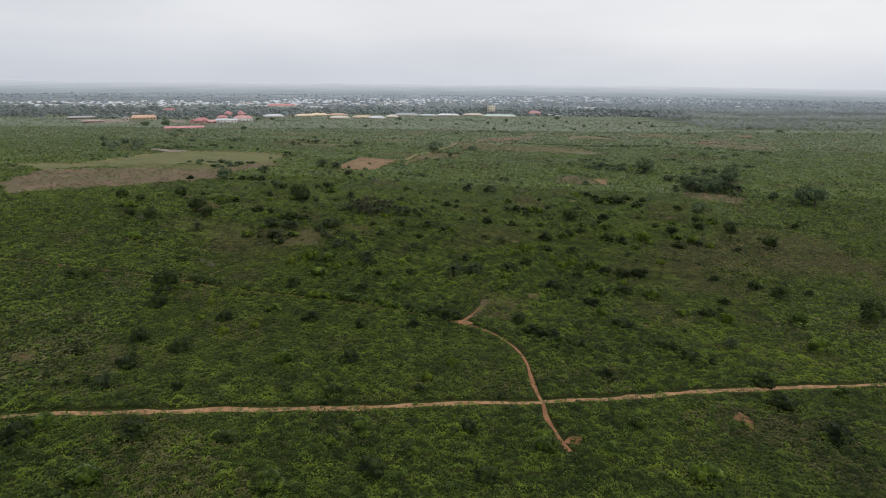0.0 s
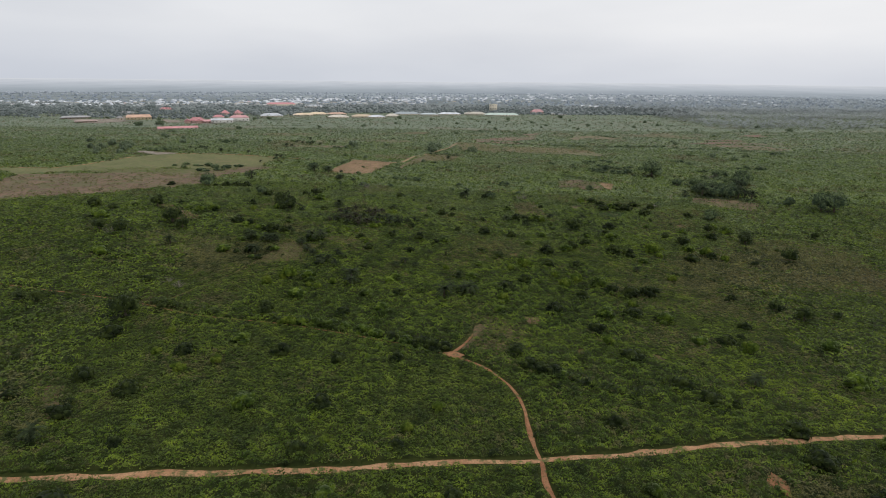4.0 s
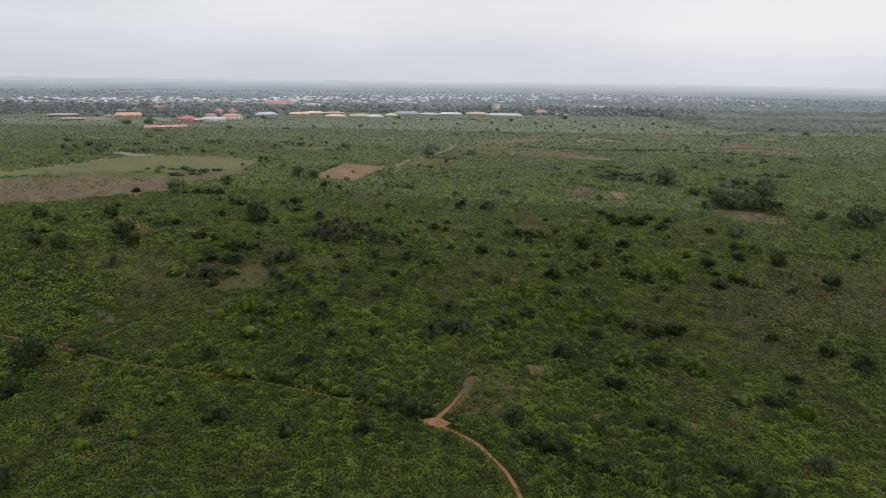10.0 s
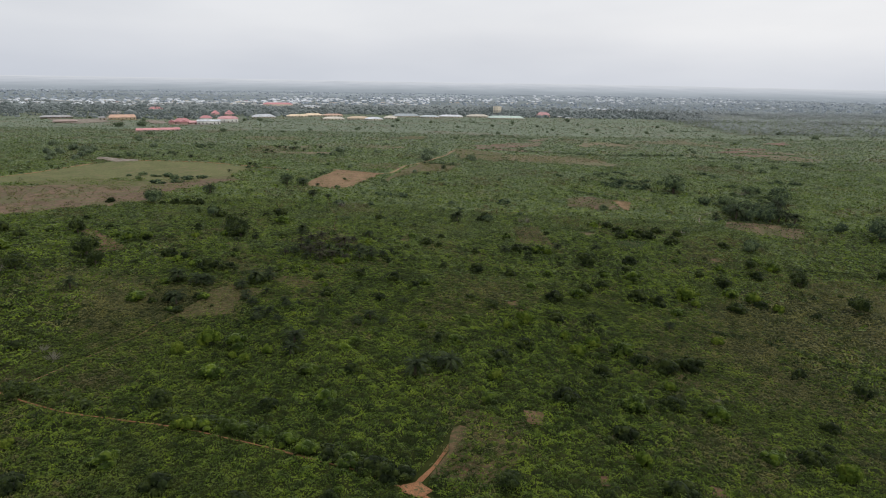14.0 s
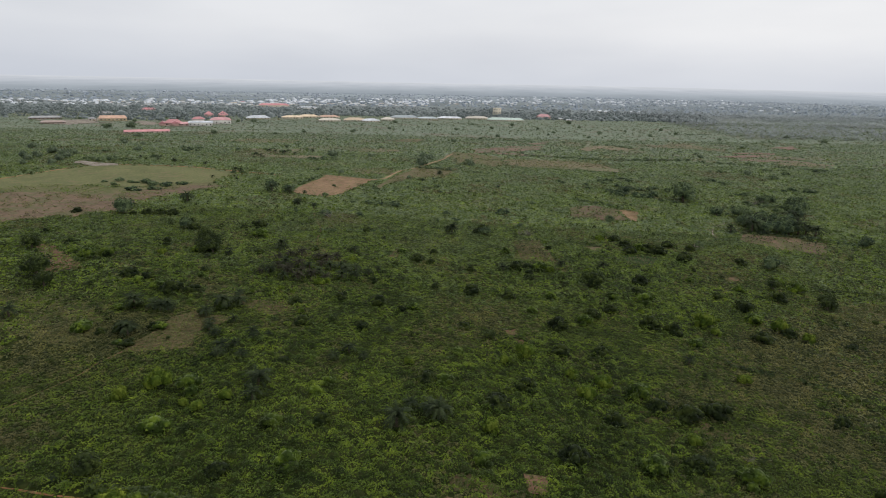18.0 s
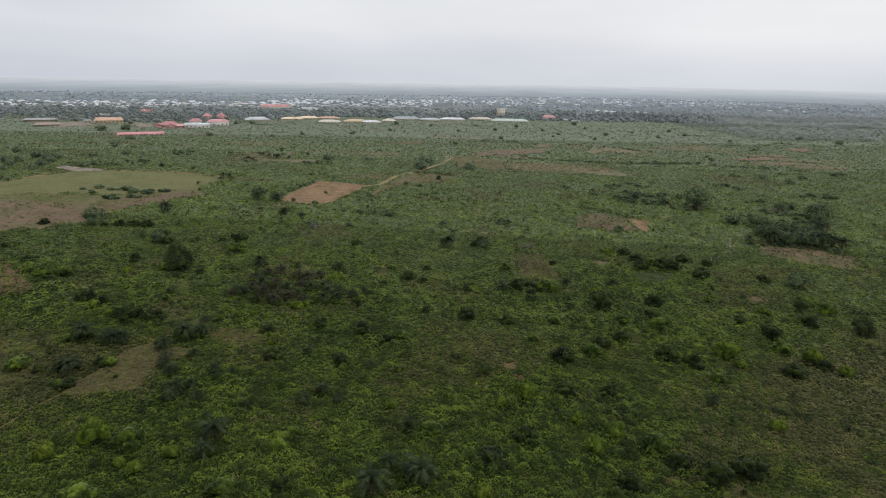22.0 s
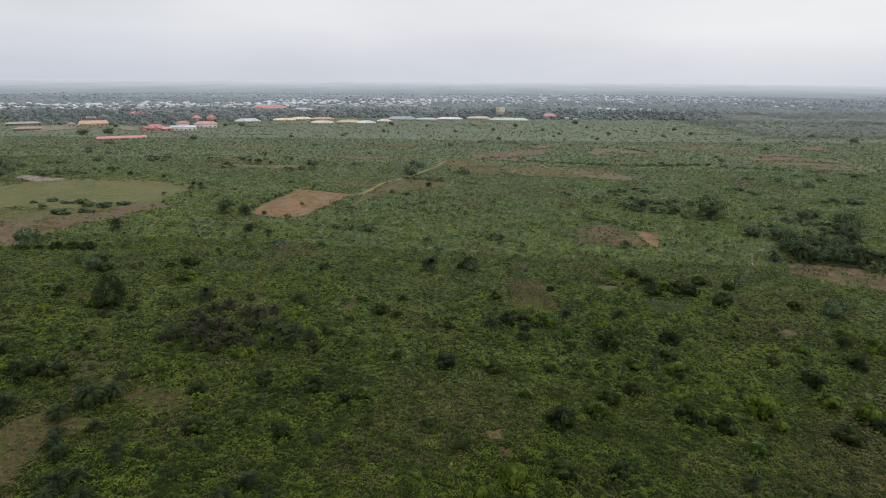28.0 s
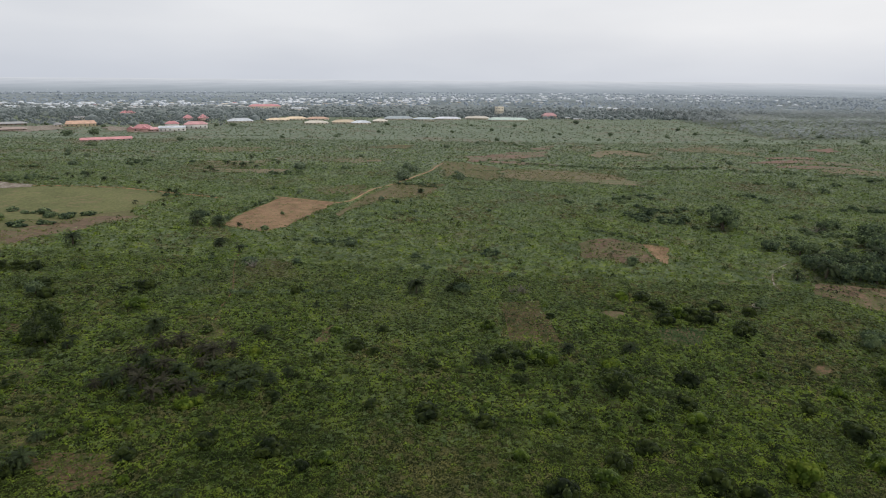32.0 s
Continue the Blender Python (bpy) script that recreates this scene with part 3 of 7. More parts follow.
area("bare_patch", [(0.5, 148.4), (0.2, 150.2), (3.4, 151.6), (5.5, 149.2), (3.6, 147.4)], M_PATH, "trodden red earth where the paths meet", 0.5, cell=1, lift=0.14)


area("bare_patch", [(-83, 88), (-79, 91), (-75, 92.5), (-77, 88), (-82, 85)], M_PATH, "red earth patch beside the scrub", 0.6, cell=2)
area("bare_patch", [(19, 95), (21, 98), (23, 97), (22, 94.5)], M_PATH, "small red earth clearing by the footpath", 0.5, cell=2, cover=0.55)
area("bare_patch", [(54, 105.5), (56, 109), (58, 106), (56, 102)], M_PATH, "small red earth scar in scrub", 0.6, cell=2, cover=0.7)
area("bare_patch", [(47, 195), (52, 203), (57, 203), (56, 198), (52, 194)], M_WEEDY, "scar of bare brownish earth", 2.0, cell=2, cover=0.4)
area("bare_patch", [(57, 192), (60, 197), (66, 193), (64, 189)], M_WEEDY, "scar of bare brownish earth", 2.0, cell=2, cover=0.4)
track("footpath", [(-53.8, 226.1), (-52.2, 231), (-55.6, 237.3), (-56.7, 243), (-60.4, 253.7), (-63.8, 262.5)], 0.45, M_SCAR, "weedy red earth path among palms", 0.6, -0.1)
area("bare_field", [(222.1, 601.4), (240, 612), (264.5, 621), (286.2, 606), (280, 598), (257.4, 604.8), (236, 600)], M_RED, "far red-brown tilled strip among weeds", 3, lift=0.35, cover=0.74)
area("bare_field", [(240.1, 622.1), (258, 634), (273.6, 639.2), (289.2, 632.3), (285, 622), (269, 625.9)], M_RED, "far red-brown tilled strip among weeds", 3, lift=0.35, cover=0.74)
area("bare_field", [(230.9, 584.3), (248, 592), (265.6, 592.9), (291.4, 581.2), (288, 573), (258.8, 577.3)], M_RED, "far red-brown tilled strip among weeds", 3, lift=0.35, cover=0.74)
area("bare_field", [(270.1, 617.8), (285, 614), (297.6, 607), (298, 592.3), (275.3, 600.8)], M_RED, "far red-brown tilled strip among weeds", 3, lift=0.35, cover=0.74)
area("bare_patch", [(-45.5, 235.6), (-39.7, 237.3), (-32.8, 236.4), (-31, 231.5), (-35.3, 228.2), (-41, 230), (-45, 232.5)], M_WEEDY, "weedy brown plot among palms", 1.4, cell=2, cover=0.6)
area("bare_patch", [(-68, 262), (-62.5, 263.2), (-57.6, 254.8), (-61.1, 251.5), (-65, 255)], M_DRY, "dry brown ground beside the palm grove", 1.4, cell=2, cover=0.6)
area("bare_patch", [(-57, 243.2), (-51.2, 245.2), (-46.8, 237.5), (-50, 235), (-54, 238)], M_DRY, "dry brown ground beside the palm grove", 1.4, cell=2, cover=0.6)
area("bare_patch", [(-81.5, 279), (-76.4, 278.6), (-74, 273.9), (-77.6, 273)], M_WEEDY, "bare brown patch in the scrub", 1.4, cell=2, cover=0.6)
track("footpath", [(-51.5, 344.4), (-47, 327), (-40.2, 307.3), (-38.6, 296), (-36.7, 284.6), (-36.9, 275.8)], 0.5, M_SCAR, "thin pale path worn through the grass", 0.6, 0.0)
area("bare_patch", [(-11.8, 277.3), (-11.6, 286.3), (-9.2, 289.5), (-9, 280.7)], M_WEEDY, "narrow brown scar in the scrub", 0.8, cell=2, cover=0.75)
area("bare_patch", [(-38.7, 280.4), (-37.2, 286.7), (-31.9, 279.8), (-33.9, 274.6)], M_DRY, "patch of dry tan grass by the palms", 1.0, cell=2, cover=0.7)
track("footpath", [(130.6, 355.8), (122.5, 347.9), (116.5, 336.6), (115.3, 329.2)], 0.5, M_SAND, "short pale sandy path in the grass", 0.5, 0.2)
area("bare_patch", [(100.5, 284.2), (104.8, 286.6), (104.7, 282.8), (100.1, 279.9)], M_WEEDY, "small bare brown scar", 0.6, cell=2, cover=0.85)
area("bare_patch", [(100.4, 316.6), (104.1, 319.9), (103.1, 315.6)], M_SAND, "small pale bare spot", 0.4, cell=2, cover=0.9)
area("bare_patch", [(23.3, 231.9), (25.7, 232.8), (26.1, 230.1), (23.9, 229.8)], M_SCAR, "small scar of red earth in grass", 0.5, cell=1, cover=0.7)
area("bare_patch", [(25, 228), (27.4, 227.5), (27.7, 225), (25.3, 225.2)], M_SCAR, "small scar of red earth in grass", 0.5, cell=1, cover=0.7)
area("bare_patch", [(22.6, 175.2), (26.1, 175), (25.7, 170.6), (22.7, 170.6)], M_SCAR, "small scar of red earth by the plot", 0.6, cell=1, cover=0.75)
area("bare_patch", [(9.8, 156), (14.8, 157.5), (16.1, 155.1), (10.8, 153.3)], M_SCAR, "bare red earth in the weedy plot", 0.8, cell=1, cover=0.7)
area("bare_patch", [(51.1, 155.1), (53.2, 154.2), (53.1, 152.1), (50.5, 152.3)], M_SCAR, "small bare red spot in scrub", 0.5, cell=1, cover=0.7)
area("bare_patch", [(32.8, 155.8), (34.5, 156), (34.2, 153.3), (32.8, 153.2)], M_SCAR, "small bare red spot in scrub", 0.4, cell=1, cover=0.7)
area("bare_patch", [(-95.8, 121.5), (-90.8, 123.2), (-88.6, 118), (-93.5, 116.3)], M_WEEDY, "bare weedy patch in rough grass", 0.8, cell=2, cover=0.6)
area("bare_patch", [(-78.1, 127.2), (-75.3, 128.1), (-68.4, 117), (-70, 115.6)], M_WEEDY, "bare weedy strip in rough grass", 0.8, cell=2, cover=0.55)
area("dry_clearing", [(-112, 222), (-96, 232), (-74, 226), (-66, 214), (-70, 206), (-92, 210)], M_DRY, "dry olive-brown grass clearing", 3, cover=0.3)
area("dry_clearing", [(118, 262), (140, 270), (168, 262), (160, 240), (136, 240)], M_DRY, "sparse brownish grazed grass", 3, cover=0.5)
track("field_track", [(-484, 859), (-459, 844), (-437, 822), (-447, 860), (-472, 910), (-490, 950)], 4.5, M_SAND, "pale dirt track between the houses", 0.4, 0.5, 0.3)
area("yard", [(-387, 838), (-395, 870), (-367, 852), (-345, 815), (-352, 800)], M_SAND, "bare earth yard before the houses", 4, lift=0.4)
area("yard", [(-517.2, 855), (-480, 859.3), (-459.6, 879.5), (-420.4, 824.3), (-434.8, 785.9), (-473, 796.3)], M_SAND, "pale bare ground round the old houses", 4, lift=0.4)
area("yard", [(-341.8, 808.1), (-310, 825.4), (-290.3, 797.2), (-321.2, 781.3)], M_SAND, "bare pale ground behind the school block", 4, lift=0.4)
area("crop_plot", [(70, 299), (83, 301), (79, 291), (69, 292)], M_PLOT, "small vegetable plot with pale leaf rows", 0.8, cover=1.0)


# ---- scrub ----
def clearing(x, y):
    """How far each place is kept free of scrub, from 0 to 1."""
    out = np.zeros(len(x))
    q = np.stack([x, y], -1)
    for line, half in LINES:
        lo, hi = line.min(0) - 5, line.max(0) + 5
        near = np.where((q > lo).all(1) & (q < hi).all(1))[0]
        for some in np.array_split(near, max(1, len(near) // 4000)):
            if len(some):
                gap = np.sqrt(((q[some, None] - line[None]) ** 2).sum(-1).min(1))
                out[some] = np.maximum(out[some], np.clip((half + 0.9 - gap) / 0.9, 0, 1))
    for ring, cover in AREAS:
        near = np.where((q > ring.min(0)).all(1) & (q < ring.max(0)).all(1))[0]
        if len(near):
            out[near] = np.maximum(out[near], cover * inside(q[near], ring))
    return out


def spread(y0, y1, step, seed, side=0.735, extra=14):
    """Jittered places over the strip of land from y0 to y1 that the flight looks over."""
    rng = np.random.RandomState(seed)
    ys = np.arange(y0, y1, step)
    out = []
    for y in ys:
        half = side * y + extra
        x = np.arange(-half, half, step)
        out.append(np.stack([x, np.full(len(x), y)], -1))
    q = np.concatenate(out)
    return q + rng.uniform(-0.6, 0.6, q.shape) * step


def leaf_soup(places, radius, tall, leaves, size, seed, lift=0.0, flat=0.0, loose=0.25):
    """Triangular leaves round each place, on a dome of the given radius and height (one each)."""
    rng = np.random.RandomState(seed)
    n = len(places)
    a = rng.uniform(0, 2 * np.pi, (n, leaves))
    r = np.sqrt(rng.uniform(0, 1, (n, leaves)))
    rise = np.sqrt(np.clip(1 - r * r, 0, 1)) * rng.uniform(1.06 - loose, 1.06, (n, leaves))
    c = np.empty((n, leaves, 3), np.float32)
    c[..., 0] = places[:, None, 0] + radius[:, None] * r * np.cos(a)
    c[..., 1] = places[:, None, 1] + radius[:, None] * r * np.sin(a)
    c[..., 2] = places[:, None, 2] + lift + tall[:, None] * rise
    normal = np.stack([r * np.cos(a) * 0.8, r * np.sin(a) * 0.8, rise * 0.9 + 0.15], -1) + rng.normal(0, 0.28, (n, leaves, 3))
    normal = normal * (1 - flat) + np.array([0.0, 0.0, 1.2]) * flat
    normal /= np.linalg.norm(normal, axis=-1, keepdims=True)
    u = np.cross(normal, rng.normal(0, 1, (n, leaves, 3)))
    u /= np.linalg.norm(u, axis=-1, keepdims=True) + 1e-9
    w = np.cross(normal, u)
    s = size * rng.uniform(0.6, 1.4, (n, leaves, 1))
    tri = np.stack([c + u * s, c - u * s * 0.6 + w * s * 0.55, c - u * s * 0.6 - w * s * 0.55], 2).reshape(-1, 3)
    return tri, np.arange(len(tri)).reshape(-1, 3)


def scrub(name, q, keep, radius, tall, leaves, size, seed, material, label, flat=0.0):
    q, radius, tall = q[keep], radius[keep], tall[keep]
    places = np.c_[q, height(q[:, 0], q[:, 1])]
    v, f = leaf_soup(places, radius, tall, leaves, size, seed, 0.0, flat)
    return tagged(new(name, raw_mesh(name, v, f, material)), label, "scrub", kind="stuff")


def tufts(ring, step, size, seed, material, label, chance=0.75):
    """Dry or weedy tufts over one plot."""
    ring = np.array(ring, float)
    rng = np.random.RandomState(seed)
    lo, hi = ring.min(0), ring.max(0)
    xs, ys = np.meshgrid(np.arange(lo[0], hi[0], step), np.arange(lo[1], hi[1], step))
    q = np.stack([xs.ravel(), ys.ravel()], -1) + rng.uniform(-0.6, 0.6, (xs.size, 2)) * step
    keep = inside(q, ring) & (rng.uniform(0, 1, len(q)) < chance * smooth((value_noise(q[:, 0], q[:, 1], 5 * step, seed) - 0.05) / 0.45))
    scrub("tufts", q, keep, step * rng.uniform(0.4, 0.95, len(q)), step * rng.uniform(0.2, 0.8, len(q)), 13, size, seed + 1, material, label, 0.3)


# stands of scrub (above 0) and open grassy ground (below 0): x, y, reach, amount
NEAR_STANDS = [(16, 188, 24, 0.32), (-9, 165, 16, 0.34), (-24, 176, 18, 0.2), (46, 181, 14, 0.3), (58, 128, 12, 0.3), (-68, 92, 14, 0.25), (-19, 86, 18, 0.22), (48, 96, 18, 0.15), (-15, 141, 14, 0.15), (34, 149, 12, 0.3), (20, 130, 8, 0.2), (-66, 166, 14, 0.15)]
FAR_STANDS = [(38, 205, 16, 0.2), (50, 263, 14, 0.34), (61, 258, 14, 0.34), (68, 243, 14, 0.3), (36, 222, 12, 0.34), (73, 292, 20, 0.3), (40, 275, 12, 0.25), (-46, 243, 10, 0.25), (-72, 250, 16, 0.22), (-95, 262, 20, 0.25), (-33, 262, 22, 0.2), (0, 206, 12, 0.12), (97, 207, 14, 0.15)]
OPEN_SPOTS = [(78, 200, 24, -0.4), (106, 232, 28, -0.4), (56, 162, 14, -0.25), (130, 216, 40, -0.35), (-63, 200, 16, -0.35), (-68, 215, 16, -0.3), (-8, 212, 14, -0.28), (24, 236, 16, -0.35), (56, 233, 12, -0.3), (80, 224, 16, -0.35), (5, 128, 16, -0.25), (-84, 120, 18, -0.3), (-50, 108, 22, -0.12), (-85, 315, 26, -0.2), (44, 337, 22, -0.25), (60, 330, 40, -0.1), (-10, 320, 60, -0.12), (-30, 143, 12, -0.1), (102, 320, 30, -0.15), (-120, 300, 40, -0.1)]
# dry olive-brown ground and bright yellow-green weeds: x, y, reach, amount
DRY = [(78, 200, 22, 0.3), (106, 234, 26, 0.25), (56, 162, 12, 0.25), (-64, 200, 15, 0.35), (-68, 216, 14, 0.35), (-5, 211, 14, 0.22), (24, 234, 12, 0.35), (58, 233, 9, 0.2), (79, 225, 14, 0.3), (64, 95, 14, 0.35), (52, 104, 8, 0.3), (-84, 121, 12, 0.35), (-70, 118, 8, 0.3), (-55, 245, 9, 0.4), (-31, 234, 8, 0.4), (-62, 257, 7, 0.3), (101, 281, 12, 0.25), (14, 161, 10, 0.35), (-48, 86, 14, 0.25), (140, 224, 34, 0.3), (132, 252, 24, 0.35), (30, 120, 14, 0.1), (-90, 215, 18, 0.2), (38, 302, 12, 0.25)]
BRIGHT = [(-37, 187, 8, 0.45), (53, 194, 7, 0.45), (22, 217, 10, 0.35), (79, 250, 8, 0.4), (102, 245, 9, 0.4), (-64, 154, 12, 0.35), (76, 159, 12, 0.35), (72, 243, 7, 0.5), (-42, 244, 8, 0.55), (97, 275, 16, 0.3), (33, 222, 7, 0.5), (-20, 120, 14, 0.25), (-33, 135, 12, 0.25), (60, 145, 10, 0.3), (-28, 236, 5, 0.4), (30, 260, 12, 0.2), (80, 140, 14, 0.3), (-12, 97, 12, 0.25), (20, 330, 30, 0.2), (-45, 165, 8, 0.3)]


def turned_noise(x, y, scale, seed):
    """Two octaves of noise on turned axes, from 0 to 1."""
    a = 0.7 + seed
    u, w = x * math.cos(a) - y * math.sin(a), x * math.sin(a) + y * math.cos(a)
    return 0.62 * value_noise(u, w, scale, seed) + 0.38 * value_noise(w + 31.0, u, scale * 0.41, seed + 1)


def gathered(x, y, spots):
    v = np.zeros(len(x))
    for a, b, reach, amount in spots:
        v = v + amount * np.exp(-(((x - a) ** 2 + (y - b) ** 2) / reach**2))
    return v


def lushness(x, y):
    return 0.55 * turned_noise(x, y, 24.0, 5) + 0.45 * turned_noise(x, y, 7.0, 9) + gathered(x, y, NEAR_STANDS + FAR_STANDS + OPEN_SPOTS)


def plants(x, y, cell, seed):
    """For each place: the way to the nearest plant of a jittered stand (in cells), and two random numbers of that plant."""
    table = np.random.RandomState(seed).rand(4, 128, 128)
    u, w = x / cell, y / cell
    i, j = np.floor(u).astype(int), np.floor(w).astype(int)
    best, ox, oy, one, two = np.full(len(x), 9.0), np.zeros(len(x)), np.zeros(len(x)), np.zeros(len(x)), np.zeros(len(x))
    for di in (-1, 0, 1):
        for dj in (-1, 0, 1):
            p, q = (i + di) % 128, (j + dj) % 128
            dx, dy = i + di + table[0, p, q] - u, j + dj + table[1, p, q] - w
            gap = np.hypot(dx, dy)
            near = gap < best
            for old, fresh in ((best, gap), (ox, dx), (oy, dy), (one, table[2, p, q]), (two, table[3, p, q])):
                old[near] = fresh[near]
    return best, ox, oy, one, two


def cover(x, y, small, large, seed, rng):
    """The cover at each place: its height, its kind and how it leans. Kinds: 0 scrub, 1 weeds, 2 open grass, 3 yellow-green weeds, 4 dry grass, 5 none."""
    lush = lushness(x, y)
    bare = clearing(x, y)
    up = smooth((y - 215) / 130)
    dry = turned_noise(x, y, 17.0, 41) * 0.75 + gathered(x, y, DRY)
    strip = value_noise(x * 0.3 + 0.08 * y, y, 19.0, 81) - 0.5
    dry = dry + 0.5 * strip * smooth((y - 380) / 150)
    lush = lush - 0.4 * strip * smooth((y - 380) / 150)
    fresh = turned_noise(x, y, 12.0, 51) * 0.7 + gathered(x, y, BRIGHT)
    g1, ax, ay, a1, b1 = plants(x, y, small, seed + 1)
    g2, bx, by, a2, b2 = plants(x + 0.3 * small * (a1 - 0.5), y, large, seed + 2)
    dome = lambda g, wide: np.sqrt(np.clip(1 - (g / wide) ** 2, 0, 1))
    thick = smooth((lush - 0.32) / 0.4) * (1 - 0.45 * up)
    low = (0.3 + 0.6 * b1 * (0.4 + 0.6 * thick)) * small * dome(g1, 0.48 + 0.25 * a1)
    share = 0.1 + 0.8 * thick
    high = np.where(a2 < share, (0.35 + 0.65 * b2) * 0.8 * large * (0.4 + 0.6 * thick), 0) * dome(g2, 0.4 + 0.25 * a2 / share)
    bushy = high > low + 0.1
    pick = np.where(bushy, a2 * 7.31 % 1.0, a1)
    kind = np.where(bushy, np.where(pick < 0.35 + 0.5 * thick, 0, 1), np.where(lush + 0.35 * (pick - 0.5) < 0.46 + 0.16 * up, 2, 1))
    kind = np.where(fresh + 0.5 * (np.where(bushy, b2, b1) - 0.5) > 0.68, 3, kind)
    kind = np.where((dry + 0.45 * (a1 - 0.5) > 0.64) & ~(bushy & (b2 > 0.45)), 4, kind)
    kind = np.where(bare > 0.3 + 0.55 * rng.uniform(0, 1, len(x)) ** 0.5, 5, kind)
    lean = np.stack([np.where(bushy, -bx, -ax), np.where(bushy, -by, -ay)], -1)
    return 0.1 + np.maximum(low, high), kind, lean


NEAR_KINDS = (("scrub", M_SHRUB, "dense dark green leafy scrub"), ("weeds", M_CLUMP, "close green leafy weeds"), ("grass_cover", M_GRASS, "rough green grass and low weeds"), ("yellow_weeds", M_PALE, "bright yellow-green weeds"), ("dry_grass", M_TUFT, "dry olive-brown grass"))
# the same kinds again, in colours lightened for haze over the plain
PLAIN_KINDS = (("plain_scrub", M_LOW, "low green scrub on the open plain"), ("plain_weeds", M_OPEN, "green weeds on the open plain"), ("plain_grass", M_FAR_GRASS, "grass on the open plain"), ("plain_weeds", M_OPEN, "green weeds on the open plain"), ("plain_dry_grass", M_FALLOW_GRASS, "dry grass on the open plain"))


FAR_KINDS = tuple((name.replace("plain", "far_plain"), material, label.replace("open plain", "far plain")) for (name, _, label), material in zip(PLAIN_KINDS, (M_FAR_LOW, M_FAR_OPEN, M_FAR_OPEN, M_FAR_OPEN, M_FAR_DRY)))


def haze_step(x, y, rng):
    """0 on the near land, 1 on the plain, 2 far out on it, each step in colours paled for haze; the steps mingle where
    they meet.
    """
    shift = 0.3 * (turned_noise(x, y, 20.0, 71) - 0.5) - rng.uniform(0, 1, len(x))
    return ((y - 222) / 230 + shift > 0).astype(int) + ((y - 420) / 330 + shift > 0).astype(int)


def grow(y0, y1, step, per_metre, size, small, large, rough, relief, seed, region):
    """The close cover: stems and low leaves as one rounded plant beside another, and the upper leaves, each turned out from its plant."""
    rng = np.random.RandomState(seed)
    half = 0.745 * y1 + 16
    xx, yy = np.meshgrid(np.arange(-half, half, step), np.arange(y0, y1 + step * 0.5, step))
    n, k = xx.shape
    x, y = xx.ravel() + rng.uniform(-0.36, 0.36, xx.size) * step, yy.ravel() + rng.uniform(-0.36, 0.36, xx.size) * step
    r, c = np.meshgrid(np.arange(n - 1), np.arange(k - 1), indexing="ij")
    i = (r * k + c).ravel()
    i = i[region(x[i], y[i])]
    quads = np.stack([i, i + 1, i + k + 1, i + k], -1)
    used, back = np.unique(quads, return_inverse=True)
    quads = back.reshape(-1, 4)
    x, y = x[used], y[used]
    z, kind, lean = cover(x, y, small, large, seed, rng)
    z = np.where(kind == 5, -0.5, z * 0.22 * relief + rng.uniform(-0.5, 0.5, len(x)) * rough)
    kind = np.minimum(kind, 4) + 5 * haze_step(x, y, rng)
    v = np.stack([x, y, height(x, y) + z], -1)
    keep = np.tile((z[quads] > -0.4).any(1), 2)
    of_face = np.tile(kind[quads[:, 0]], 2)
    tri = np.concatenate([quads[:, [0, 1, 2]], quads[:, [0, 2, 3]]])
    # upper leaves
    m = int(2 * half * (y1 - y0) * per_metre)
    lx, ly = rng.uniform(-half, half, m), rng.uniform(y0, y1, m)
    own = region(lx, ly)
    lx, ly = lx[own], ly[own]
    lz, leaf_kind, lean = cover(lx, ly, small, large, seed, rng)
    m = len(lx)
    centre = np.stack([lx, ly, height(lx, ly) + lz * relief * rng.uniform(0.8, 1.1, m) + 0.06], -1)
    normal = np.c_[lean * 0.8, np.full(m, 0.9)] + rng.normal(0, 0.5 if y1 < 260 else 0.42 if y1 < 340 else 0.36, (m, 3))
    normal /= np.linalg.norm(normal, axis=1, keepdims=True)
    u = np.cross(normal, rng.normal(0, 1, (m, 3)))
    u /= np.linalg.norm(u, axis=1, keepdims=True) + 1e-9
    w = np.cross(normal, u)
    s = size * rng.lognormal(0, 0.3, (m, 1))
    leaf = np.stack([centre + u * s, centre - u * s * 0.6 + w * s * 0.6, centre - u * s * 0.6 - w * s * 0.6], 1)
    leaf_kind = np.where(leaf_kind == 5, 99, leaf_kind + 5 * haze_step(lx, ly, rng))
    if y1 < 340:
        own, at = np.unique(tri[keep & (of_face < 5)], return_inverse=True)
        tagged(new("undergrowth", raw_mesh("undergrowth", v[own], at.reshape(-1, 3), M_UNDER)), "stems and litter under the weeds, shade painted into their colour", "scrub", kind="stuff")
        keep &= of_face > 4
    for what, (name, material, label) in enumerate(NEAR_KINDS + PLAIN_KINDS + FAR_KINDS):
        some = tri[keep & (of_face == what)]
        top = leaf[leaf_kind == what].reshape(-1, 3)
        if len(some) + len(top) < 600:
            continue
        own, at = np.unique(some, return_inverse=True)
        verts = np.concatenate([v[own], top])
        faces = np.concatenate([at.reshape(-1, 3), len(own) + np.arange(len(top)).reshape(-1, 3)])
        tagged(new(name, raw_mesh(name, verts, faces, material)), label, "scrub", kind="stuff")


def in_view(x, y):
    return np.abs(x) < 0.735 * y + 14


def close_by(x, y):
    return (x > -80) & (x < 94) & (y < 256)


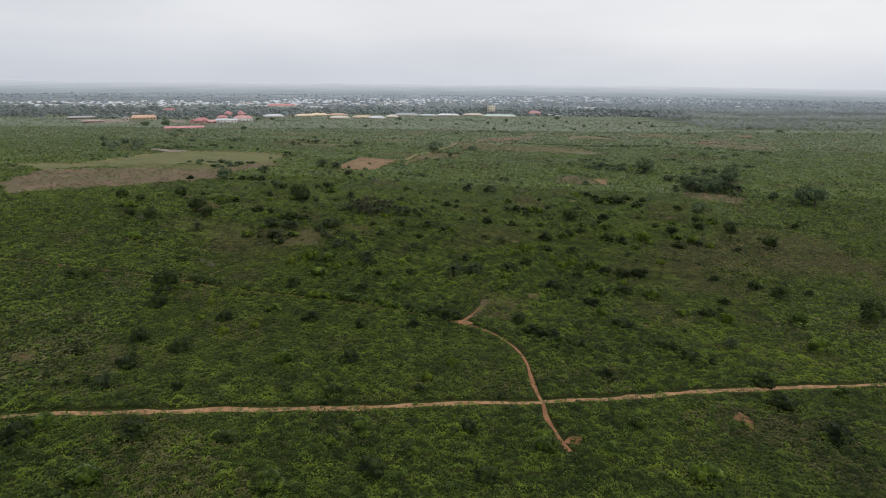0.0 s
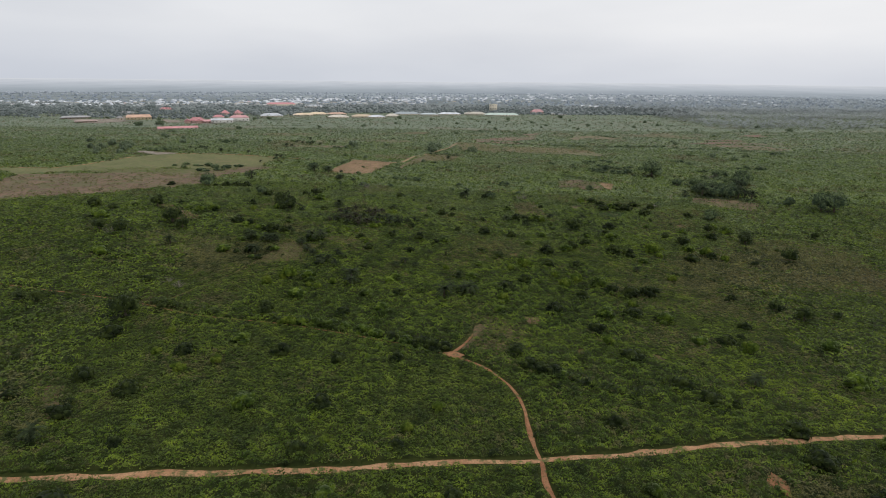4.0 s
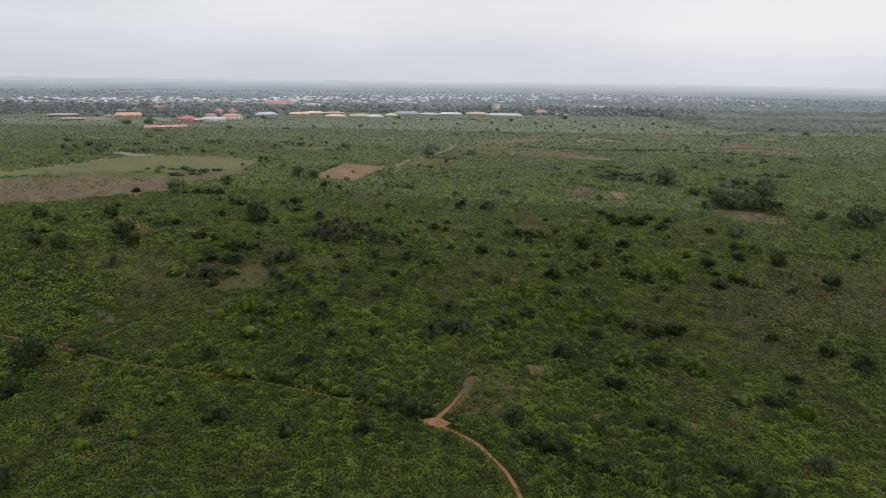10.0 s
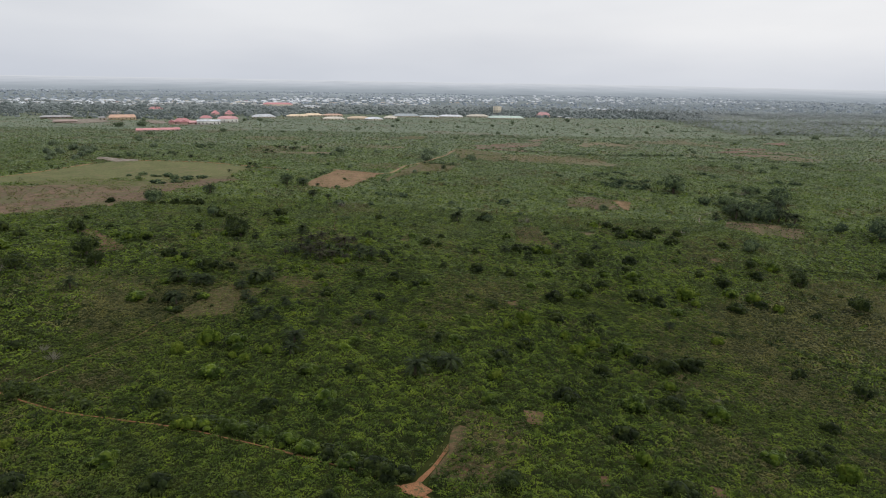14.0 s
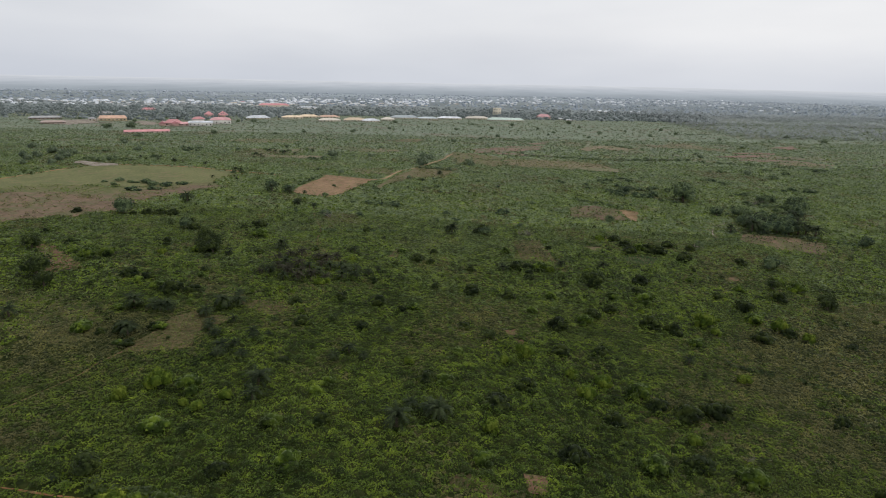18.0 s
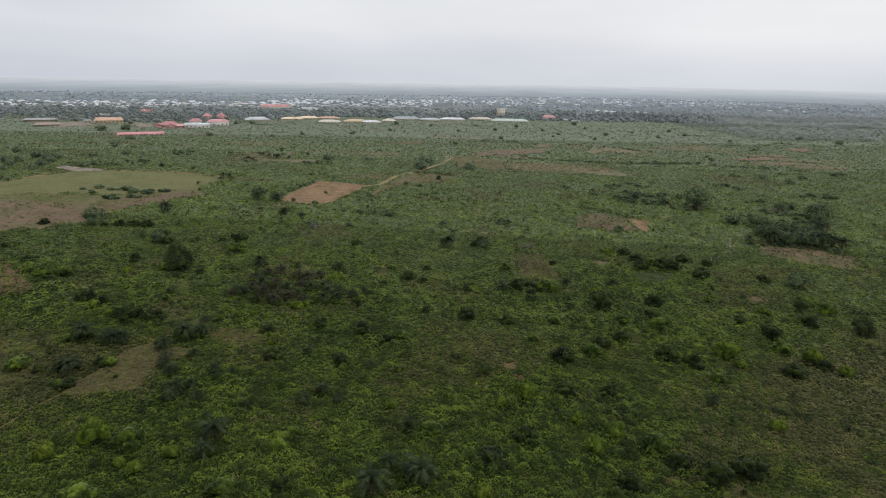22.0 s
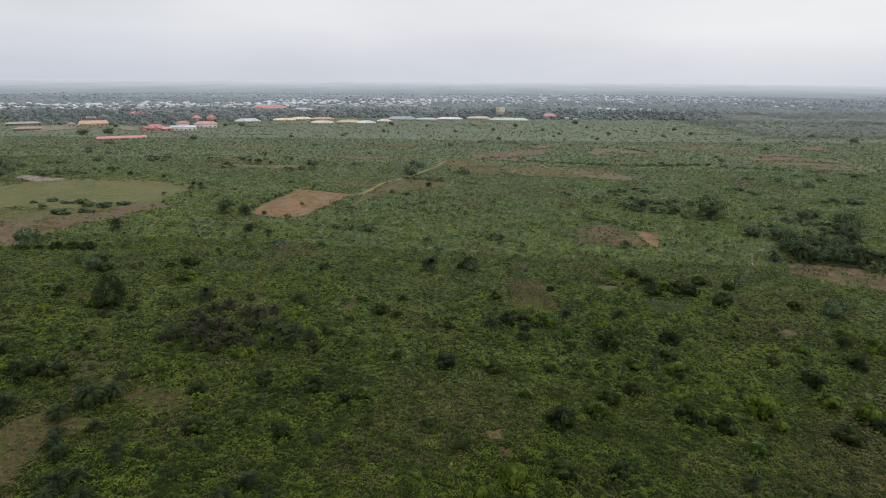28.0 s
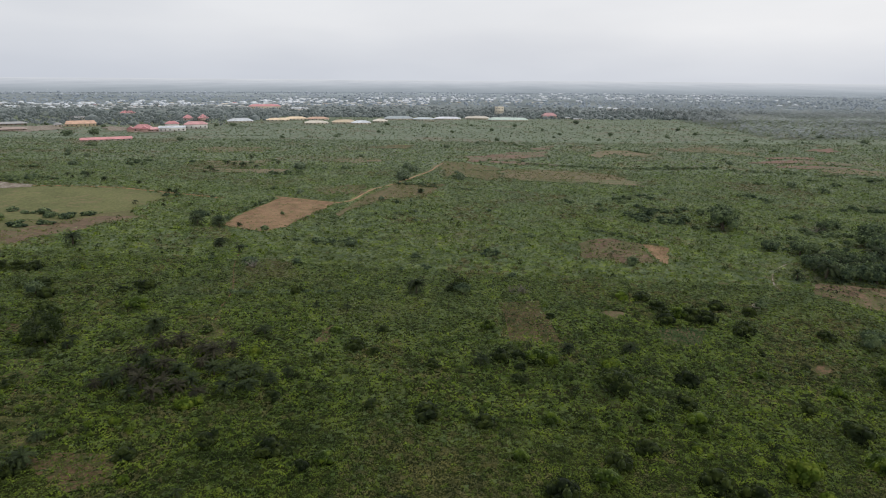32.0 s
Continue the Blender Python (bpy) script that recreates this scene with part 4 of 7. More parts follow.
def shrub_layer(y0, y1, step, leaves, size, seed, chance=0.8, reach=1.1):
    """Rounded shrubs standing over the low cover, thickest in the lush stands."""
    q = spread(y0, y1, step, seed)
    rng = np.random.RandomState(seed + 1)
    lush = lushness(q[:, 0], q[:, 1]) + rng.normal(0, 0.06, len(q))
    free = (rng.uniform(0, 1, len(q)) > clearing(q[:, 0], q[:, 1]) * 1.15) & (rng.uniform(0, 1, len(q)) < chance * smooth((lush - 0.36) / 0.35))
    radius = rng.lognormal(0, 0.38, len(q)) * reach
    tall = radius * rng.uniform(0.7, 1.2, len(q)) + 0.2
    kind = rng.uniform(0, 1, len(q)) + 0.5 * (turned_noise(q[:, 0], q[:, 1], 11.0, 31) - 0.5)
    scrub("shrubs", q, free & (kind < 0.5), radius, tall, leaves, size, seed + 2, M_SHRUB, "rounded leafy shrubs over the low scrub", 0.35)
    scrub("dark_shrubs", q, free & (kind >= 0.5) & (kind < 0.84), radius * 1.1, tall * 1.15, leaves, size, seed + 3, M_DARK, "dark rounded shrubs over the low scrub")
    scrub("yellow_shrubs", q, free & (kind >= 0.84), radius * 0.9, tall, leaves, size, seed + 4, M_TREE_LIGHT, "yellow-green shrubs among the scrub", 0.35)


def weed_clumps(y0, y1, step, leaves, size, seed, chance, reach, material, gather=0.1, label="rounded clumps of bright green weeds"):
    """Knee to chest high weeds in rounded clumps with gaps between them, all over the open ground."""
    q = spread(y0, y1, step, seed)
    rng = np.random.RandomState(seed + 1)
    thick = 0.4 * value_noise(q[:, 0], q[:, 1], 16.0, seed + 5) + 0.6 * value_noise(q[:, 0], q[:, 1], 5.0, seed + 6)
    free = (rng.uniform(0, 1, len(q)) > clearing(q[:, 0], q[:, 1]) * 1.1) & (rng.uniform(0, 1, len(q)) < chance * smooth((thick - gather) / (0.6 - gather)))
    free &= rng.uniform(0, 1, len(q)) < smooth((y1 - q[:, 1]) / (0.14 * y1))
    radius = rng.lognormal(0, 0.45, len(q)) * reach
    tall = radius * rng.uniform(0.9, 1.5, len(q)) + 0.35
    scrub("weed_clumps", q, free, radius, tall, leaves, size, seed + 2, material, label, 0.6)


tufts([(-112, 222), (-96, 232), (-74, 226), (-66, 214), (-70, 206), (-92, 210)], 0.9, 0.2, 900, M_TUFT, "olive-brown grass tufts on the dry clearing", 0.95)
tufts([(118, 262), (140, 270), (168, 262), (160, 240), (136, 240)], 1.0, 0.2, 901, M_TUFT, "olive-brown grass tufts on the grazed ground", 0.95)
tufts([(-60.2, 205), (-56.5, 221.8), (-53.8, 226.1), (-43.8, 225.8), (-47.6, 213.5), (-47.2, 209.4)], 0.8, 0.16, 902, M_TUFT, "dry grass tufts on the trampled clearing", 0.35)
tufts([(4.6, 152.4), (8.2, 165.4), (12.1, 174), (18.2, 172.7), (24, 172), (20.6, 160.3), (13.3, 151.4)], 0.8, 0.16, 903, M_TUFT, "weedy tufts on the brown plot", 0.45)
tufts([(-224, 333), (-186, 346), (-143, 352), (-122, 384), (-124, 345), (-121, 317), (-133, 301), (-150, 290), (-190, 262), (-212, 283)], 1.6, 0.3, 904, M_TUFT, "dry tufts on the burnt-over field", 0.3)
tufts([(-205, 351), (-179, 373.5), (-160, 369.5), (-146, 371.5), (-128, 384.5), (-116.5, 397), (-117.7, 366), (-127, 333.2), (-168.9, 345)], 2.2, 0.3, 910, M_GRASS, "green tufts on the rough grass", 0.4)
tufts([(128, 336), (140, 336), (158, 328), (150, 311), (135, 319), (124, 327)], 3.6, 0.5, 911, M_DARK, "dark weeds on the reddish plot", 0.5)
tufts([(31.3, 309), (42, 313), (43, 300), (44, 290), (33, 288.5)], 2.6, 0.36, 912, M_DARK, "dark weeds on the reddish plot", 0.5)
tufts([(62, 371), (76, 380), (85, 374), (86, 350), (73, 349.5), (62, 353)], 4.0, 0.5, 913, M_TREE, "dark weeds on the farm plot", 0.4)
tufts([(-70, 376), (-51, 370), (-46, 378), (-37, 427), (-64, 435), (-69, 404)], 1.8, 0.24, 905, M_TUFT, "sparse weeds on the cleared field", 0.22)
tufts([(62, 371), (76, 380), (95, 369), (89, 350), (73, 349.5), (62, 353)], 1.4, 0.22, 906, M_TUFT, "sparse weeds on the farm plot", 0.4)
tufts([(31.3, 309), (42, 313), (43, 300), (44, 290), (33, 288.5)], 1.2, 0.2, 907, M_TUFT, "sparse weeds on the reddish plot", 0.5)
tufts([(44, 550), (73, 558), (125, 559), (118, 521), (73, 509), (44, 512)], 2.4, 0.4, 908, M_TUFT, "dry grass on the fallow strip", 0.7)
tufts([(-27, 439), (-16, 483), (11, 489), (4, 455), (-14, 441), (-28, 412)], 1.8, 0.3, 909, M_TUFT, "sparse weeds on the tilled plot", 0.5)


def margin_cover(x0, x1, y0, y1, step, seed):
    """Coarser scrub on the land that the flight leaves behind or passes beside."""
    rng = np.random.RandomState(seed)
    xs, ys = np.meshgrid(np.arange(x0, x1, step), np.arange(y0, y1, step))
    q = np.stack([xs.ravel(), ys.ravel()], -1) + rng.uniform(-0.6, 0.6, (xs.size, 2)) * step
    outside = (q[:, 1] < 74) | (np.abs(q[:, 0]) > 0.735 * q[:, 1] + 12)
    free = outside & (rng.uniform(0, 1, len(q)) > clearing(q[:, 0], q[:, 1])) & (rng.uniform(0, 1, len(q)) < 0.9)
    green = value_noise(q[:, 0], q[:, 1], 9.0, seed) + rng.normal(0, 0.1, len(q)) > 0.5
    radius = step * rng.lognormal(-0.5, 0.4, len(q))
    for name, keep, material, label in (("weed_clumps", free & ~green, M_CLUMP, "rounded clumps of bright green weeds"), ("shrubs", free & green, M_SHRUB, "rounded leafy shrubs over the low scrub")):
        scrub(name, q, keep, radius, radius * 1.2 + 0.3, 18, 0.36, seed + 1, material, label)


margin_cover(-170, 170, -60, 190, 3.0, 950)
DOTS = "low darker green bushes dotting the open grass"
close = lambda x, y: close_by(x, y) & in_view(x, y)
ahead = lambda x, y: (x > -105) & (x < 130)
beside = lambda x, y: in_view(x, y) & ~close_by(x + 0.4, y + 0.4) & ~((y > 255) & (x > -105) & (x < 130))
grow(-60, 61, 1.2, 5.0, 0.33, 1.2, 2.6, 0.3, 1.0, 90, lambda x, y: np.abs(x) < 60)
grow(60, 256, 0.62, 26, 0.165, 0.95, 2.3, 0.25, 1.0, 100, close)
grow(255, 332, 0.7, 14, 0.23, 1.05, 2.4, 0.25, 1.0, 110, ahead)
grow(60, 332, 0.9, 6.8, 0.31, 1.2, 2.6, 0.3, 1.0, 120, beside)
grow(331, 545, 1.55, 2.2, 0.46, 1.6, 3.4, 0.35, 0.8, 140, in_view)
grow(544, 722, 2.6, 0.6, 0.66, 2.2, 4.0, 0.3, 0.6, 160, in_view)
grow(721, 1070, 4.0, 0.08, 0.9, 3.0, 4.5, 0.2, 0.4, 180, in_view)
weed_clumps(310, 500, 4.6, 26, 0.3, 830, 0.5, 1.0, M_LOW, 0.4, DOTS)
weed_clumps(440, 740, 7.0, 30, 0.36, 840, 0.5, 1.3, M_LOW, 0.52, DOTS)
weed_clumps(660, 1040, 12.0, 24, 0.5, 850, 0.4, 1.9, M_FAR_LOW, 0.52, DOTS)
shrub_layer(72, 420, 5.2, 80, 0.2, 630, 0.55, 1.15)


# ---- trees, palms and bushes ----
def tube(points, radii, sides=6):
    """A tapered limb through the points."""
    pts = [Vector(p) for p in points]
    v, f = [], []
    for i, (p, r) in enumerate(zip(pts, radii)):
        d = (pts[min(i + 1, len(pts) - 1)] - pts[max(i - 1, 0)]).normalized()
        a = d.cross(Vector((0.31, 0.95, 0.1))).normalized()
        b = d.cross(a)
        v += [p + (a * math.cos(2 * math.pi * k / sides) + b * math.sin(2 * math.pi * k / sides)) * r for k in range(sides)]
    for i in range(len(pts) - 1):
        for k in range(sides):
            m = (k + 1) % sides
            f.append((i * sides + k, i * sides + m, (i + 1) * sides + m, (i + 1) * sides + k))
    return np.array([tuple(q) for q in v]), np.array(f)


def joined(pieces):
    vs, fs, base = [], [], 0
    for v, f in pieces:
        vs.append(v)
        fs.append(f + base)
        base += len(v)
    return np.concatenate(vs), np.concatenate(fs)


def crown_soup(lobes, leaves, size, seed, heart=0.82):
    """Leaves on the shells of several rounded lobes (x, y, z, reach, rise), close-leaved and shady inside."""
    rng = np.random.RandomState(seed)
    out, hv, hf = [], [], []
    k = 6
    turn = np.linspace(0, 2 * np.pi, k, endpoint=False)
    i, j = np.arange(k), (np.arange(k) + 1) % k
    ball = np.concatenate([np.stack([r + i, r + j, r + k + j], -1) for r in (0, k)] + [np.stack([r + i, r + k + j, r + k + i], -1) for r in (0, k)] + [np.stack([2 * k + i, 2 * k + j, np.full(k, 3 * k)], -1)])
    for x, y, z, reach, rise in lobes:
        rings = [np.stack([np.cos(turn + c), np.sin(turn + c), np.full(k, up)], -1) * np.array([out_by, out_by, 1]) for out_by, up, c in ((0.85, -0.45, 0), (1.0, 0.15, 0.5), (0.68, 0.72, 1.0))]
        shell = np.concatenate(rings + [np.array([[0, 0, 1.0]])]) * rng.uniform(0.82, 1.12, (3 * k + 1, 1))
        hf.append(ball + (3 * k + 1) * len(hv))
        hv.append(np.array([x, y, z]) + shell * np.array([reach, reach, rise]) * heart)
    for x, y, z, reach, rise in lobes:
        n = int(leaves * (reach / 0.3) ** 2)
        d = rng.normal(0, 1, (n, 3))
        d /= np.linalg.norm(d, axis=1, keepdims=True)
        d[:, 2] = np.where(d[:, 2] < -0.35, -d[:, 2], d[:, 2])
        c = np.array([x, y, z]) + d * np.array([reach, reach, rise]) * rng.uniform(0.72, 1.1, (n, 1))
        nrm = d + rng.normal(0, 0.45, (n, 3))
        nrm /= np.linalg.norm(nrm, axis=1, keepdims=True)
        u = np.cross(nrm, rng.normal(0, 1, (n, 3)))
        u /= np.linalg.norm(u, axis=1, keepdims=True)
        w = np.cross(nrm, u)
        s = size * rng.uniform(0.6, 1.5, (n, 1))
        out.append(np.stack([c + u * s, c - u * s * 0.6 + w * s * 0.6, c - u * s * 0.6 - w * s * 0.6], 1).reshape(-1, 3))
    v = np.concatenate(out)
    return np.concatenate([v] + hv), np.concatenate([np.arange(len(v)).reshape(-1, 3), np.concatenate(hf) + len(v)])


def lobes_for(seed, low, spread_out, count, reach, squash):
    rng = random.Random(seed)
    out = [(0, 0, low + 0.12, reach * 1.15, reach * squash * 1.1)]
    for k in range(count):
        a = 2 * math.pi * (k + rng.random() * 0.7) / count
        r = spread_out * rng.uniform(0.7, 1.15)
        out.append((r * math.cos(a), r * math.sin(a), low + rng.uniform(-0.1, 0.14), reach * rng.uniform(0.65, 1.0), reach * squash * rng.uniform(0.7, 1.0)))
    return out


def tree_meshes(seed, leaves=None, low=0.31):
    rng = random.Random(seed)
    lobes = lobes_for(seed, low, 0.24, 8, 0.28, 1.1)
    limbs = [tube([(0, 0, -0.03), (0.01, 0.0, 0.2), (0.02, 0.01, 0.42)], [0.045, 0.034, 0.026])]
    for x, y, z, reach, rise in lobes[1:]:
        limbs.append(tube([(0.01, 0, 0.26), (x * 0.5, y * 0.5, 0.42), (x, y, z)], [0.022, 0.014, 0.006], 5))
    return raw_mesh("trunk", *joined(limbs), M_BARK, True), raw_mesh("crown", *crown_soup(lobes, 40 if leaves is M_FAR_TREE else 120, 0.07 if leaves is M_FAR_TREE else 0.042, seed, 0.7), leaves or M_TREE)


def bush_mesh(seed, material, squash=0.75):
    return raw_mesh("bush", *crown_soup(lobes_for(seed, 0.16, 0.27, 7, 0.25, squash), 70, 0.052, seed), material)


def palm_meshes(seed, leaves=None):
    """A young oil palm: a short rough trunk and arching fronds with leaflets."""
    rng = random.Random(seed)
    trunk = tube([(0, 0, -0.05), (0, 0, 0.15), (0.01, 0, 0.34), (0.01, 0, 0.42)], [0.055, 0.05, 0.055, 0.03], 7)
    v, f = [], []
    for k in range(30):
        a = k * 2.39996 + rng.uniform(-0.2, 0.2)
        rise = rng.uniform(0.45, 1.2) if k < 14 else rng.uniform(0.0, 0.6)
        length = rng.uniform(0.46, 0.6)
        side = Vector((-math.sin(a), math.cos(a), 0))
        p, t = Vector((0.01, 0, 0.42)), rise
        spine = [p.copy()]
        for i in range(7):
            p = p + Vector((math.cos(a) * math.cos(t), math.sin(a) * math.cos(t), math.sin(t))) * length / 7
            t -= 0.2
            spine.append(p.copy())
        for i in range(1, 8):
            q, back = spine[i], spine[i - 1]
            wide = 0.105 * (0.5 + 0.5 * math.sin(math.pi * (i / 8) ** 0.8)) * rng.uniform(0.85, 1.15)
            ahead = (q - back).normalized()
            for s in (-1, 1):
                for j in (0.0, 0.5):
                    root = q.lerp(back, j)
                    tip = root + side * s * wide + ahead * 0.05 - Vector((0, 0, 0.028))
                    n = len(v)
                    v += [tuple(root + ahead * 0.012), tuple(tip), tuple(root - ahead * 0.022)]
                    f.append((n, n + 1, n + 2))
    return raw_mesh("trunk", *trunk, M_BARK, True), raw_mesh("crown", v, f, leaves or M_PALM)


def bare_bush_mesh(seed):
    rng = random.Random(seed)
    limbs = []
    for k in range(26):
        a, t = rng.uniform(0, 6.28), rng.uniform(0.25, 1.3)
        d = Vector((math.cos(a) * math.cos(t), math.sin(a) * math.cos(t), math.sin(t)))
        m = d * rng.uniform(0.2, 0.3)
        e = m + (d + Vector((rng.uniform(-0.5, 0.5), rng.uniform(-0.5, 0.5), rng.uniform(0, 0.4)))) * 0.25
        limbs.append(tube([(0, 0, 0), m, e], [0.016, 0.011, 0.004], 4))
    return raw_mesh("bush", *joined(limbs), M_TWIG, True)


M_TWIG = plain_material("pale_twigs", (0.17, 0.155, 0.125), 0.9)
TREES = [tree_meshes(s) for s in (1, 2, 3, 4)]
# mid and far trees carry haze in their paler leaf colour
MID_TREES = [tree_meshes(s, M_PLAIN_TREE) for s in (2, 4, 35, 36)]
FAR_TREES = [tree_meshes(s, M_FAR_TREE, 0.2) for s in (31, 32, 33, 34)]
PALMS = [palm_meshes(s) for s in (5, 6, 7)]
DRY_PALMS = [palm_meshes(s, M_PALM_DRY) for s in (41, 42)]
BUSHES = [bush_mesh(s, M_DARK) for s in (8, 9, 10, 11)]
# bushes farther out: leaf colour paled for haze
FIELD_BUSHES = [bush_mesh(s, M_PLAIN_TREE) for s in (20, 21, 22)]
MID_BUSHES = [bush_mesh(s, M_SHRUB) for s in (12, 13, 14)]
LIGHTS = [bush_mesh(s, M_TREE_LIGHT, 0.95) for s in (15, 16, 17)]
BARES = [bare_bush_mesh(s) for s in (18, 19)]
placer = random.Random(77)


def planted(ob, x, y, wide, tall=1.0):
    z = float(height(x, y))
    ob.matrix_world = Matrix.LocRotScale((x, y, z), Euler((0, 0, placer.uniform(0, 6.28))), (wide, wide, wide * tall * placer.uniform(0.88, 1.12)))
    return ob


def rooted(name, meshes):
    root = new(name)
    part("trunk", meshes[0], root)
    part("crown", meshes[1], root)
    return root


def palm(x, y, wide):
    where = "in the dense palm grove" if math.hypot(x + 33, y - 262) < 24 else "standing in green scrub"
    grown = x > 95 and 295 < y < 375
    withered = -48 < x < -27 and 249 < y < 274 and placer.random() < 0.6
    ob = planted(rooted("oil_palm", placer.choice(DRY_PALMS if withered else PALMS)), x, y, wide * 1.15, 1.2 if grown else 1.0)
    tagged(ob, ("withered grey-brown " if withered else "young dark " if wide < 3 else "dark green ") + "oil palm with arching fronds " + where, "palm", "oil palms")


def tree(x, y, wide):
    size = "small" if wide < 3.5 else "broad" if wide > 7 else "round"
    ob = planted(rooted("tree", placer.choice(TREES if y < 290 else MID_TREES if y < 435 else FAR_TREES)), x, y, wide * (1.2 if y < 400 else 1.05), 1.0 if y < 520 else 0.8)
    tagged(ob, size + " dark green leafy tree on the plain", "tree", "savanna trees")


def bush(x, y, wide):
    if wide > 5.8:
        thicket = new("thicket")
        thicket.location = (x, y, float(height(x, y)))
        for k in range(int(wide / 1.7)):
            a, r = placer.uniform(0, 6.28), wide * 0.5 * placer.random() ** 0.5
            one = part("bush", placer.choice(FIELD_BUSHES if y > 320 else BUSHES), thicket)
            dx, dy = r * math.cos(a), r * math.sin(a) * 0.8
            size = wide * placer.uniform(0.28, 0.54)
            one.matrix_local = Matrix.LocRotScale((dx, dy, float(height(x + dx, y + dy)) - float(height(x, y))), Euler((0, 0, placer.uniform(0, 6.28))), (size, size, size * placer.uniform(0.75, 1.05)))
        tagged(thicket, "dense thicket of dark green bushes in rough grass", "bushes", "thickets")
        return
    dark = y > 320 or placer.random() < 0.6
    ob = planted(new("bush", placer.choice(FIELD_BUSHES if y > 320 else BUSHES if dark else MID_BUSHES)), x, y, wide * (1.25 if y < 330 else 1.08), 0.8 if y > 320 else 0.95)
    tagged(ob, ("dark" if dark else "mid") + " green dense leafy bush in rough grass", "bush", "dark bushes")


def light_bush(x, y, wide):
    ob = planted(new("light_bush", placer.choice(LIGHTS)), x, y, wide * 1.0, 1.2)
    tagged(ob, "bright yellow-green leafy bush among darker scrub", "bush", "light bushes")


def bare_bush(x, y, wide):
    ob = planted(new("bare_bush", placer.choice(BARES)), x, y, wide, 0.8)
    tagged(ob, "pale grey leafless shrub with thin twigs", "bush", "bare shrubs")


light_bush(-44, 241, 2.2)
light_bush(-41, 243.2, 1.8)
light_bush(-37.4, 244.6, 2.4)
light_bush(-33.6, 242.6, 2)
light_bush(-39.5, 241, 1.5)
light_bush(-28.5, 231.2, 2)
light_bush(63.3, 251, 2.2)
light_bush(65, 249.4, 1.6)
light_bush(82, 247.8, 2.2)
light_bush(84, 249, 1.6)
light_bush(79.6, 246, 1.4)
palm(-68.4, 109.1, 3.9)
tree(-293.9, 519.8, 7)
tree(-244.1, 477.7, 8)
tree(-233.9, 456, 6.5)
tree(-227.9, 440, 5.5)
tree(-263.7, 467.4, 6)
tree(-256, 469.1, 7)
tree(-244.7, 487.1, 7.5)
tree(-259.8, 490.2, 8)
tree(-242, 436, 5)
tree(-250, 452, 6)
tree(-236, 468, 6)
palm(68.9, 141, 3.9)
palm(-49.7, 165, 1.5)
palm(0.2, 186.1, 5.2)
palm(7.8, 189.8, 4.9)
palm(-27.8, 191.1, 3.6)
palm(6.2, 191.6, 4)
palm(2.2, 193, 3.1)
palm(-28.4, 196.5, 5)
palm(-40.2, 206.1, 2.9)
palm(-35.5, 206.8, 2.6)
palm(-40.5, 208.9, 3.6)
palm(-15.7, 209, 2.6)
palm(-9.6, 210.6, 2.3)
palm(-38.1, 210.9, 2.5)
palm(-62.7, 212.4, 4.8)
palm(-13.2, 212.9, 3.3)
palm(-44.4, 214.9, 2.1)
palm(-35.4, 215.4, 2.3)
palm(-44.4, 216.3, 2.5)
palm(-92.7, 216.8, 4)
palm(-32.5, 216.9, 1.8)
palm(-36.2, 217.3, 2.7)
palm(-46.6, 217.9, 2.9)
palm(-47.5, 220.5, 2.9)
palm(66.4, 222, 2.7)
palm(-42.6, 222.8, 2.4)
palm(-5.6, 224.6, 2.3)
palm(-50.1, 224.6, 3.5)
palm(-33.4, 225.1, 1.6)
palm(-61.4, 225.2, 3.3)
palm(-59.5, 225.4, 3)
palm(-62.9, 225.8, 4.3)
palm(-68.2, 226.1, 4.7)
palm(-60.2, 226.6, 3.4)
palm(-19.8, 229, 2.1)
palm(-47.5, 229.9, 4.8)
palm(-44.6, 232.6, 3.7)
palm(-46.5, 238.5, 2.6)
palm(-38.8, 252.2, 3)
palm(-34.7, 252.4, 3.5)
palm(-46.2, 254.2, 2.7)
palm(-27.3, 254.4, 3.2)
palm(-31.5, 255.7, 3.5)
palm(-38.6, 255.8, 4.1)
palm(-44, 255.9, 4.1)
palm(-22.7, 256.2, 3.7)
palm(-34.9, 257.2, 3.6)
palm(-19, 257.8, 3.9)
palm(-29.9, 258, 3.5)
palm(-42.4, 259.1, 3.7)
palm(-15.7, 261.1, 3)
palm(-22.5, 261.4, 4)
palm(-33.5, 261.6, 3.7)
palm(-37, 262.2, 4.2)
palm(-40.9, 262.6, 3.8)
palm(-27.4, 262.6, 3.6)
palm(-19.9, 263.8, 3.6)
palm(-13.2, 264.1, 2.6)
palm(-65.6, 264.8, 2.2)
palm(-24.9, 265, 3.2)
palm(-30.7, 265.2, 3.2)
palm(-44.1, 266.6, 3.4)
palm(-60.2, 268.2, 2.4)
palm(-29.8, 268.7, 4.3)
palm(-32.7, 270.5, 3.8)
palm(-61, 271.2, 2.8)
palm(-41.8, 271.5, 3.7)
palm(-27.6, 273, 3.3)
palm(-38.7, 273.2, 4.2)
palm(25.4, 275.3, 3.7)
palm(-46.5, 277, 3.6)
palm(-46.9, 279, 4.5)
palm(-23.1, 281.1, 3.5)
palm(45.4, 283.5, 3.2)
palm(60, 285.2, 3.6)
palm(-15.5, 298.1, 2)
palm(-7.7, 298.2, 2.3)
palm(8.6, 312.5, 5.2)
palm(157.8, 334.9, 6.4)
palm(152.2, 337.7, 7.4)
palm(155.5, 337.9, 6.9)
palm(124.6, 338.3, 4)
palm(134.2, 340, 7)
palm(-104.5, 340.6, 5.9)
palm(-50.6, 341.3, 3)
palm(151.5, 341.4, 6.5)
palm(-58.5, 345, 3.9)
palm(140.7, 345.4, 6.4)
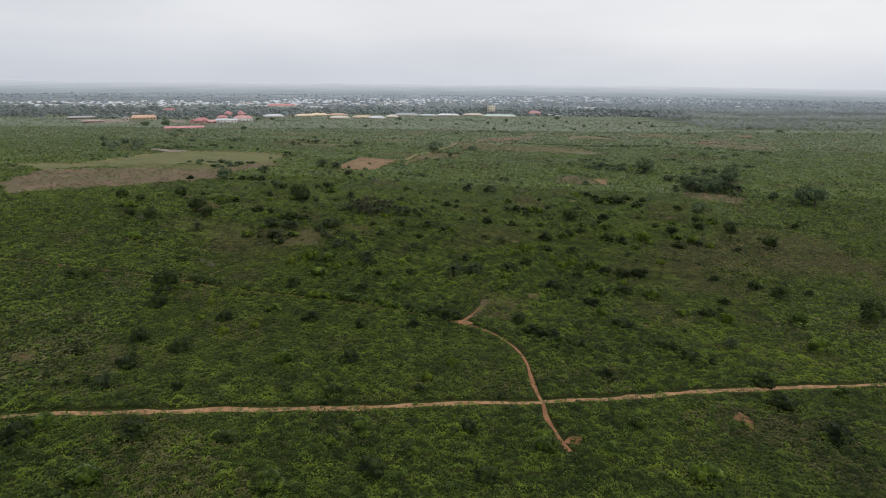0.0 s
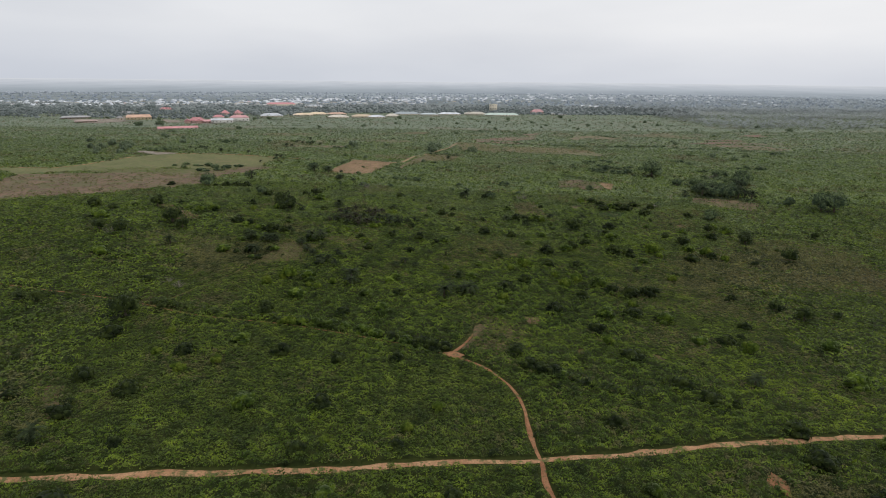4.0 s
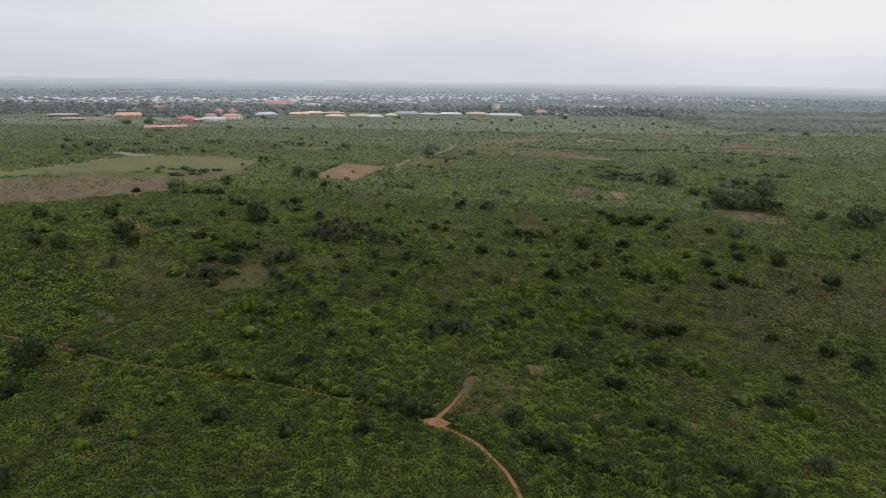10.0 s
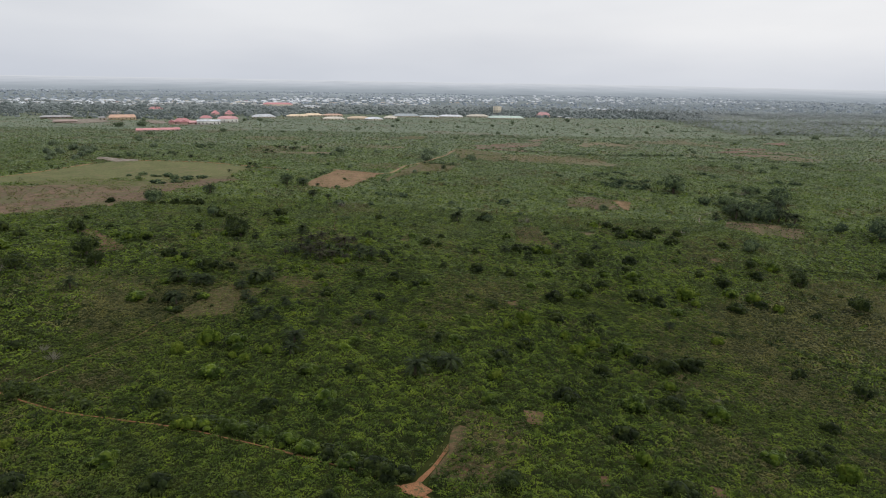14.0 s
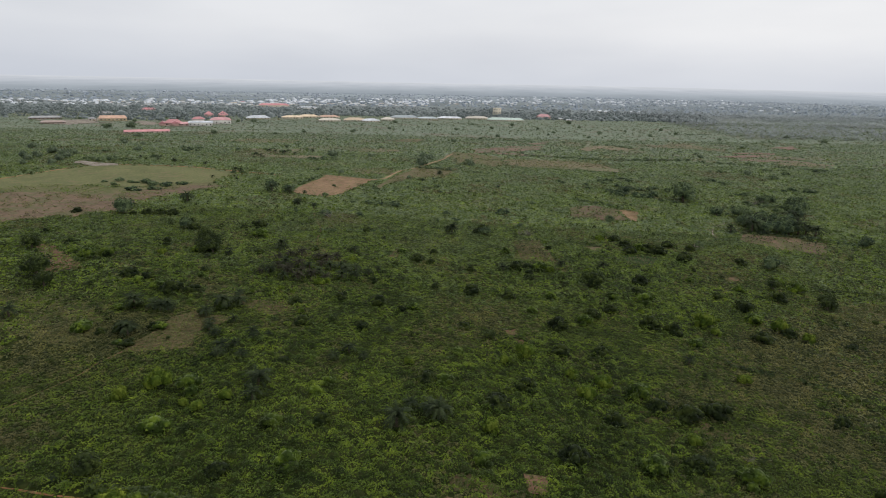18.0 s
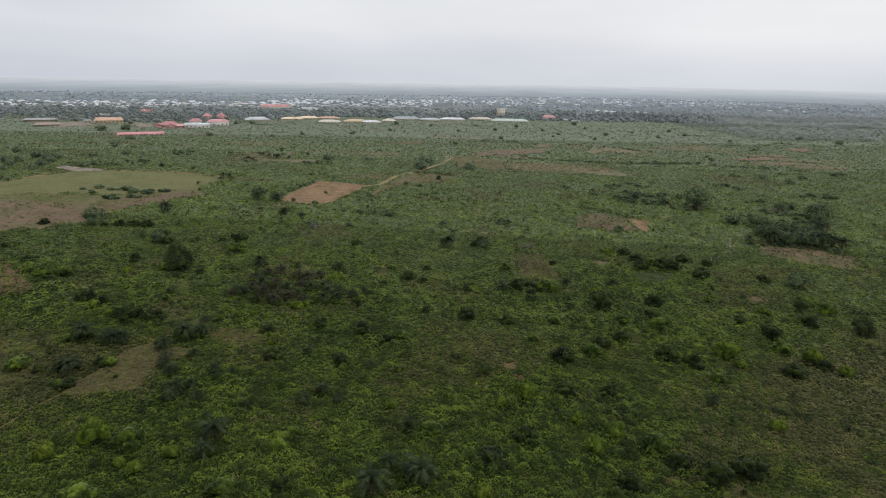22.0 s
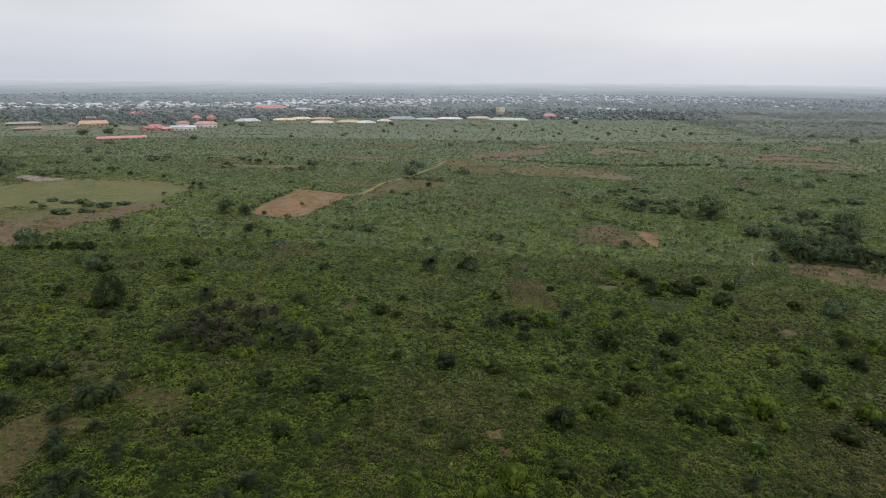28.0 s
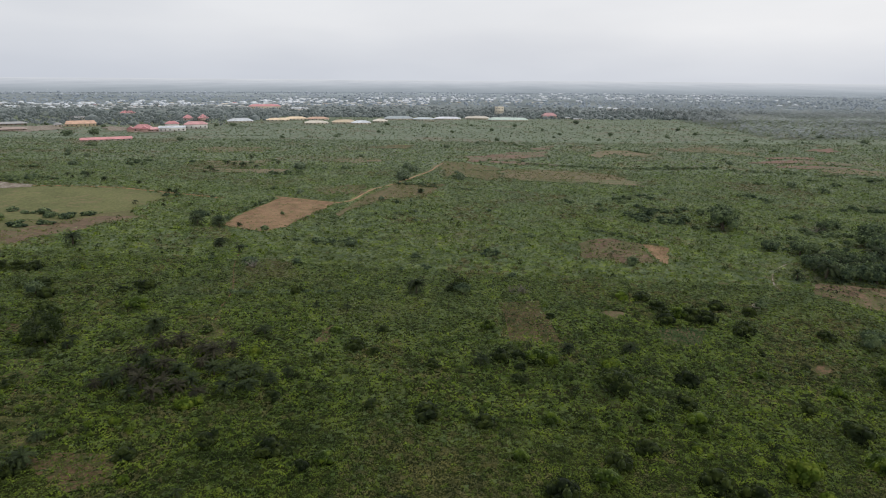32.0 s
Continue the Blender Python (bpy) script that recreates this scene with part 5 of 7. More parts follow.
palm(148.3, 346.2, 6.5)
palm(-58.6, 346.6, 4.3)
palm(139.3, 350.9, 7.4)
palm(156.7, 352.6, 7.7)
palm(161.9, 356.7, 5.8)
palm(149.2, 357.1, 5)
palm(-69.7, 373, 4.9)
palm(-78.1, 373.6, 5.4)
palm(-62.9, 375.3, 2.2)
palm(-120.8, 409.7, 2.7)
palm(-116.7, 432.3, 4.1)
palm(-114.2, 434, 3.5)
palm(-144.1, 457.7, 2.6)
palm(-0.6, 458.5, 3.4)
palm(-145, 459.3, 2.6)
palm(-165.8, 463.6, 3.4)
palm(-167.7, 467, 3.4)
palm(-187.8, 471.5, 2.1)
palm(-180.3, 472.8, 2.8)
palm(-195, 478.8, 2.9)
palm(-184.9, 480.3, 2.9)
palm(-184.2, 484.4, 2.2)
palm(-127.5, 498, 2.8)
palm(-124.7, 503.3, 3.5)
palm(-132.1, 516.4, 3.3)
palm(-114.2, 525.1, 4.4)
palm(-107.1, 526, 2.9)
palm(-123.4, 533.8, 3.4)
palm(-129.5, 538.4, 3.8)
palm(-98.6, 544.2, 3.8)
palm(-125, 569.9, 3.3)
tree(-92.5, 131.9, 1.9)
tree(17.8, 151.3, 3.6)
tree(-79.5, 161.3, 6.8)
tree(118.3, 162.8, 7.8)
tree(-73, 167.3, 3.3)
tree(-45.6, 167.5, 4.3)
tree(-106.1, 168.5, 3.4)
tree(-111.2, 168.9, 3.5)
tree(103.1, 183.5, 4.8)
tree(114.3, 186.2, 2.5)
tree(98, 190.2, 4.2)
tree(-53.5, 212, 1)
tree(-51.1, 225.1, 2.2)
tree(18.9, 226.3, 3.3)
tree(-115.1, 228, 5.6)
tree(-122.9, 228.1, 4.9)
tree(-95.9, 234.4, 5.1)
tree(-102.7, 241.5, 7.4)
tree(129.2, 241.9, 6.4)
tree(130.3, 253, 1.8)
tree(-131.7, 253.9, 4.1)
tree(122, 262, 5)
tree(-117.9, 262.3, 5.9)
tree(122.4, 263.7, 4.9)
tree(53, 268.4, 6.8)
tree(32.8, 269.2, 2.4)
tree(-68.6, 269.2, 3.9)
tree(-65.6, 269.3, 5.3)
tree(43.6, 271.1, 2.2)
tree(155.7, 271.7, 3.5)
tree(-70.6, 272.8, 4.4)
tree(-67.1, 273, 6)
tree(112.2, 275.5, 4.3)
tree(-72, 279.6, 5.4)
tree(-85, 294.7, 4.7)
tree(120.5, 295, 5.9)
tree(121.9, 296.6, 4.7)
tree(-116.6, 312, 6.5)
tree(188.2, 313.8, 10.6)
tree(21.2, 314.4, 4.4)
tree(182.3, 314.8, 10.6)
tree(103, 315.1, 3.1)
tree(172, 324.7, 5.3)
tree(148.6, 338.1, 7.6)
tree(139.1, 339.5, 7.1)
tree(144.4, 339.6, 7.6)
tree(136.6, 344.3, 7.6)
tree(76.2, 347.3, 3.5)
tree(135.6, 349.1, 6)
tree(154.2, 349.9, 6.7)
tree(148.6, 352.8, 6.7)
tree(136.3, 355.7, 4.4)
tree(145.7, 355.9, 6.3)
tree(139.6, 365.8, 5.9)
tree(144.7, 367.3, 4.6)
tree(140.6, 367.8, 5.5)
tree(145.3, 369.3, 4.2)
tree(131.1, 369.4, 5)
tree(168, 370, 6.9)
tree(158.1, 370.8, 2.4)
tree(132.5, 371.7, 5.1)
tree(142, 374.3, 3.8)
tree(131.4, 374.6, 3.2)
tree(172.9, 376.2, 7.4)
tree(156.6, 377.1, 2.5)
tree(163.3, 378, 3.5)
tree(-71.8, 378.2, 4.6)
tree(170.1, 379, 8.1)
tree(-80.7, 380.1, 6)
tree(174.2, 380.6, 10.2)
tree(177.9, 391.8, 6.4)
tree(-31.2, 392.9, 2.8)
tree(-53, 397.2, 1.9)
tree(126.2, 399.7, 11)
tree(166.9, 400.2, 7.2)
tree(127.9, 405.7, 11.7)
tree(173.6, 405.8, 6.2)
tree(94.9, 408.7, 2)
tree(102.3, 418.1, 5.2)
tree(127.7, 427.9, 3.9)
tree(-9.4, 429.3, 2.6)
tree(-17.7, 437.3, 3.2)
tree(-58.4, 443.8, 3.4)
tree(-59, 448.3, 3.4)
tree(-0.7, 460, 3.4)
tree(-12.5, 495.6, 7)
tree(-13.7, 501.9, 9.1)
tree(19, 503.6, 4.6)
tree(12.4, 505.7, 2.6)
tree(18.9, 506.2, 6.5)
tree(15.6, 512.8, 3.3)
tree(16.3, 528.4, 3.5)
tree(-10.1, 528.5, 7.7)
tree(-15.5, 541.7, 7.2)
tree(-255.7, 573.2, 5.6)
tree(62.1, 588.9, 3.7)
tree(298, 607.6, 2.5)
tree(212.4, 615.3, 3.7)
tree(175.2, 642.7, 3.3)
tree(-283, 648.5, 7.5)
tree(64.3, 697, 4)
tree(129.4, 703.5, 2.6)
tree(349.4, 708, 3.6)
tree(60.2, 710.1, 3.1)
tree(328.6, 728.8, 3.6)
tree(115.5, 741.4, 3.3)
tree(108.7, 769.2, 4)
bush(-12.8, 84.5, 4.4)
bush(-73.2, 90, 5.2)
bush(20.7, 90.4, 1.4)
bush(-6.4, 91, 1.6)
bush(15.9, 93.4, 4.5)
bush(-72, 94, 4.3)
bush(34.4, 101.4, 3.4)
bush(-54.2, 108.8, 2.7)
bush(-75.2, 109.3, 6.6)
bush(-7, 111.6, 2.8)
bush(-68.1, 116.3, 4)
bush(33.7, 121.6, 3.9)
bush(-81.9, 122.8, 2.9)
bush(58.3, 129.1, 7.1)
bush(55.8, 132.3, 4.3)
bush(27, 141.1, 3)
bush(25.4, 142.4, 4.4)
bush(22.7, 142.9, 3.6)
bush(20.1, 144.9, 4.1)
bush(39.4, 149, 2.2)
bush(-77.1, 150, 4.9)
bush(-1.7, 151.9, 4.2)
bush(0.9, 152.4, 3.8)
bush(-4.9, 153, 4.3)
bush(-8.7, 154.5, 3.9)
bush(-12.1, 155.8, 3.7)
bush(-16.1, 157.3, 3.8)
bush(-19.7, 159, 3.6)
bush(-58.9, 160.7, 1.8)
bush(-28, 161.1, 3.7)
bush(-24.6, 161.1, 3.5)
bush(-31.6, 162, 3.8)
bush(-35.1, 162.4, 3.6)
bush(98.3, 162.8, 4.8)
bush(77.9, 167.9, 2.5)
bush(-72.7, 169.3, 2.8)
bush(8.6, 203.5, 4.2)
bush(4.8, 203.9, 3.9)
bush(-103.1, 204.3, 7.1)
bush(-109.5, 204.8, 5.4)
bush(-60.6, 207.9, 3.1)
bush(-62.1, 207.9, 2.8)
bush(-64.5, 214.3, 4.5)
bush(-58.8, 216.3, 2.9)
bush(-57.4, 216.6, 3.2)
bush(11.5, 217.1, 2.9)
bush(-71.3, 225.4, 2.9)
bush(-68.5, 226.7, 3.7)
bush(-48.6, 230.9, 4.1)
bush(-45.6, 231.3, 3.6)
bush(71.6, 232.4, 4)
bush(113.6, 236.3, 2.9)
bush(-31.2, 236.5, 3.8)
bush(-64.3, 237.3, 5.5)
bush(-59.2, 238.2, 3.8)
bush(-68.8, 239.3, 3.7)
bush(-134.8, 241.6, 6.6)
bush(-69, 241.6, 3.1)
bush(100.1, 241.9, 3.9)
bush(-75.2, 242, 3.2)
bush(-130.4, 243.3, 5.7)
bush(-73.6, 244.6, 3.5)
bush(-79.7, 246, 4.6)
bush(-61.2, 249.3, 2.9)
bush(-61.7, 253, 3.1)
bush(-98.9, 258.8, 5.5)
bush(-94.2, 260.2, 5.5)
bush(-143, 260.6, 5.7)
bush(-104.6, 261.4, 3.4)
bush(-126.3, 262.9, 6)
bush(66.2, 265.3, 4.3)
bush(-71.2, 270.6, 4)
bush(-110.9, 270.8, 5.9)
bush(-8.9, 272.2, 2.5)
bush(-52.1, 272.7, 3)
bush(-73.1, 272.9, 5.9)
bush(15.1, 273.4, 2.9)
bush(-82, 273.7, 2.6)
bush(2, 276.2, 3)
bush(-2.1, 278.5, 4.6)
bush(29.8, 278.6, 4.5)
bush(86.7, 278.6, 3.1)
bush(38, 279, 5.1)
bush(33.6, 279.5, 3.8)
bush(-36.4, 280.4, 3)
bush(-73.3, 283.8, 4.2)
bush(91.1, 288.6, 2.4)
bush(-57.6, 291.6, 5.4)
bush(-82.1, 294.4, 4.9)
bush(91.1, 298.6, 4.9)
bush(111.9, 299, 4.2)
bush(92.3, 300.6, 5.1)
bush(-63.9, 300.8, 6.5)
bush(44, 301.9, 2.4)
bush(-61.6, 303.6, 4.9)
bush(84.9, 305.6, 5.8)
bush(81.6, 306.5, 5.7)
bush(78.1, 307.2, 4.8)
bush(-23, 307.3, 3.7)
bush(43.4, 308.8, 2.1)
bush(98, 310.6, 4.1)
bush(-134, 311.2, 3.8)
bush(74.2, 311.5, 4.5)
bush(-102.8, 312.5, 6.8)
bush(-110.5, 313.3, 6)
bush(90.1, 313.4, 4.7)
bush(-98.3, 313.9, 4.5)
bush(-105.7, 314.2, 9.6)
bush(-100.2, 315.6, 7.6)
bush(17.5, 315.8, 2.8)
bush(71.1, 316.8, 4.9)
bush(65.9, 317.9, 4.6)
bush(-43.5, 329.1, 5.3)
bush(35.9, 330.7, 3.1)
bush(2.5, 331, 2.4)
bush(-55.8, 332, 3)
bush(-29.7, 332.3, 3.9)
bush(9.2, 334.4, 6.2)
bush(-54.4, 337.2, 2.6)
bush(5.7, 344.9, 4.4)
bush(-51.2, 346.1, 3.1)
bush(28.8, 350.6, 3.8)
bush(-60.6, 350.7, 4.4)
bush(78.1, 351.1, 3.5)
bush(30.8, 352.1, 5.7)
bush(32.8, 354.2, 2.7)
bush(25.1, 354.7, 1.9)
bush(-17, 355.2, 5)
bush(-27.2, 355.7, 5.5)
bush(-21.7, 357.1, 6.7)
bush(-24.7, 357.3, 4.3)
bush(-29.7, 357.8, 4)
bush(-36.8, 358.5, 2.8)
bush(-20.2, 359.5, 3.6)
bush(-18.5, 361.3, 3.6)
bush(-138.8, 365, 8.9)
bush(-132.1, 367.5, 7.4)
bush(137.2, 370.9, 2.8)
bush(-52, 372, 3.5)
bush(-152.4, 386.8, 7.3)
bush(-53, 374.3, 2.6)
bush(-3.8, 376.2, 3)
bush(-145, 386, 5.5)
bush(-160, 389, 5)
bush(-139, 382, 4.4)
bush(-133.5, 384, 4)
bush(-156, 377, 3.6)
bush(-165, 384, 3.2)
bush(-63.3, 377, 2)
bush(46.6, 377.3, 3.4)
bush(46.7, 379, 3.4)
bush(-136, 379.7, 10.2)
bush(44.7, 379.9, 2.2)
bush(51.2, 380.9, 2)
bush(-128.6, 382.2, 7.6)
bush(-43.7, 384.3, 1.8)
bush(-126, 386, 4.6)
bush(147.9, 388.3, 7.5)
bush(-30.3, 389, 2.7)
bush(166.1, 393.9, 9.4)
bush(172.9, 394.2, 8)
bush(-42, 395, 2.3)
bush(1.6, 395.9, 3.2)
bush(120.7, 396.3, 3.9)
bush(58.7, 396.5, 2.3)
bush(-7.4, 398, 1.9)
bush(162.1, 398.7, 9.5)
bush(116.3, 399.6, 4.5)
bush(-54.2, 401.3, 1.7)
bush(-7.8, 407.8, 2.4)
bush(101.6, 411.6, 12.6)
bush(-0.9, 411.9, 4.4)
bush(110.4, 412.7, 12.7)
bush(109.5, 417.6, 7.8)
bush(96.3, 418.3, 9.2)
bush(32.2, 419.8, 3)
bush(74.6, 420.9, 2)
bush(64.8, 421.8, 2.5)
bush(173.2, 421.8, 2.9)
bush(100.9, 421.9, 7.8)
bush(162.8, 422.7, 6.8)
bush(63.7, 422.7, 2.3)
bush(116.2, 423.5, 5.9)
bush(168.4, 424.1, 5.7)
bush(77.3, 428.5, 2.4)
bush(95.1, 428.6, 5.9)
bush(83.8, 429.1, 5.3)
bush(-116.6, 429.4, 4)
bush(-94.8, 429.8, 2.8)
bush(-111.6, 430.1, 3.4)
bush(103.4, 430.8, 9.7)
bush(-9.2, 432.1, 3.1)
bush(113.7, 432.6, 10.9)
bush(109.6, 434.6, 7.1)
bush(121.6, 435.9, 5.6)
bush(22.2, 436.8, 3.2)
bush(103.2, 439.5, 5.6)
bush(83.6, 440.8, 2.2)
bush(212.9, 442.4, 9.6)
bush(85.3, 442.7, 3.3)
bush(200.3, 445.3, 6.4)
bush(207, 445.5, 9.6)
bush(72.5, 446.1, 3.9)
bush(97.5, 449, 4.6)
bush(70.4, 449.9, 3.9)
bush(216.5, 450.4, 4.6)
bush(-74.2, 455, 4.1)
bush(96.9, 457.7, 5.8)
bush(-214.3, 458, 7.1)
bush(-209.1, 461.1, 9.2)
bush(114.8, 461.8, 5.4)
bush(173.8, 462.1, 4.5)
bush(103.6, 462.3, 8.3)
bush(-194.6, 464.1, 6.3)
bush(-204, 464.5, 12.7)
bush(-216.6, 465.2, 7.3)
bush(174, 465.5, 6.5)
bush(114.9, 467.1, 8.5)
bush(173.7, 467.8, 4.6)
bush(-197.3, 468.1, 8.5)
bush(-222, 468.4, 7.4)
bush(-210.7, 469.8, 7.3)
bush(170.6, 473.6, 5.3)
bush(120.1, 475.3, 1.9)
bush(165.7, 475.9, 4.6)
bush(128.4, 478.4, 3.2)
bush(171.6, 479.4, 3.3)
bush(-189.1, 484.5, 5.1)
bush(217, 489.7, 5.8)
bush(217.6, 493.5, 8)
bush(220, 498, 5.2)
bush(-79.8, 499.9, 8)
bush(-86.5, 500.6, 7.4)
bush(-128.3, 502.5, 2.8)
bush(-74, 502.9, 6.7)
bush(-91.2, 505.3, 4.1)
bush(-81.9, 507.6, 5.5)
bush(-123.9, 507.9, 2.8)
bush(-241.1, 507.9, 4.1)
bush(-75.6, 508.7, 4.8)
bush(-235.1, 509.1, 5.7)
bush(-238.3, 513.8, 4.9)
bush(236.4, 515.9, 8.6)
bush(195.8, 516, 3)
bush(192.6, 516.2, 5.2)
bush(-134, 516.2, 3.7)
bush(-132.8, 521.5, 3.7)
bush(265.3, 528.8, 5.8)
bush(-182.4, 529.2, 11.8)
bush(229.6, 530.9, 4)
bush(233.5, 531.9, 6.4)
bush(245.6, 532.4, 4.1)
bush(274.1, 534.9, 4.2)
bush(-119.5, 537.9, 5.3)
bush(-154.5, 543.2, 4.8)
bush(-197.2, 543.2, 6.6)
bush(-187.3, 545.6, 9.8)
bush(-117, 546.5, 3.9)
bush(-134.8, 549.5, 4.7)
bush(-195.3, 550.1, 7.5)
bush(-132.7, 559, 4)
bush(119.1, 560.7, 1.9)
bush(-107.4, 563.6, 4)
bush(234.6, 564.6, 4.3)
bush(-194.4, 566.9, 6.9)
bush(151.4, 570.3, 4.1)
bush(163.1, 571.4, 3.3)
bush(182.8, 574, 5)
bush(190.6, 574.5, 4.2)
bush(158.9, 576.3, 4.9)
bush(-257.1, 576.7, 4.7)
bush(-128.7, 586.7, 3.4)
bush(58.8, 596.8, 2.5)
bush(62.1, 612.9, 2.6)
bush(-287.9, 652.8, 5.4)
light_bush(-20.9, 92, 2.4)
light_bush(15.7, 95.3, 4.2)
light_bush(-19.6, 112, 2.4)
light_bush(-5.5, 116.5, 2.9)
light_bush(-0.1, 124.2, 3)
light_bush(-54.6, 135.3, 3)
light_bush(-56, 136.1, 2.2)
light_bush(-48.5, 139.5, 3.2)
light_bush(-63.1, 142.7, 2.8)
light_bush(-64.3, 153.2, 3)
light_bush(41.5, 159.9, 3.8)
light_bush(-40.3, 161.4, 2.4)
light_bush(-38.2, 161.7, 4.1)
light_bush(-36.6, 186.4, 3.6)
light_bush(-39.5, 187.5, 2.6)
light_bush(55.2, 187.9, 3.7)
light_bush(-51.6, 188.1, 4)
light_bush(0.8, 189, 2.8)
light_bush(-46.7, 192.9, 5.7)
light_bush(42.5, 207.7, 5.1)
light_bush(36.4, 210.7, 3.5)
light_bush(22, 214.7, 3.6)
light_bush(27, 218.5, 6.1)
light_bush(79.8, 239.5, 3.7)
light_bush(78.5, 244.8, 6.9)
light_bush(99, 245, 5.6)
light_bush(-28, 250.8, 3.8)
light_bush(-26.4, 252.2, 2.7)
light_bush(-79.6, 265.1, 3.2)
light_bush(-22.1, 271.3, 3.8)
light_bush(53.7, 277, 5.1)
light_bush(40.9, 277.6, 3.8)
tree(-370.7, 751.8, 12.0)
tree(-351.9, 765.9, 12.0)
tree(-451.8, 862.4, 7.5)
tree(-477.5, 877.5, 6.2)
tree(-392.8, 851.1, 7.1)
tree(-268.7, 594.7, 5.6)
tree(-218.3, 520.7, 7.0)
tree(-237.5, 566.4, 5.2)
tree(-272.2, 877.3, 6.9)
tree(-253.0, 878.4, 9.5)
tree(-341.4, 831.0, 5.4)
tree(-103.9, 751.1, 5.4)
tree(-161.3, 941.3, 8.5)
tree(207.7, 507.5, 5.7)
tree(165.0, 967.4, 10.2)
tree(171.9, 804.2, 7.1)
tree(210.8, 841.0, 5.0)
tree(107.9, 855.8, 5.0)
tree(118.7, 800.1, 5.8)
tree(80.4, 910.7, 6.7)
tree(51.2, 733.2, 6.1)
tree(32.3, 705.3, 4.9)
tree(5.7, 669.2, 6.4)
tree(-28.2, 892.0, 6.5)
tree(7.0, 819.0, 5.9)
tree(-74.5, 911.6, 8.1)
tree(-70.3, 806.7, 5.8)
tree(-104.8, 769.3, 4.4)
tree(-234.0, 700.5, 7.4)
tree(-173.8, 704.7, 5.1)
tree(-151.9, 735.1, 5.3)
tree(-108.5, 650.3, 4.5)
tree(-53.4, 596.2, 4.0)
tree(-53.2, 531.1, 4.8)
tree(-65.0, 528.6, 3.4)
tree(-80.0, 525.4, 8.9)
tree(111.4, 683.9, 3.8)
tree(147.5, 743.0, 5.3)
tree(221.0, 775.7, 5.8)
tree(260.5, 809.1, 6.1)
tree(282.7, 740.0, 5.7)
tree(273.0, 665.0, 5.0)
tree(374.4, 785.1, 7.6)
tree(385.7, 731.7, 8.4)
tree(208.3, 595.0, 5.9)
tree(261.9, 866.3, 6.6)
tree(165.4, 893.1, 5.3)
tree(50.5, 848.3, 6.1)
tree(29.0, 911.5, 5.3)
bush(-120.6, 320.1, 5.5)
bush(-110.3, 350.3, 4.2)
bush(-82.4, 390.8, 5.0)
bush(-84.0, 277.6, 2.8)
bush(-87.0, 300.8, 5.1)
bush(-126.0, 281.4, 2.8)
bush(-14.9, 199.1, 3.1)
bush(-16.5, 195.4, 3.0)
bush(-20.6, 241.8, 4.0)
bush(-13.8, 256.1, 3.1)
bush(-41.0, 179.7, 5.0)
bush(7.4, 317.4, 4.1)
bush(27.5, 293.8, 3.7)
bush(66.1, 258.3, 5.5)
bush(33.9, 274.7, 2.5)
bush(31.6, 245.0, 2.9)
bush(15.2, 255.2, 5.5)
bush(48.0, 245.0, 4.8)
bush(73.5, 303.2, 5.5)
bush(94.1, 249.6, 5.4)
bush(116.0, 281.4, 4.8)
bush(119.8, 275.8, 5.5)
bush(110.3, 267.0, 4.5)
bush(56.8, 196.7, 5.5)
bush(49.0, 204.3, 5.5)
bush(42.0, 193.2, 4.3)
bush(51.7, 199.3, 4.6)
bush(-68.7, 212.0, 2.7)
bush(-40.7, 192.8, 5.4)
bush(-13.4, 185.8, 3.2)
bush(-7.1, 191.1, 2.4)
bush(-26.4, 205.8, 2.8)
bush(38.2, 256.5, 3.7)
bush(57.4, 260.3, 3.9)
bush(25.8, 253.9, 3.7)
bush(2.8, 287.9, 2.9)
bush(-7.8, 285.2, 2.9)
bush(4.5, 256.5, 3.1)
bush(-4.0, 237.5, 2.8)
bush(90.7, 266.0, 3.6)
bush(100.3, 273.1, 3.8)
light_bush(37.9, 201.8, 5.5)
light_bush(104.1, 239.3, 4.0)
light_bush(0.4, 210.3, 2.8)
light_bush(17.6, 187.0, 3.9)
light_bush(-32.9, 190.7, 3.4)
light_bush(75.8, 213.9, 4.3)
bush(37.4, 236.7, 5.5)
bush(53.8, 249.6, 4.5)
bush(69.1, 273.9, 5.1)
bush(-16.3, 173.0, 4.7)
bush(-22.2, 184.1, 4.1)
bush(53.2, 180.6, 5.2)
bush(61.3, 177.0, 5.5)
bush(31.5, 180.0, 5.5)
bush(25.6, 204.0, 4.6)
bush(82.2, 175.1, 3.3)
bush(65.1, 163.1, 3.9)
bush(40.4, 168.0, 4.7)
bush(15.8, 177.7, 3.9)
bush(-26.6, 169.5, 3.8)
bush(-73.4, 212.7, 5.3)
bush(-85.3, 185.5, 3.6)
bush(-46.7, 150.7, 4.4)
bush(-36.0, 145.7, 4.9)
bush(-57.2, 143.7, 4.4)
bush(88.9, 198.8, 3.2)
bush(-22.5, 142.8, 3.9)
bush(-9.9, 145.4, 3.1)
light_bush(76.1, 159.0, 5.0)
bush(-38.8, 92.0, 3.8)
bush(-54.5, 92.7, 5.4)
bush(-16.3, 97.1, 4.2)
bush(2.9, 98.5, 3.4)
bush(65.8, 111.5, 5.3)
bush(81.9, 117.4, 3.5)
bush(-60.8, 125.8, 4.5)
bush(-72.1, 130.8, 4.7)
bush(-37.2, 122.4, 5.2)
bush(-22.6, 123.8, 4.1)
bush(-23.5, 108.7, 3.7)
bush(44.9, 151.7, 5.0)
bush(52.1, 137.8, 4.7)
bush(91.5, 141.9, 5.5)
bush(67.3, 121.4, 4.5)
bush(72.3, 163.8, 4.2)
bush(45.3, 179.0, 5.5)
bush(63.4, 198.9, 5.5)
bush(19.0, 195.8, 5.5)
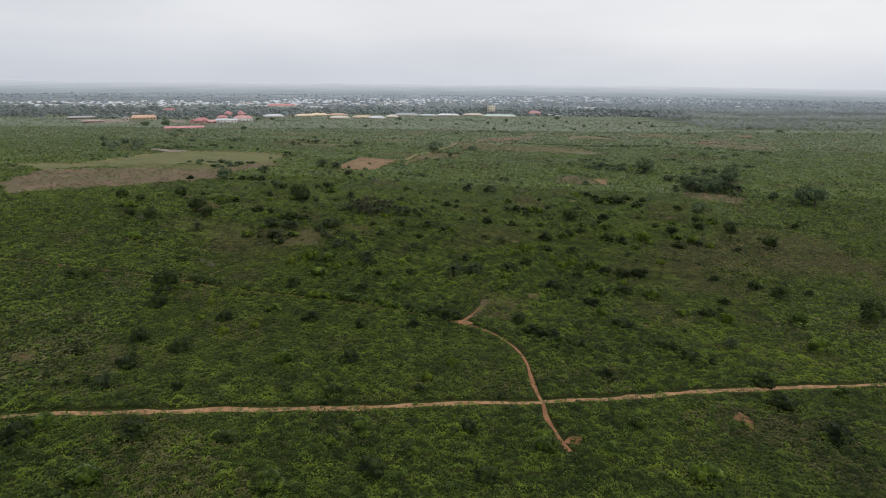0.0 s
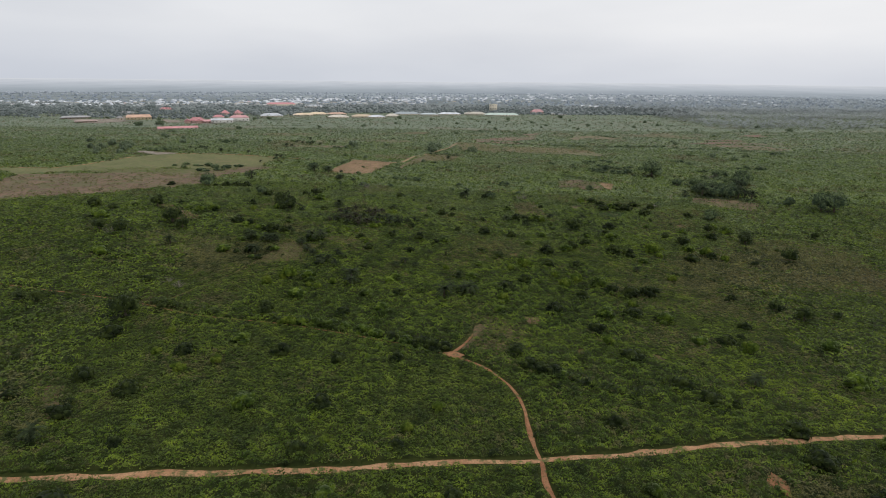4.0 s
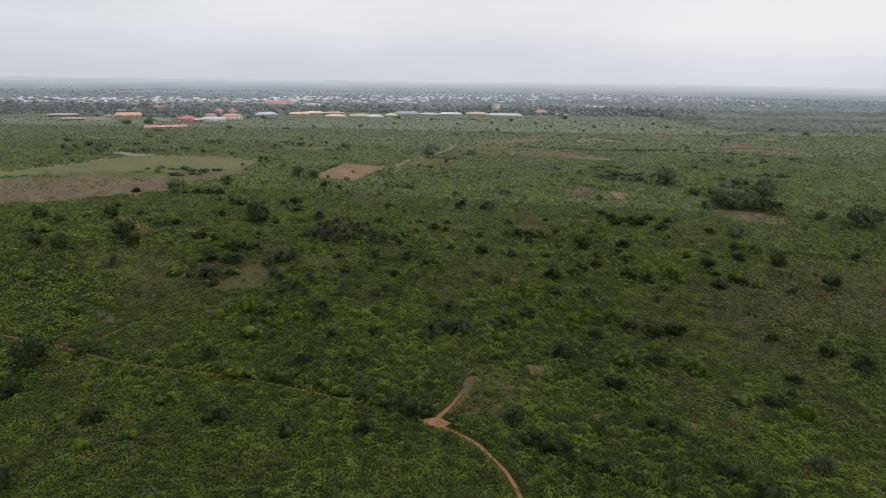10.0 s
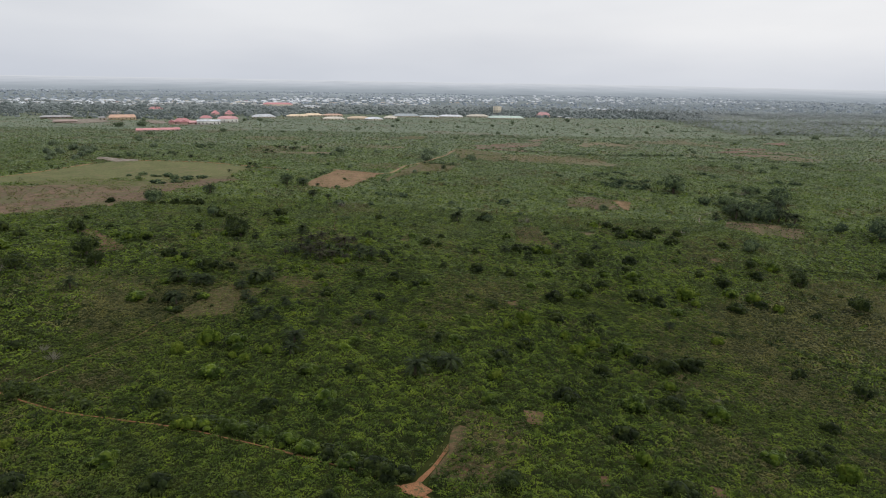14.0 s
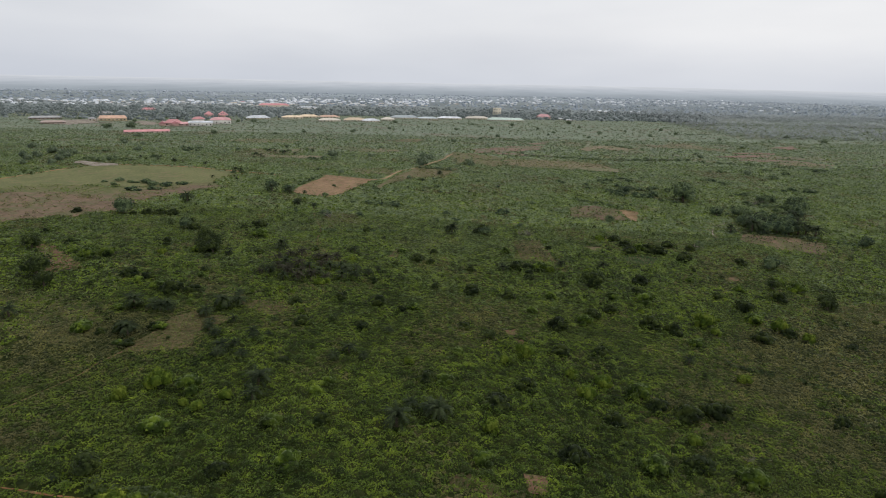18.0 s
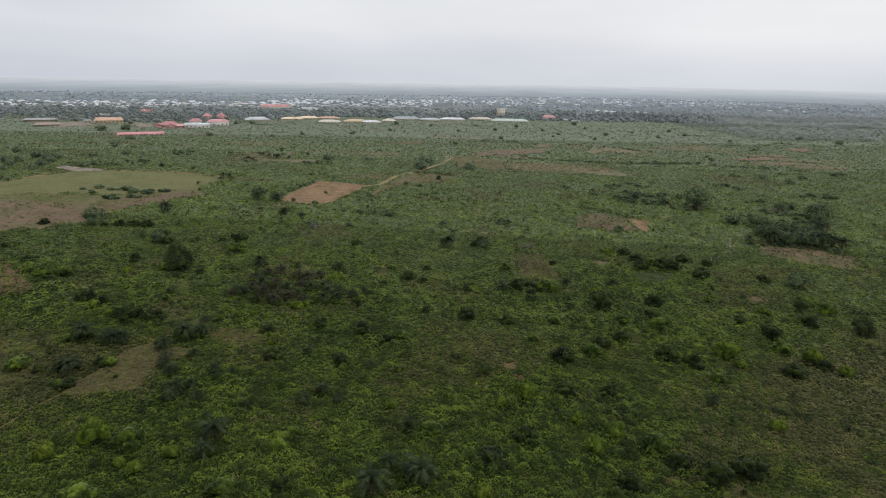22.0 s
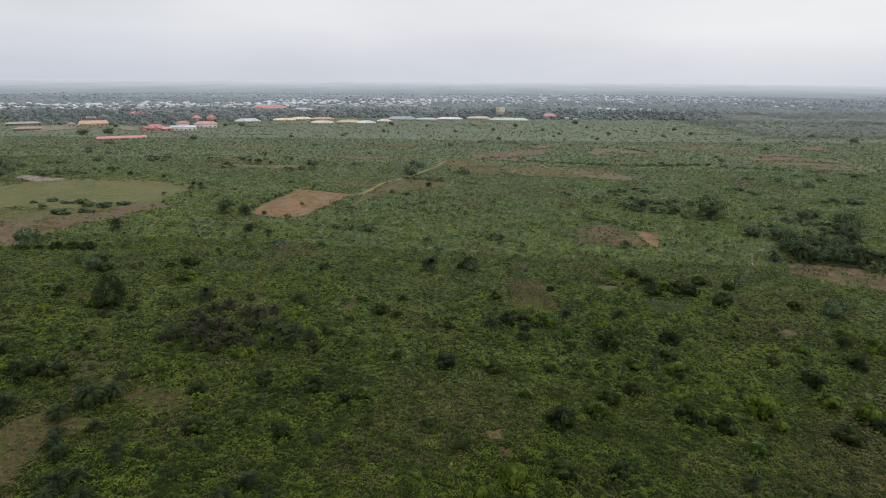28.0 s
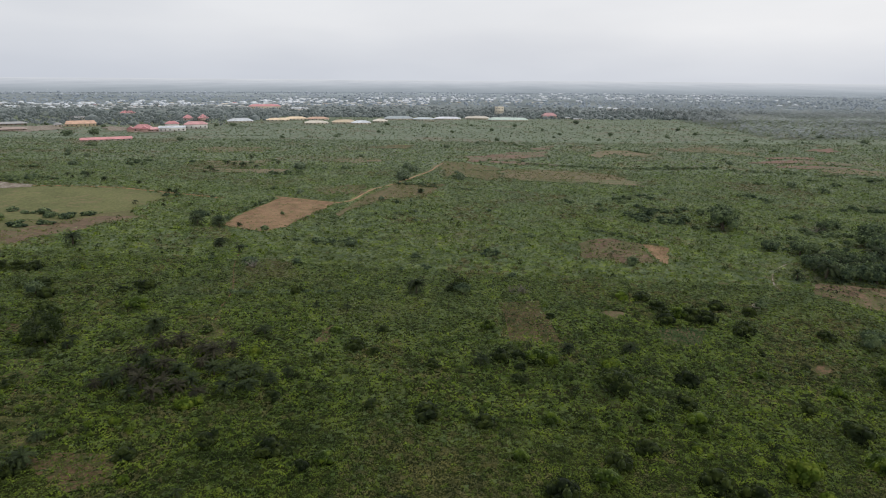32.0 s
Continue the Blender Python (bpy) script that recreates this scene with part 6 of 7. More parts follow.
bush(-56.1, 80.3, 5.0)
bush(-27.8, 80.6, 4.6)
bush(5.1, 84.0, 3.8)
bush(40.8, 86.2, 5.0)
bush(27.0, 93.1, 3.4)
bush(69.8, 99.5, 5.5)
bush(45.2, 240.5, 4.7)
bush(63.1, 241.9, 5.5)
bush(68.4, 238.9, 4.9)
bush(35.9, 221.9, 4.8)
bush(45.4, 223.1, 4.2)
bush(13.0, 231.2, 3.4)
bush(-0.7, 240.2, 3.6)
bush(-9.7, 240.8, 4.6)
bush(95.8, 258.5, 5.5)
bush(-12.0, 225.9, 3.4)
bush(-26.5, 225.4, 4.3)
bush(91.2, 238.0, 5.3)
bush(20.4, 319.6, 5.5)
bare_bush(-38.8, 93.3, 2.8)
bare_bush(-74.7, 181.5, 4.5)
bare_bush(63.5, 183.3, 3.4)
bare_bush(-79.1, 184.9, 3.7)
bare_bush(-117.5, 225.1, 5.6)
bare_bush(38.1, 317.3, 6.3)
bare_bush(35, 318.2, 4.2)
bare_bush(-40.5, 325.4, 5.9)
bare_bush(-44.2, 328.6, 4.3)
bare_bush(163.8, 399.7, 9)


# ---- hedges along the plots ----
def hedge(points, wide, tall, seed, label="low dark green hedge between plots", material=None):
    c = curve_points(points, wide * 0.35)
    rng = np.random.RandomState(seed)
    q = c + rng.normal(0, wide * 0.22, c.shape)
    keep = value_noise(np.arange(len(q)), np.zeros(len(q)), 5.0, seed) > 0.38
    q = q[keep]
    places = np.c_[q, height(q[:, 0], q[:, 1])]
    n = len(q)
    v, f = leaf_soup(places, rng.uniform(0.4, 0.8, n) * wide, rng.uniform(0.5, 1.2, n) * tall, 26, 0.2 * wide ** 0.5 + 0.12, seed)
    tagged(new("hedge", raw_mesh("hedge", v, f, material or (M_TREE if q[:, 1].mean() < 290 else M_PLAIN_TREE))), label, "hedge")


hedge([(88.3, 565.3), (136.8, 564.9), (183.3, 570.3), (209.2, 561.2), (246.4, 549.5), (275.2, 534)], 2.6, 2.0, 31, "thin dark hedgerow across the plain")
hedge([(126.1, 661.9), (146.6, 671.3), (166.9, 644.4)], 2.2, 1.6, 32, "thin dark hedge above the fallow plot")
hedge([(48.3, 591.2), (66.9, 577.5), (118.7, 567.4)], 1.8, 1.2, 34, "low dark hedge along the fallow strip")
hedge([(-16.2, 483.1), (-3.8, 482.1), (11.4, 487.2)], 2.0, 1.3, 35, "low dark seam behind the tilled plot")
hedge([(61, 387), (70, 392), (82, 383), (88, 374)], 1.8, 1.3, 33)
hedge([(125, 338), (140, 338), (158, 331), (172, 322)], 2.0, 1.5, 36)
hedge([(105, 268), (125, 276), (150, 274), (175, 262)], 1.4, 0.9, 37)
hedge([(-16, 483), (0, 478), (16, 474), (30, 470)], 1.8, 1.4, 38)
hedge([(-72, 378), (-71, 404), (-66, 436)], 1.6, 1.2, 39)
hedge([(72, 224), (90, 216), (105, 204), (118, 192)], 1.6, 1.0, 41)
hedge([(-39.5, 304.5), (-30, 305.8), (-20, 307.6), (-12, 308.6)], 1.5, 1.0, 45)
hedge([(20, 144), (26, 141), (34, 136.5), (42, 133)], 2.0, 1.7, 42)


hedge([(-46, 164), (-38, 163.2), (-24, 160.3), (-14, 157.8), (-6, 155.2), (1, 152.4)], 2.4, 1.7, 43, "dark green bushes lining the footpath")
hedge([(-84, 173), (-76, 171), (-66, 168.5), (-58, 166)], 2.2, 1.6, 44, "dark green bushes lining the footpath")


# ---- scattered far trees and woods ----
def far_stand(name, y0, y1, step, chance, wide, seed, label, material, clumping=0.5, leaves=16, side=0.85, leaf=0.17, x0=-9999, x1=9999, flat=0.0):
    q = spread(y0, y1, step, seed, side)
    rng = np.random.RandomState(seed + 9)
    dense = value_noise(q[:, 0], q[:, 1] * 0.5, 60.0, seed) * 0.6 + value_noise(q[:, 0], q[:, 1], 19.0, seed + 1) * 0.4
    keep = (rng.uniform(0, 1, len(q)) < chance * smooth((dense - clumping + 0.25) / 0.4)) & (clearing(q[:, 0], q[:, 1]) < 0.5)
    for ring in CLEARED:
        keep &= ~inside(q, ring)
    q = q[keep & (q[:, 0] > x0) & (q[:, 0] < x1)]
    w = wide * rng.lognormal(0, 0.4, len(q))
    places = np.c_[q, height(q[:, 0], q[:, 1])]
    v, f = leaf_soup(places, w * 0.53, w * rng.uniform(0.7, 1.1, len(q)), leaves, wide * leaf, seed + 2, 0.0, flat)
    return tagged(new(name, raw_mesh(name, v, f, material)), label, "trees", kind="stuff")


CLEARED = [np.array(r, float) for r in ([(-540, 770), (-280, 800), (-280, 880), (-540, 850)], [(-320, 680), (-280, 700), (-290, 690), (-330, 670)])]
# far woods: haze painted into the leaves as blue-grey, palest farthest out
M_WOOD = leaf_material("hazed_woodland_leaves", (0.1701, 0.208, 0.2539), (0.2018, 0.2419, 0.2924), (0.2346, 0.2782, 0.3362), dry_from=0.9, sheen=0.4, vary=0.3, thin=0.0)
M_VALLEY = leaf_material("hazed_valley_leaves", (0.128, 0.148, 0.152), (0.15, 0.172, 0.176), (0.175, 0.198, 0.202), dry_from=0.9, sheen=0.4, vary=0.15, thin=0.0)
M_FAR_WOOD = leaf_material("hazed_far_wood_leaves", (0.247, 0.2835, 0.3371), (0.2675, 0.3045, 0.3595), (0.2881, 0.3255, 0.382), dry_from=0.9, sheen=0.5, vary=0.1, thin=0.0)
M_BELT = leaf_material("hazed_belt_leaves", (0.0702, 0.0883, 0.0909), (0.1042, 0.1269, 0.1303), (0.1473, 0.1722, 0.1746), dry_from=0.9, sheen=0.3, vary=0.45, thin=0.0)
far_stand("scattered_bushes", 110, 420, 6.0, 0.13, 2.3, 501, "small dark bushes dotted over the grass", M_DARK, 0.35, 70, 0.74, 0.11)
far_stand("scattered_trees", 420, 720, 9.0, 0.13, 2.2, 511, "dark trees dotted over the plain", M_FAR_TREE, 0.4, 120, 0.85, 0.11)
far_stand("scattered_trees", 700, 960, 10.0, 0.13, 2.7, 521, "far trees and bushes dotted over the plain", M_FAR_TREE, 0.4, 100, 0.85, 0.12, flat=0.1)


def crowns(q, wide, tall, seed):
    """Uneven closed crowns, one at each place: two wavy rings and a top."""
    rng = np.random.RandomState(seed)
    n, k = len(q), 5
    a = np.linspace(0, 2 * np.pi, k, endpoint=False)[None] + rng.uniform(0, 6.28, (n, 1))
    z = height(q[:, 0], q[:, 1])
    rings = []
    for reach, rise, wob in ((0.5, -0.05, 0.35), (0.42, 0.62, 0.45)):
        r = wide[:, None] * reach * rng.uniform(1 - wob, 1 + wob, (n, k))
        rings.append(np.stack([q[:, None, 0] + r * np.cos(a), q[:, None, 1] + r * np.sin(a), z[:, None] + tall[:, None] * rise * rng.uniform(0.85, 1.15, (n, k))], -1))
    top = np.stack([q[:, 0], q[:, 1], z + tall], -1)[:, None]
    v = np.concatenate(rings + [top], 1)
    i = np.arange(k)
    j = (i + 1) % k
    f = []
    f += [np.stack([i, j, k + j], -1), np.stack([i, k + j, k + i], -1)]
    f.append(np.stack([k + i, k + j, np.full(k, 2 * k)], -1))
    f = np.concatenate(f)
    return v.reshape(-1, 3), (f[None] + (np.arange(n) * (2 * k + 1))[:, None, None]).reshape(-1, 3)


def far_wood(y0, y1, step, chance, wide, seed, label, clumping, x0=-9999, x1=9999, material=None):
    q = spread(y0, y1, step, seed, 0.86)
    rng = np.random.RandomState(seed + 9)
    dense = value_noise(q[:, 0] * 0.6, q[:, 1] * 0.5, 60.0, seed) * 0.6 + value_noise(q[:, 0], q[:, 1], 19.0, seed + 1) * 0.4
    edge = smooth(np.minimum(q[:, 1] - y0, y1 - q[:, 1]) / (0.12 * (y1 - y0)) + 0.15) * smooth((q[:, 0] - x0) / 120 + 0.05)
    keep = (rng.uniform(0, 1, len(q)) < edge * chance * smooth((dense - clumping + 0.25) / 0.4)) & (clearing(q[:, 0], q[:, 1]) < 0.5) & (q[:, 0] > x0) & (q[:, 0] < x1)
    for ring in CLEARED:
        keep &= ~inside(q, ring)
    q = q[keep]
    w = wide * rng.lognormal(0, 0.28, len(q))
    v, f = crowns(q, w, w * rng.uniform(0.35, 0.7, len(q)) * (1.0 if y0 < 1300 else 0.85), seed + 2)
    tagged(new("woodland", raw_mesh("woodland", v, f, material or M_WOOD, True)), label, "trees", kind="stuff")


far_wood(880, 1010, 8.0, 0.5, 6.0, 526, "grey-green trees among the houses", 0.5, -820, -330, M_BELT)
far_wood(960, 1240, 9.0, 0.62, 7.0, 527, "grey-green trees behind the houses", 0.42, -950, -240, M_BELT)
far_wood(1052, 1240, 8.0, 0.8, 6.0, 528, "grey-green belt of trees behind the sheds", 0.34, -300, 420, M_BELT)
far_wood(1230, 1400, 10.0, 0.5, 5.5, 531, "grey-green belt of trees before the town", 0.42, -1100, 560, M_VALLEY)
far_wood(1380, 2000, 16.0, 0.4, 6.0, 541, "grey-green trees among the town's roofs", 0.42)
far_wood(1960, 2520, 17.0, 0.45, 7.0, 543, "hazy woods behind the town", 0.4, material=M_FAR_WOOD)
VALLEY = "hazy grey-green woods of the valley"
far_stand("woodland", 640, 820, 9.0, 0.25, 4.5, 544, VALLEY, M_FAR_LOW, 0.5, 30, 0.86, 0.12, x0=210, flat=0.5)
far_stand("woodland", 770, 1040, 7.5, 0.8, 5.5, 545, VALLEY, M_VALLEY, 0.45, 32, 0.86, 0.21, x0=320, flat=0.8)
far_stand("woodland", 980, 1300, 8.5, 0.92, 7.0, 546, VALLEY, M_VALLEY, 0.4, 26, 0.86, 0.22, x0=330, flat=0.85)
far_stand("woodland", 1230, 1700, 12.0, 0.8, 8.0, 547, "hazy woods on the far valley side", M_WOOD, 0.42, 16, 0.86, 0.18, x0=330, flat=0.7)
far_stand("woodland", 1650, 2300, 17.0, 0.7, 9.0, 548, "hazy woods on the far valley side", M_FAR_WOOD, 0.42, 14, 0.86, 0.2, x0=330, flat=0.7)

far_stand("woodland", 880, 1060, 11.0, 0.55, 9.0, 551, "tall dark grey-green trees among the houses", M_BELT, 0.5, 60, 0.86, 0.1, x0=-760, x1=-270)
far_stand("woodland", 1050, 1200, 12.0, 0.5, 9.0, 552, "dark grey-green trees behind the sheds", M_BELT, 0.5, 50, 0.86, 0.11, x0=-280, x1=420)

# dark seams between the far plots
seam_rng = random.Random(21)
for k in range(14):
    x, y = seam_rng.uniform(-350, 420), seam_rng.uniform(460, 900)
    run, slant = seam_rng.uniform(20, 70), seam_rng.uniform(-0.35, 0.25)
    hedge([(x, y), (x + run / 2, y + slant * run / 2 + seam_rng.uniform(-3, 3)), (x + run, y + slant * run)], 1.6, 0.7, 60 + k, "low dark seam of weeds between far plots", M_FAR_TREE)


# ---- buildings ----
def box_mesh(name, x0, x1, y0, y1, z0, z1, material):
    v = [(x, y, z) for z in (z0, z1) for y in (y0, y1) for x in (x0, x1)]
    return raw_mesh(name, v, [(0, 2, 3, 1), (4, 5, 7, 6), (0, 1, 5, 4), (1, 3, 7, 5), (3, 2, 6, 7), (2, 0, 4, 6)], material)


def roof_mesh(long, deep, base, rise, hip, material, over=0.6, thick=0.22):
    """A pitched roof with eaves; hip: how far the ridge stops short of each end."""
    a, b = long / 2 + over, deep / 2 + over
    r = max(0.05, long / 2 + over - hip)
    v = [(-a, -b, base - thick), (a, -b, base - thick), (a, b, base - thick), (-a, b, base - thick), (-a, -b, base), (a, -b, base), (a, b, base), (-a, b, base), (-r, 0, base + rise), (r, 0, base + rise)]
    me = bpy.data.meshes.new("roof")
    me.from_pydata(v, [], [(0, 1, 5, 4), (1, 2, 6, 5), (2, 3, 7, 6), (3, 0, 4, 7), (0, 3, 2, 1), (4, 5, 9, 8), (6, 7, 8, 9), (5, 6, 9), (7, 4, 8)])
    me.materials.append(material)
    return me


def roof_metal(name, color, vary=0.2):
    """Painted corrugated sheets: faded and streaked."""
    m, n, l, b = node_material(name)
    lo, hi = tuple(c * (1 - vary) for c in color), tuple(min(1, c * (1 + vary)) for c in color)
    fade = ramp_node(n, l, noise_node(n, l, 0.25, 4, 0.6), [(0.3, lo), (0.7, hi)])
    info = n.new("ShaderNodeObjectInfo")
    one = ramp_node(n, l, info.outputs["Random"], [(0.0, (0.8, 0.8, 0.8)), (1.0, (1.15, 1.15, 1.15))])
    fade = mix_node(n, l, 1.0, fade, one, "MULTIPLY")
    l.new(mix_node(n, l, map_node(n, l, noise_node(n, l, 1.2, 4, 0.7, (1, 1, 0.2)), 0.6, 0.75), fade, tuple(c * 0.6 for c in color)), b.inputs["Base Color"])
    b.inputs["Roughness"].default_value = 0.45
    wave = n.new("ShaderNodeTexWave")
    wave.inputs["Scale"].default_value = 1.3
    bump_node(n, l, wave.outputs["Fac"], b, 0.3, 0.03)
    return m


# roof colours greyed to hold the haze of the distance
ROOFS = {"red": roof_metal("red_roof", (0.44, 0.195, 0.205)), "orange": roof_metal("orange_roof", (0.52, 0.33, 0.24)), "tan": roof_metal("tan_roof", (0.54, 0.43, 0.30)), "cream": roof_metal("cream_roof", (0.55, 0.51, 0.44)), "white": roof_metal("zinc_roof", (0.49, 0.52, 0.565), 0.3), "blue": roof_metal("grey_blue_roof", (0.33, 0.38, 0.41)), "green": roof_metal("grey_green_roof", (0.34, 0.42, 0.38)), "grey": roof_metal("dull_grey_roof", (0.26, 0.26, 0.265)), "pink": roof_metal("pink_roof", (0.52, 0.28, 0.29)), "brown": roof_metal("rusted_roof", (0.29, 0.22, 0.19))}
WALLS = {"white": plain_material("white_render", (0.70, 0.68, 0.64), 0.85, 0, 0.12), "yellow": plain_material("yellow_render", (0.55, 0.46, 0.30), 0.85, 0, 0.12), "pink": plain_material("pink_render", (0.50, 0.34, 0.29), 0.85, 0, 0.12), "brown": plain_material("mud_block", (0.33, 0.26, 0.21), 0.9, 0, 0.2), "cream": plain_material("cream_render", (0.66, 0.60, 0.49), 0.85, 0, 0.12)}
M_GLASS = plain_material("dark_window_glass", (0.035, 0.04, 0.045), 0.15)
M_FRAME = plain_material("window_frame_paint", (0.5, 0.5, 0.48), 0.6)
M_DOOR = plain_material("brown_door", (0.13, 0.08, 0.05), 0.6)
PANE = box_mesh("pane", -0.6, 0.6, -0.03, 0.02, 0, 1.2, M_GLASS)
FRAME = box_mesh("window", -0.7, 0.7, 0.0, 0.08, -0.1, 1.3, M_FRAME)
DOOR = box_mesh("door", -0.6, 0.6, -0.05, 0.1, 0, 2.1, M_DOOR)
WORDS = {"tan": "tan", "cream": "cream", "white": "pale zinc", "blue": "grey-blue", "green": "grey-green", "grey": "dull grey"}


def building(name, x, y, turn, long, deep, wall_h, rise, roof, wall, label, hip=None, storeys=1, group="", flat=False):
    root = new(name)
    wall_h, rise = wall_h * 1.3, rise * 1.25
    root.matrix_world = pose(x, y, float(height(x, y)) - 0.1, 0, 0, turn)
    part("wall", box_mesh("wall", -long / 2, long / 2, -deep / 2, deep / 2, -0.8, wall_h, WALLS[wall]), root)
    if flat:
        part("roof", box_mesh("roof", -long / 2 - 0.3, long / 2 + 0.3, -deep / 2 - 0.3, deep / 2 + 0.3, wall_h, wall_h + 0.5, ROOFS[roof]), root)
    else:
        part("roof", roof_mesh(long, deep, wall_h + 0.1, rise, deep / 2 if hip is None else hip, ROOFS[roof]), root)
    count = max(2, int(long / 4.2))
    for s in range(storeys):
        for k in range(count):
            at = -long / 2 + long * (k + 0.5) / count
            if s == 0 and k == count // 2:
                d = part("door", DOOR, root)
                d.location = (at, -deep / 2 - 0.08, 0)
                d.scale = (1, 1, min(1.0, wall_h / 2.6))
                continue
            w = part("window", FRAME, root)
            w.location = (at, -deep / 2 - 0.08, wall_h / storeys * (s + 0.35))
            w.scale = (1, 1, min(1.0, wall_h / storeys / 3.2))
            part("pane", PANE, w)
    return tagged(root, label, "building", group)


building("school_block", -301, 699, 33, 41, 7, 1.3, 1.4, "red", "cream", "long low block with a bright red metal roof", 0.4)
building("hall", -291, 806, 22, 26, 9, 3.2, 1.4, "white", "white", "long white-walled hall with a zinc roof", 0.4)
building("hall", -281, 842, 22, 24, 10, 4.0, 2.4, "pink", "white", "white-walled hall under a pinkish red roof")
building("hall", -312, 850, 22, 14, 9, 4.0, 2.2, "red", "white", "short white-walled hall under a red roof")
building("chapel", -344, 963, 24, 12, 12, 3.4, 3.4, "red", "pink", "small chapel with a steep red pyramid roof", 6.0)
building("chapel", -325, 966, 22, 13, 13, 3.4, 3.6, "red", "pink", "square chapel with a tall red pyramid roof", 6.6)
building("villa", -324, 808, 26, 19, 11, 2.6, 3.0, "red", "pink", "large pinkish villa with a red hipped roof")
building("villa_wing", -319, 801, 116, 9, 8, 2.4, 2.4, "red", "pink", "front wing of the villa with red roof", 0.5)
building("villa_wing", -333, 800, 112, 8, 7, 2.2, 2.2, "red", "pink", "gabled side wing of the villa with red roof", 0.5)
building("villa_porch", -310, 806, 24, 9, 6, 1.8, 1.6, "pink", "pink", "low porch of the villa under a pinkish red roof", 0.8)
building("yellow_house", -428, 866, 31, 31, 11, 2.6, 2.7, "orange", "yellow", "long yellow house with an orange metal roof", 2)
building("old_block", -519, 872, 36, 36, 10, 1.7, 1.6, "grey", "brown", "long old block with a dull grey roof")
building("mud_house", -462, 800, 35, 25, 9, 1.5, 1.4, "brown", "brown", "long brown mud-block house with a rusted roof")
building("small_house", -449, 856, 33, 8, 6, 2.2, 1.6, "grey", "cream", "small house with a faded grey roof")
building("red_roof_house", -483, 1070, 28, 20, 10, 3.4, 2.6, "red", "cream", "house with a red hipped roof behind trees")
building("grey_house", -499, 973, 31, 19, 8, 2.4, 1.8, "grey", "cream", "low house with a dull grey roof")
building("far_hall", -354, 1313, 17, 58, 14, 3.6, 2.6, "red", "cream", "very long far hall with a red roof")
building("far_hall", -269, 1234, 14, 36, 12, 3.2, 2.2, "white", "white", "long far hall with a pale zinc roof")
SHEDS = [(-269, 948, 19, 31, 3.4, "white"), (-228, 974, 16, 29, 2.4, "tan"), (-211, 1000, 15, 29, 2.6, "tan"), (-181, 1002, 13, 29, 2.2, "orange"), (-164, 923, 13, 28, 2.5, "cream"), (-132, 937, 10, 30, 2.9, "tan"), (-109, 928, 9, 23, 2.6, "white"), (-90, 964, 7, 18, 2.7, "cream"), (-71, 1015, 6, 40, 3.4, "blue"), (-36, 1009, 3, 28, 2.2, "blue"), (-4, 1028, 1, 36, 2.4, "white"), (38, 1050, -1, 34, 2.8, "cream"), (80, 1018, -4, 54, 3.0, "green")]
for x, y, turn_by, long, rise, tint in SHEDS:
    building("shed", x, y, turn_by + 4, long, 14, 1.6, rise * 0.75, tint, "cream", "long low farm shed with a " + WORDS.get(tint, tint) + " hipped roof", group="row of farm sheds")
building("tower_block", 74, 1144, -3, 14, 10, 10.5, 0, "cream", "cream", "three-storey pale cream block with a flat roof", storeys=3, flat=True)
building("pink_house", 146, 1093, -8, 22, 12, 3.0, 3.0, "pink", "pink", "wide pink house with a pink hipped roof")
building("small_shed", 169, 1067, -9, 6, 5, 2.0, 0.8, "white", "white", "tiny white hut with a zinc roof")
building("small_shed", 182, 1055, -10, 12, 5, 1.4, 0.6, "white", "white", "low white shed with a zinc roof")
for x, y, long in ((282, 1378, 8), (294, 1357, 10), (304, 1335, 14), (352, 1340, 10), (362, 1319, 9)):
    building("far_house", x, y, -14, long, 8, 2.2, 1.6, "white", "white", "far small house with a white zinc roof", group="far houses on the ridge")

# the town: small houses under zinc roofs, some red or rusted
town_rng = random.Random(5)
TOWN_WALL = {w: box_mesh("wall", -6, 6, -4.5, 4.5, -1, 3.4, WALLS[w]) for w in ("cream", "white", "brown")}
TOWN_ROOF = {r: roof_mesh(12, 9, 3.5, 3.0, 3.0, ROOFS[r]) for r in ("white", "cream", "brown", "red", "grey")}


def town_house(x, y):
    root = new("town_house")
    k = town_rng.uniform(0.34, 0.62)
    root.matrix_world = Matrix.LocRotScale((x, y, float(height(x, y)) + 0.25), Euler((0, 0, town_rng.uniform(-0.5, 0.5))), (k * town_rng.uniform(1.0, 2.4), k, k * 0.55))
    tint = town_rng.choices(["white", "cream", "brown", "red", "grey"], [80, 5, 5, 3, 7])[0]
    part("wall", TOWN_WALL[town_rng.choice(["cream", "white", "white"])], root)
    part("roof", TOWN_ROOF[tint], root)
    word = {"white": "pale zinc", "cream": "cream", "brown": "rusted", "red": "red", "grey": "dull grey"}[tint]
    tagged(root, "small far town house with a " + word + " roof", "house", "town houses")


for count, x0, x1, y0, y1 in ((75, -980, -560, 1240, 1420), (110, -800, -330, 1370, 1520), (85, -500, -60, 1450, 1620), (25, -160, 240, 1600, 1800)):
    for k in range(count):
        town_house(town_rng.uniform(x0, x1), town_rng.uniform(y0, y1))


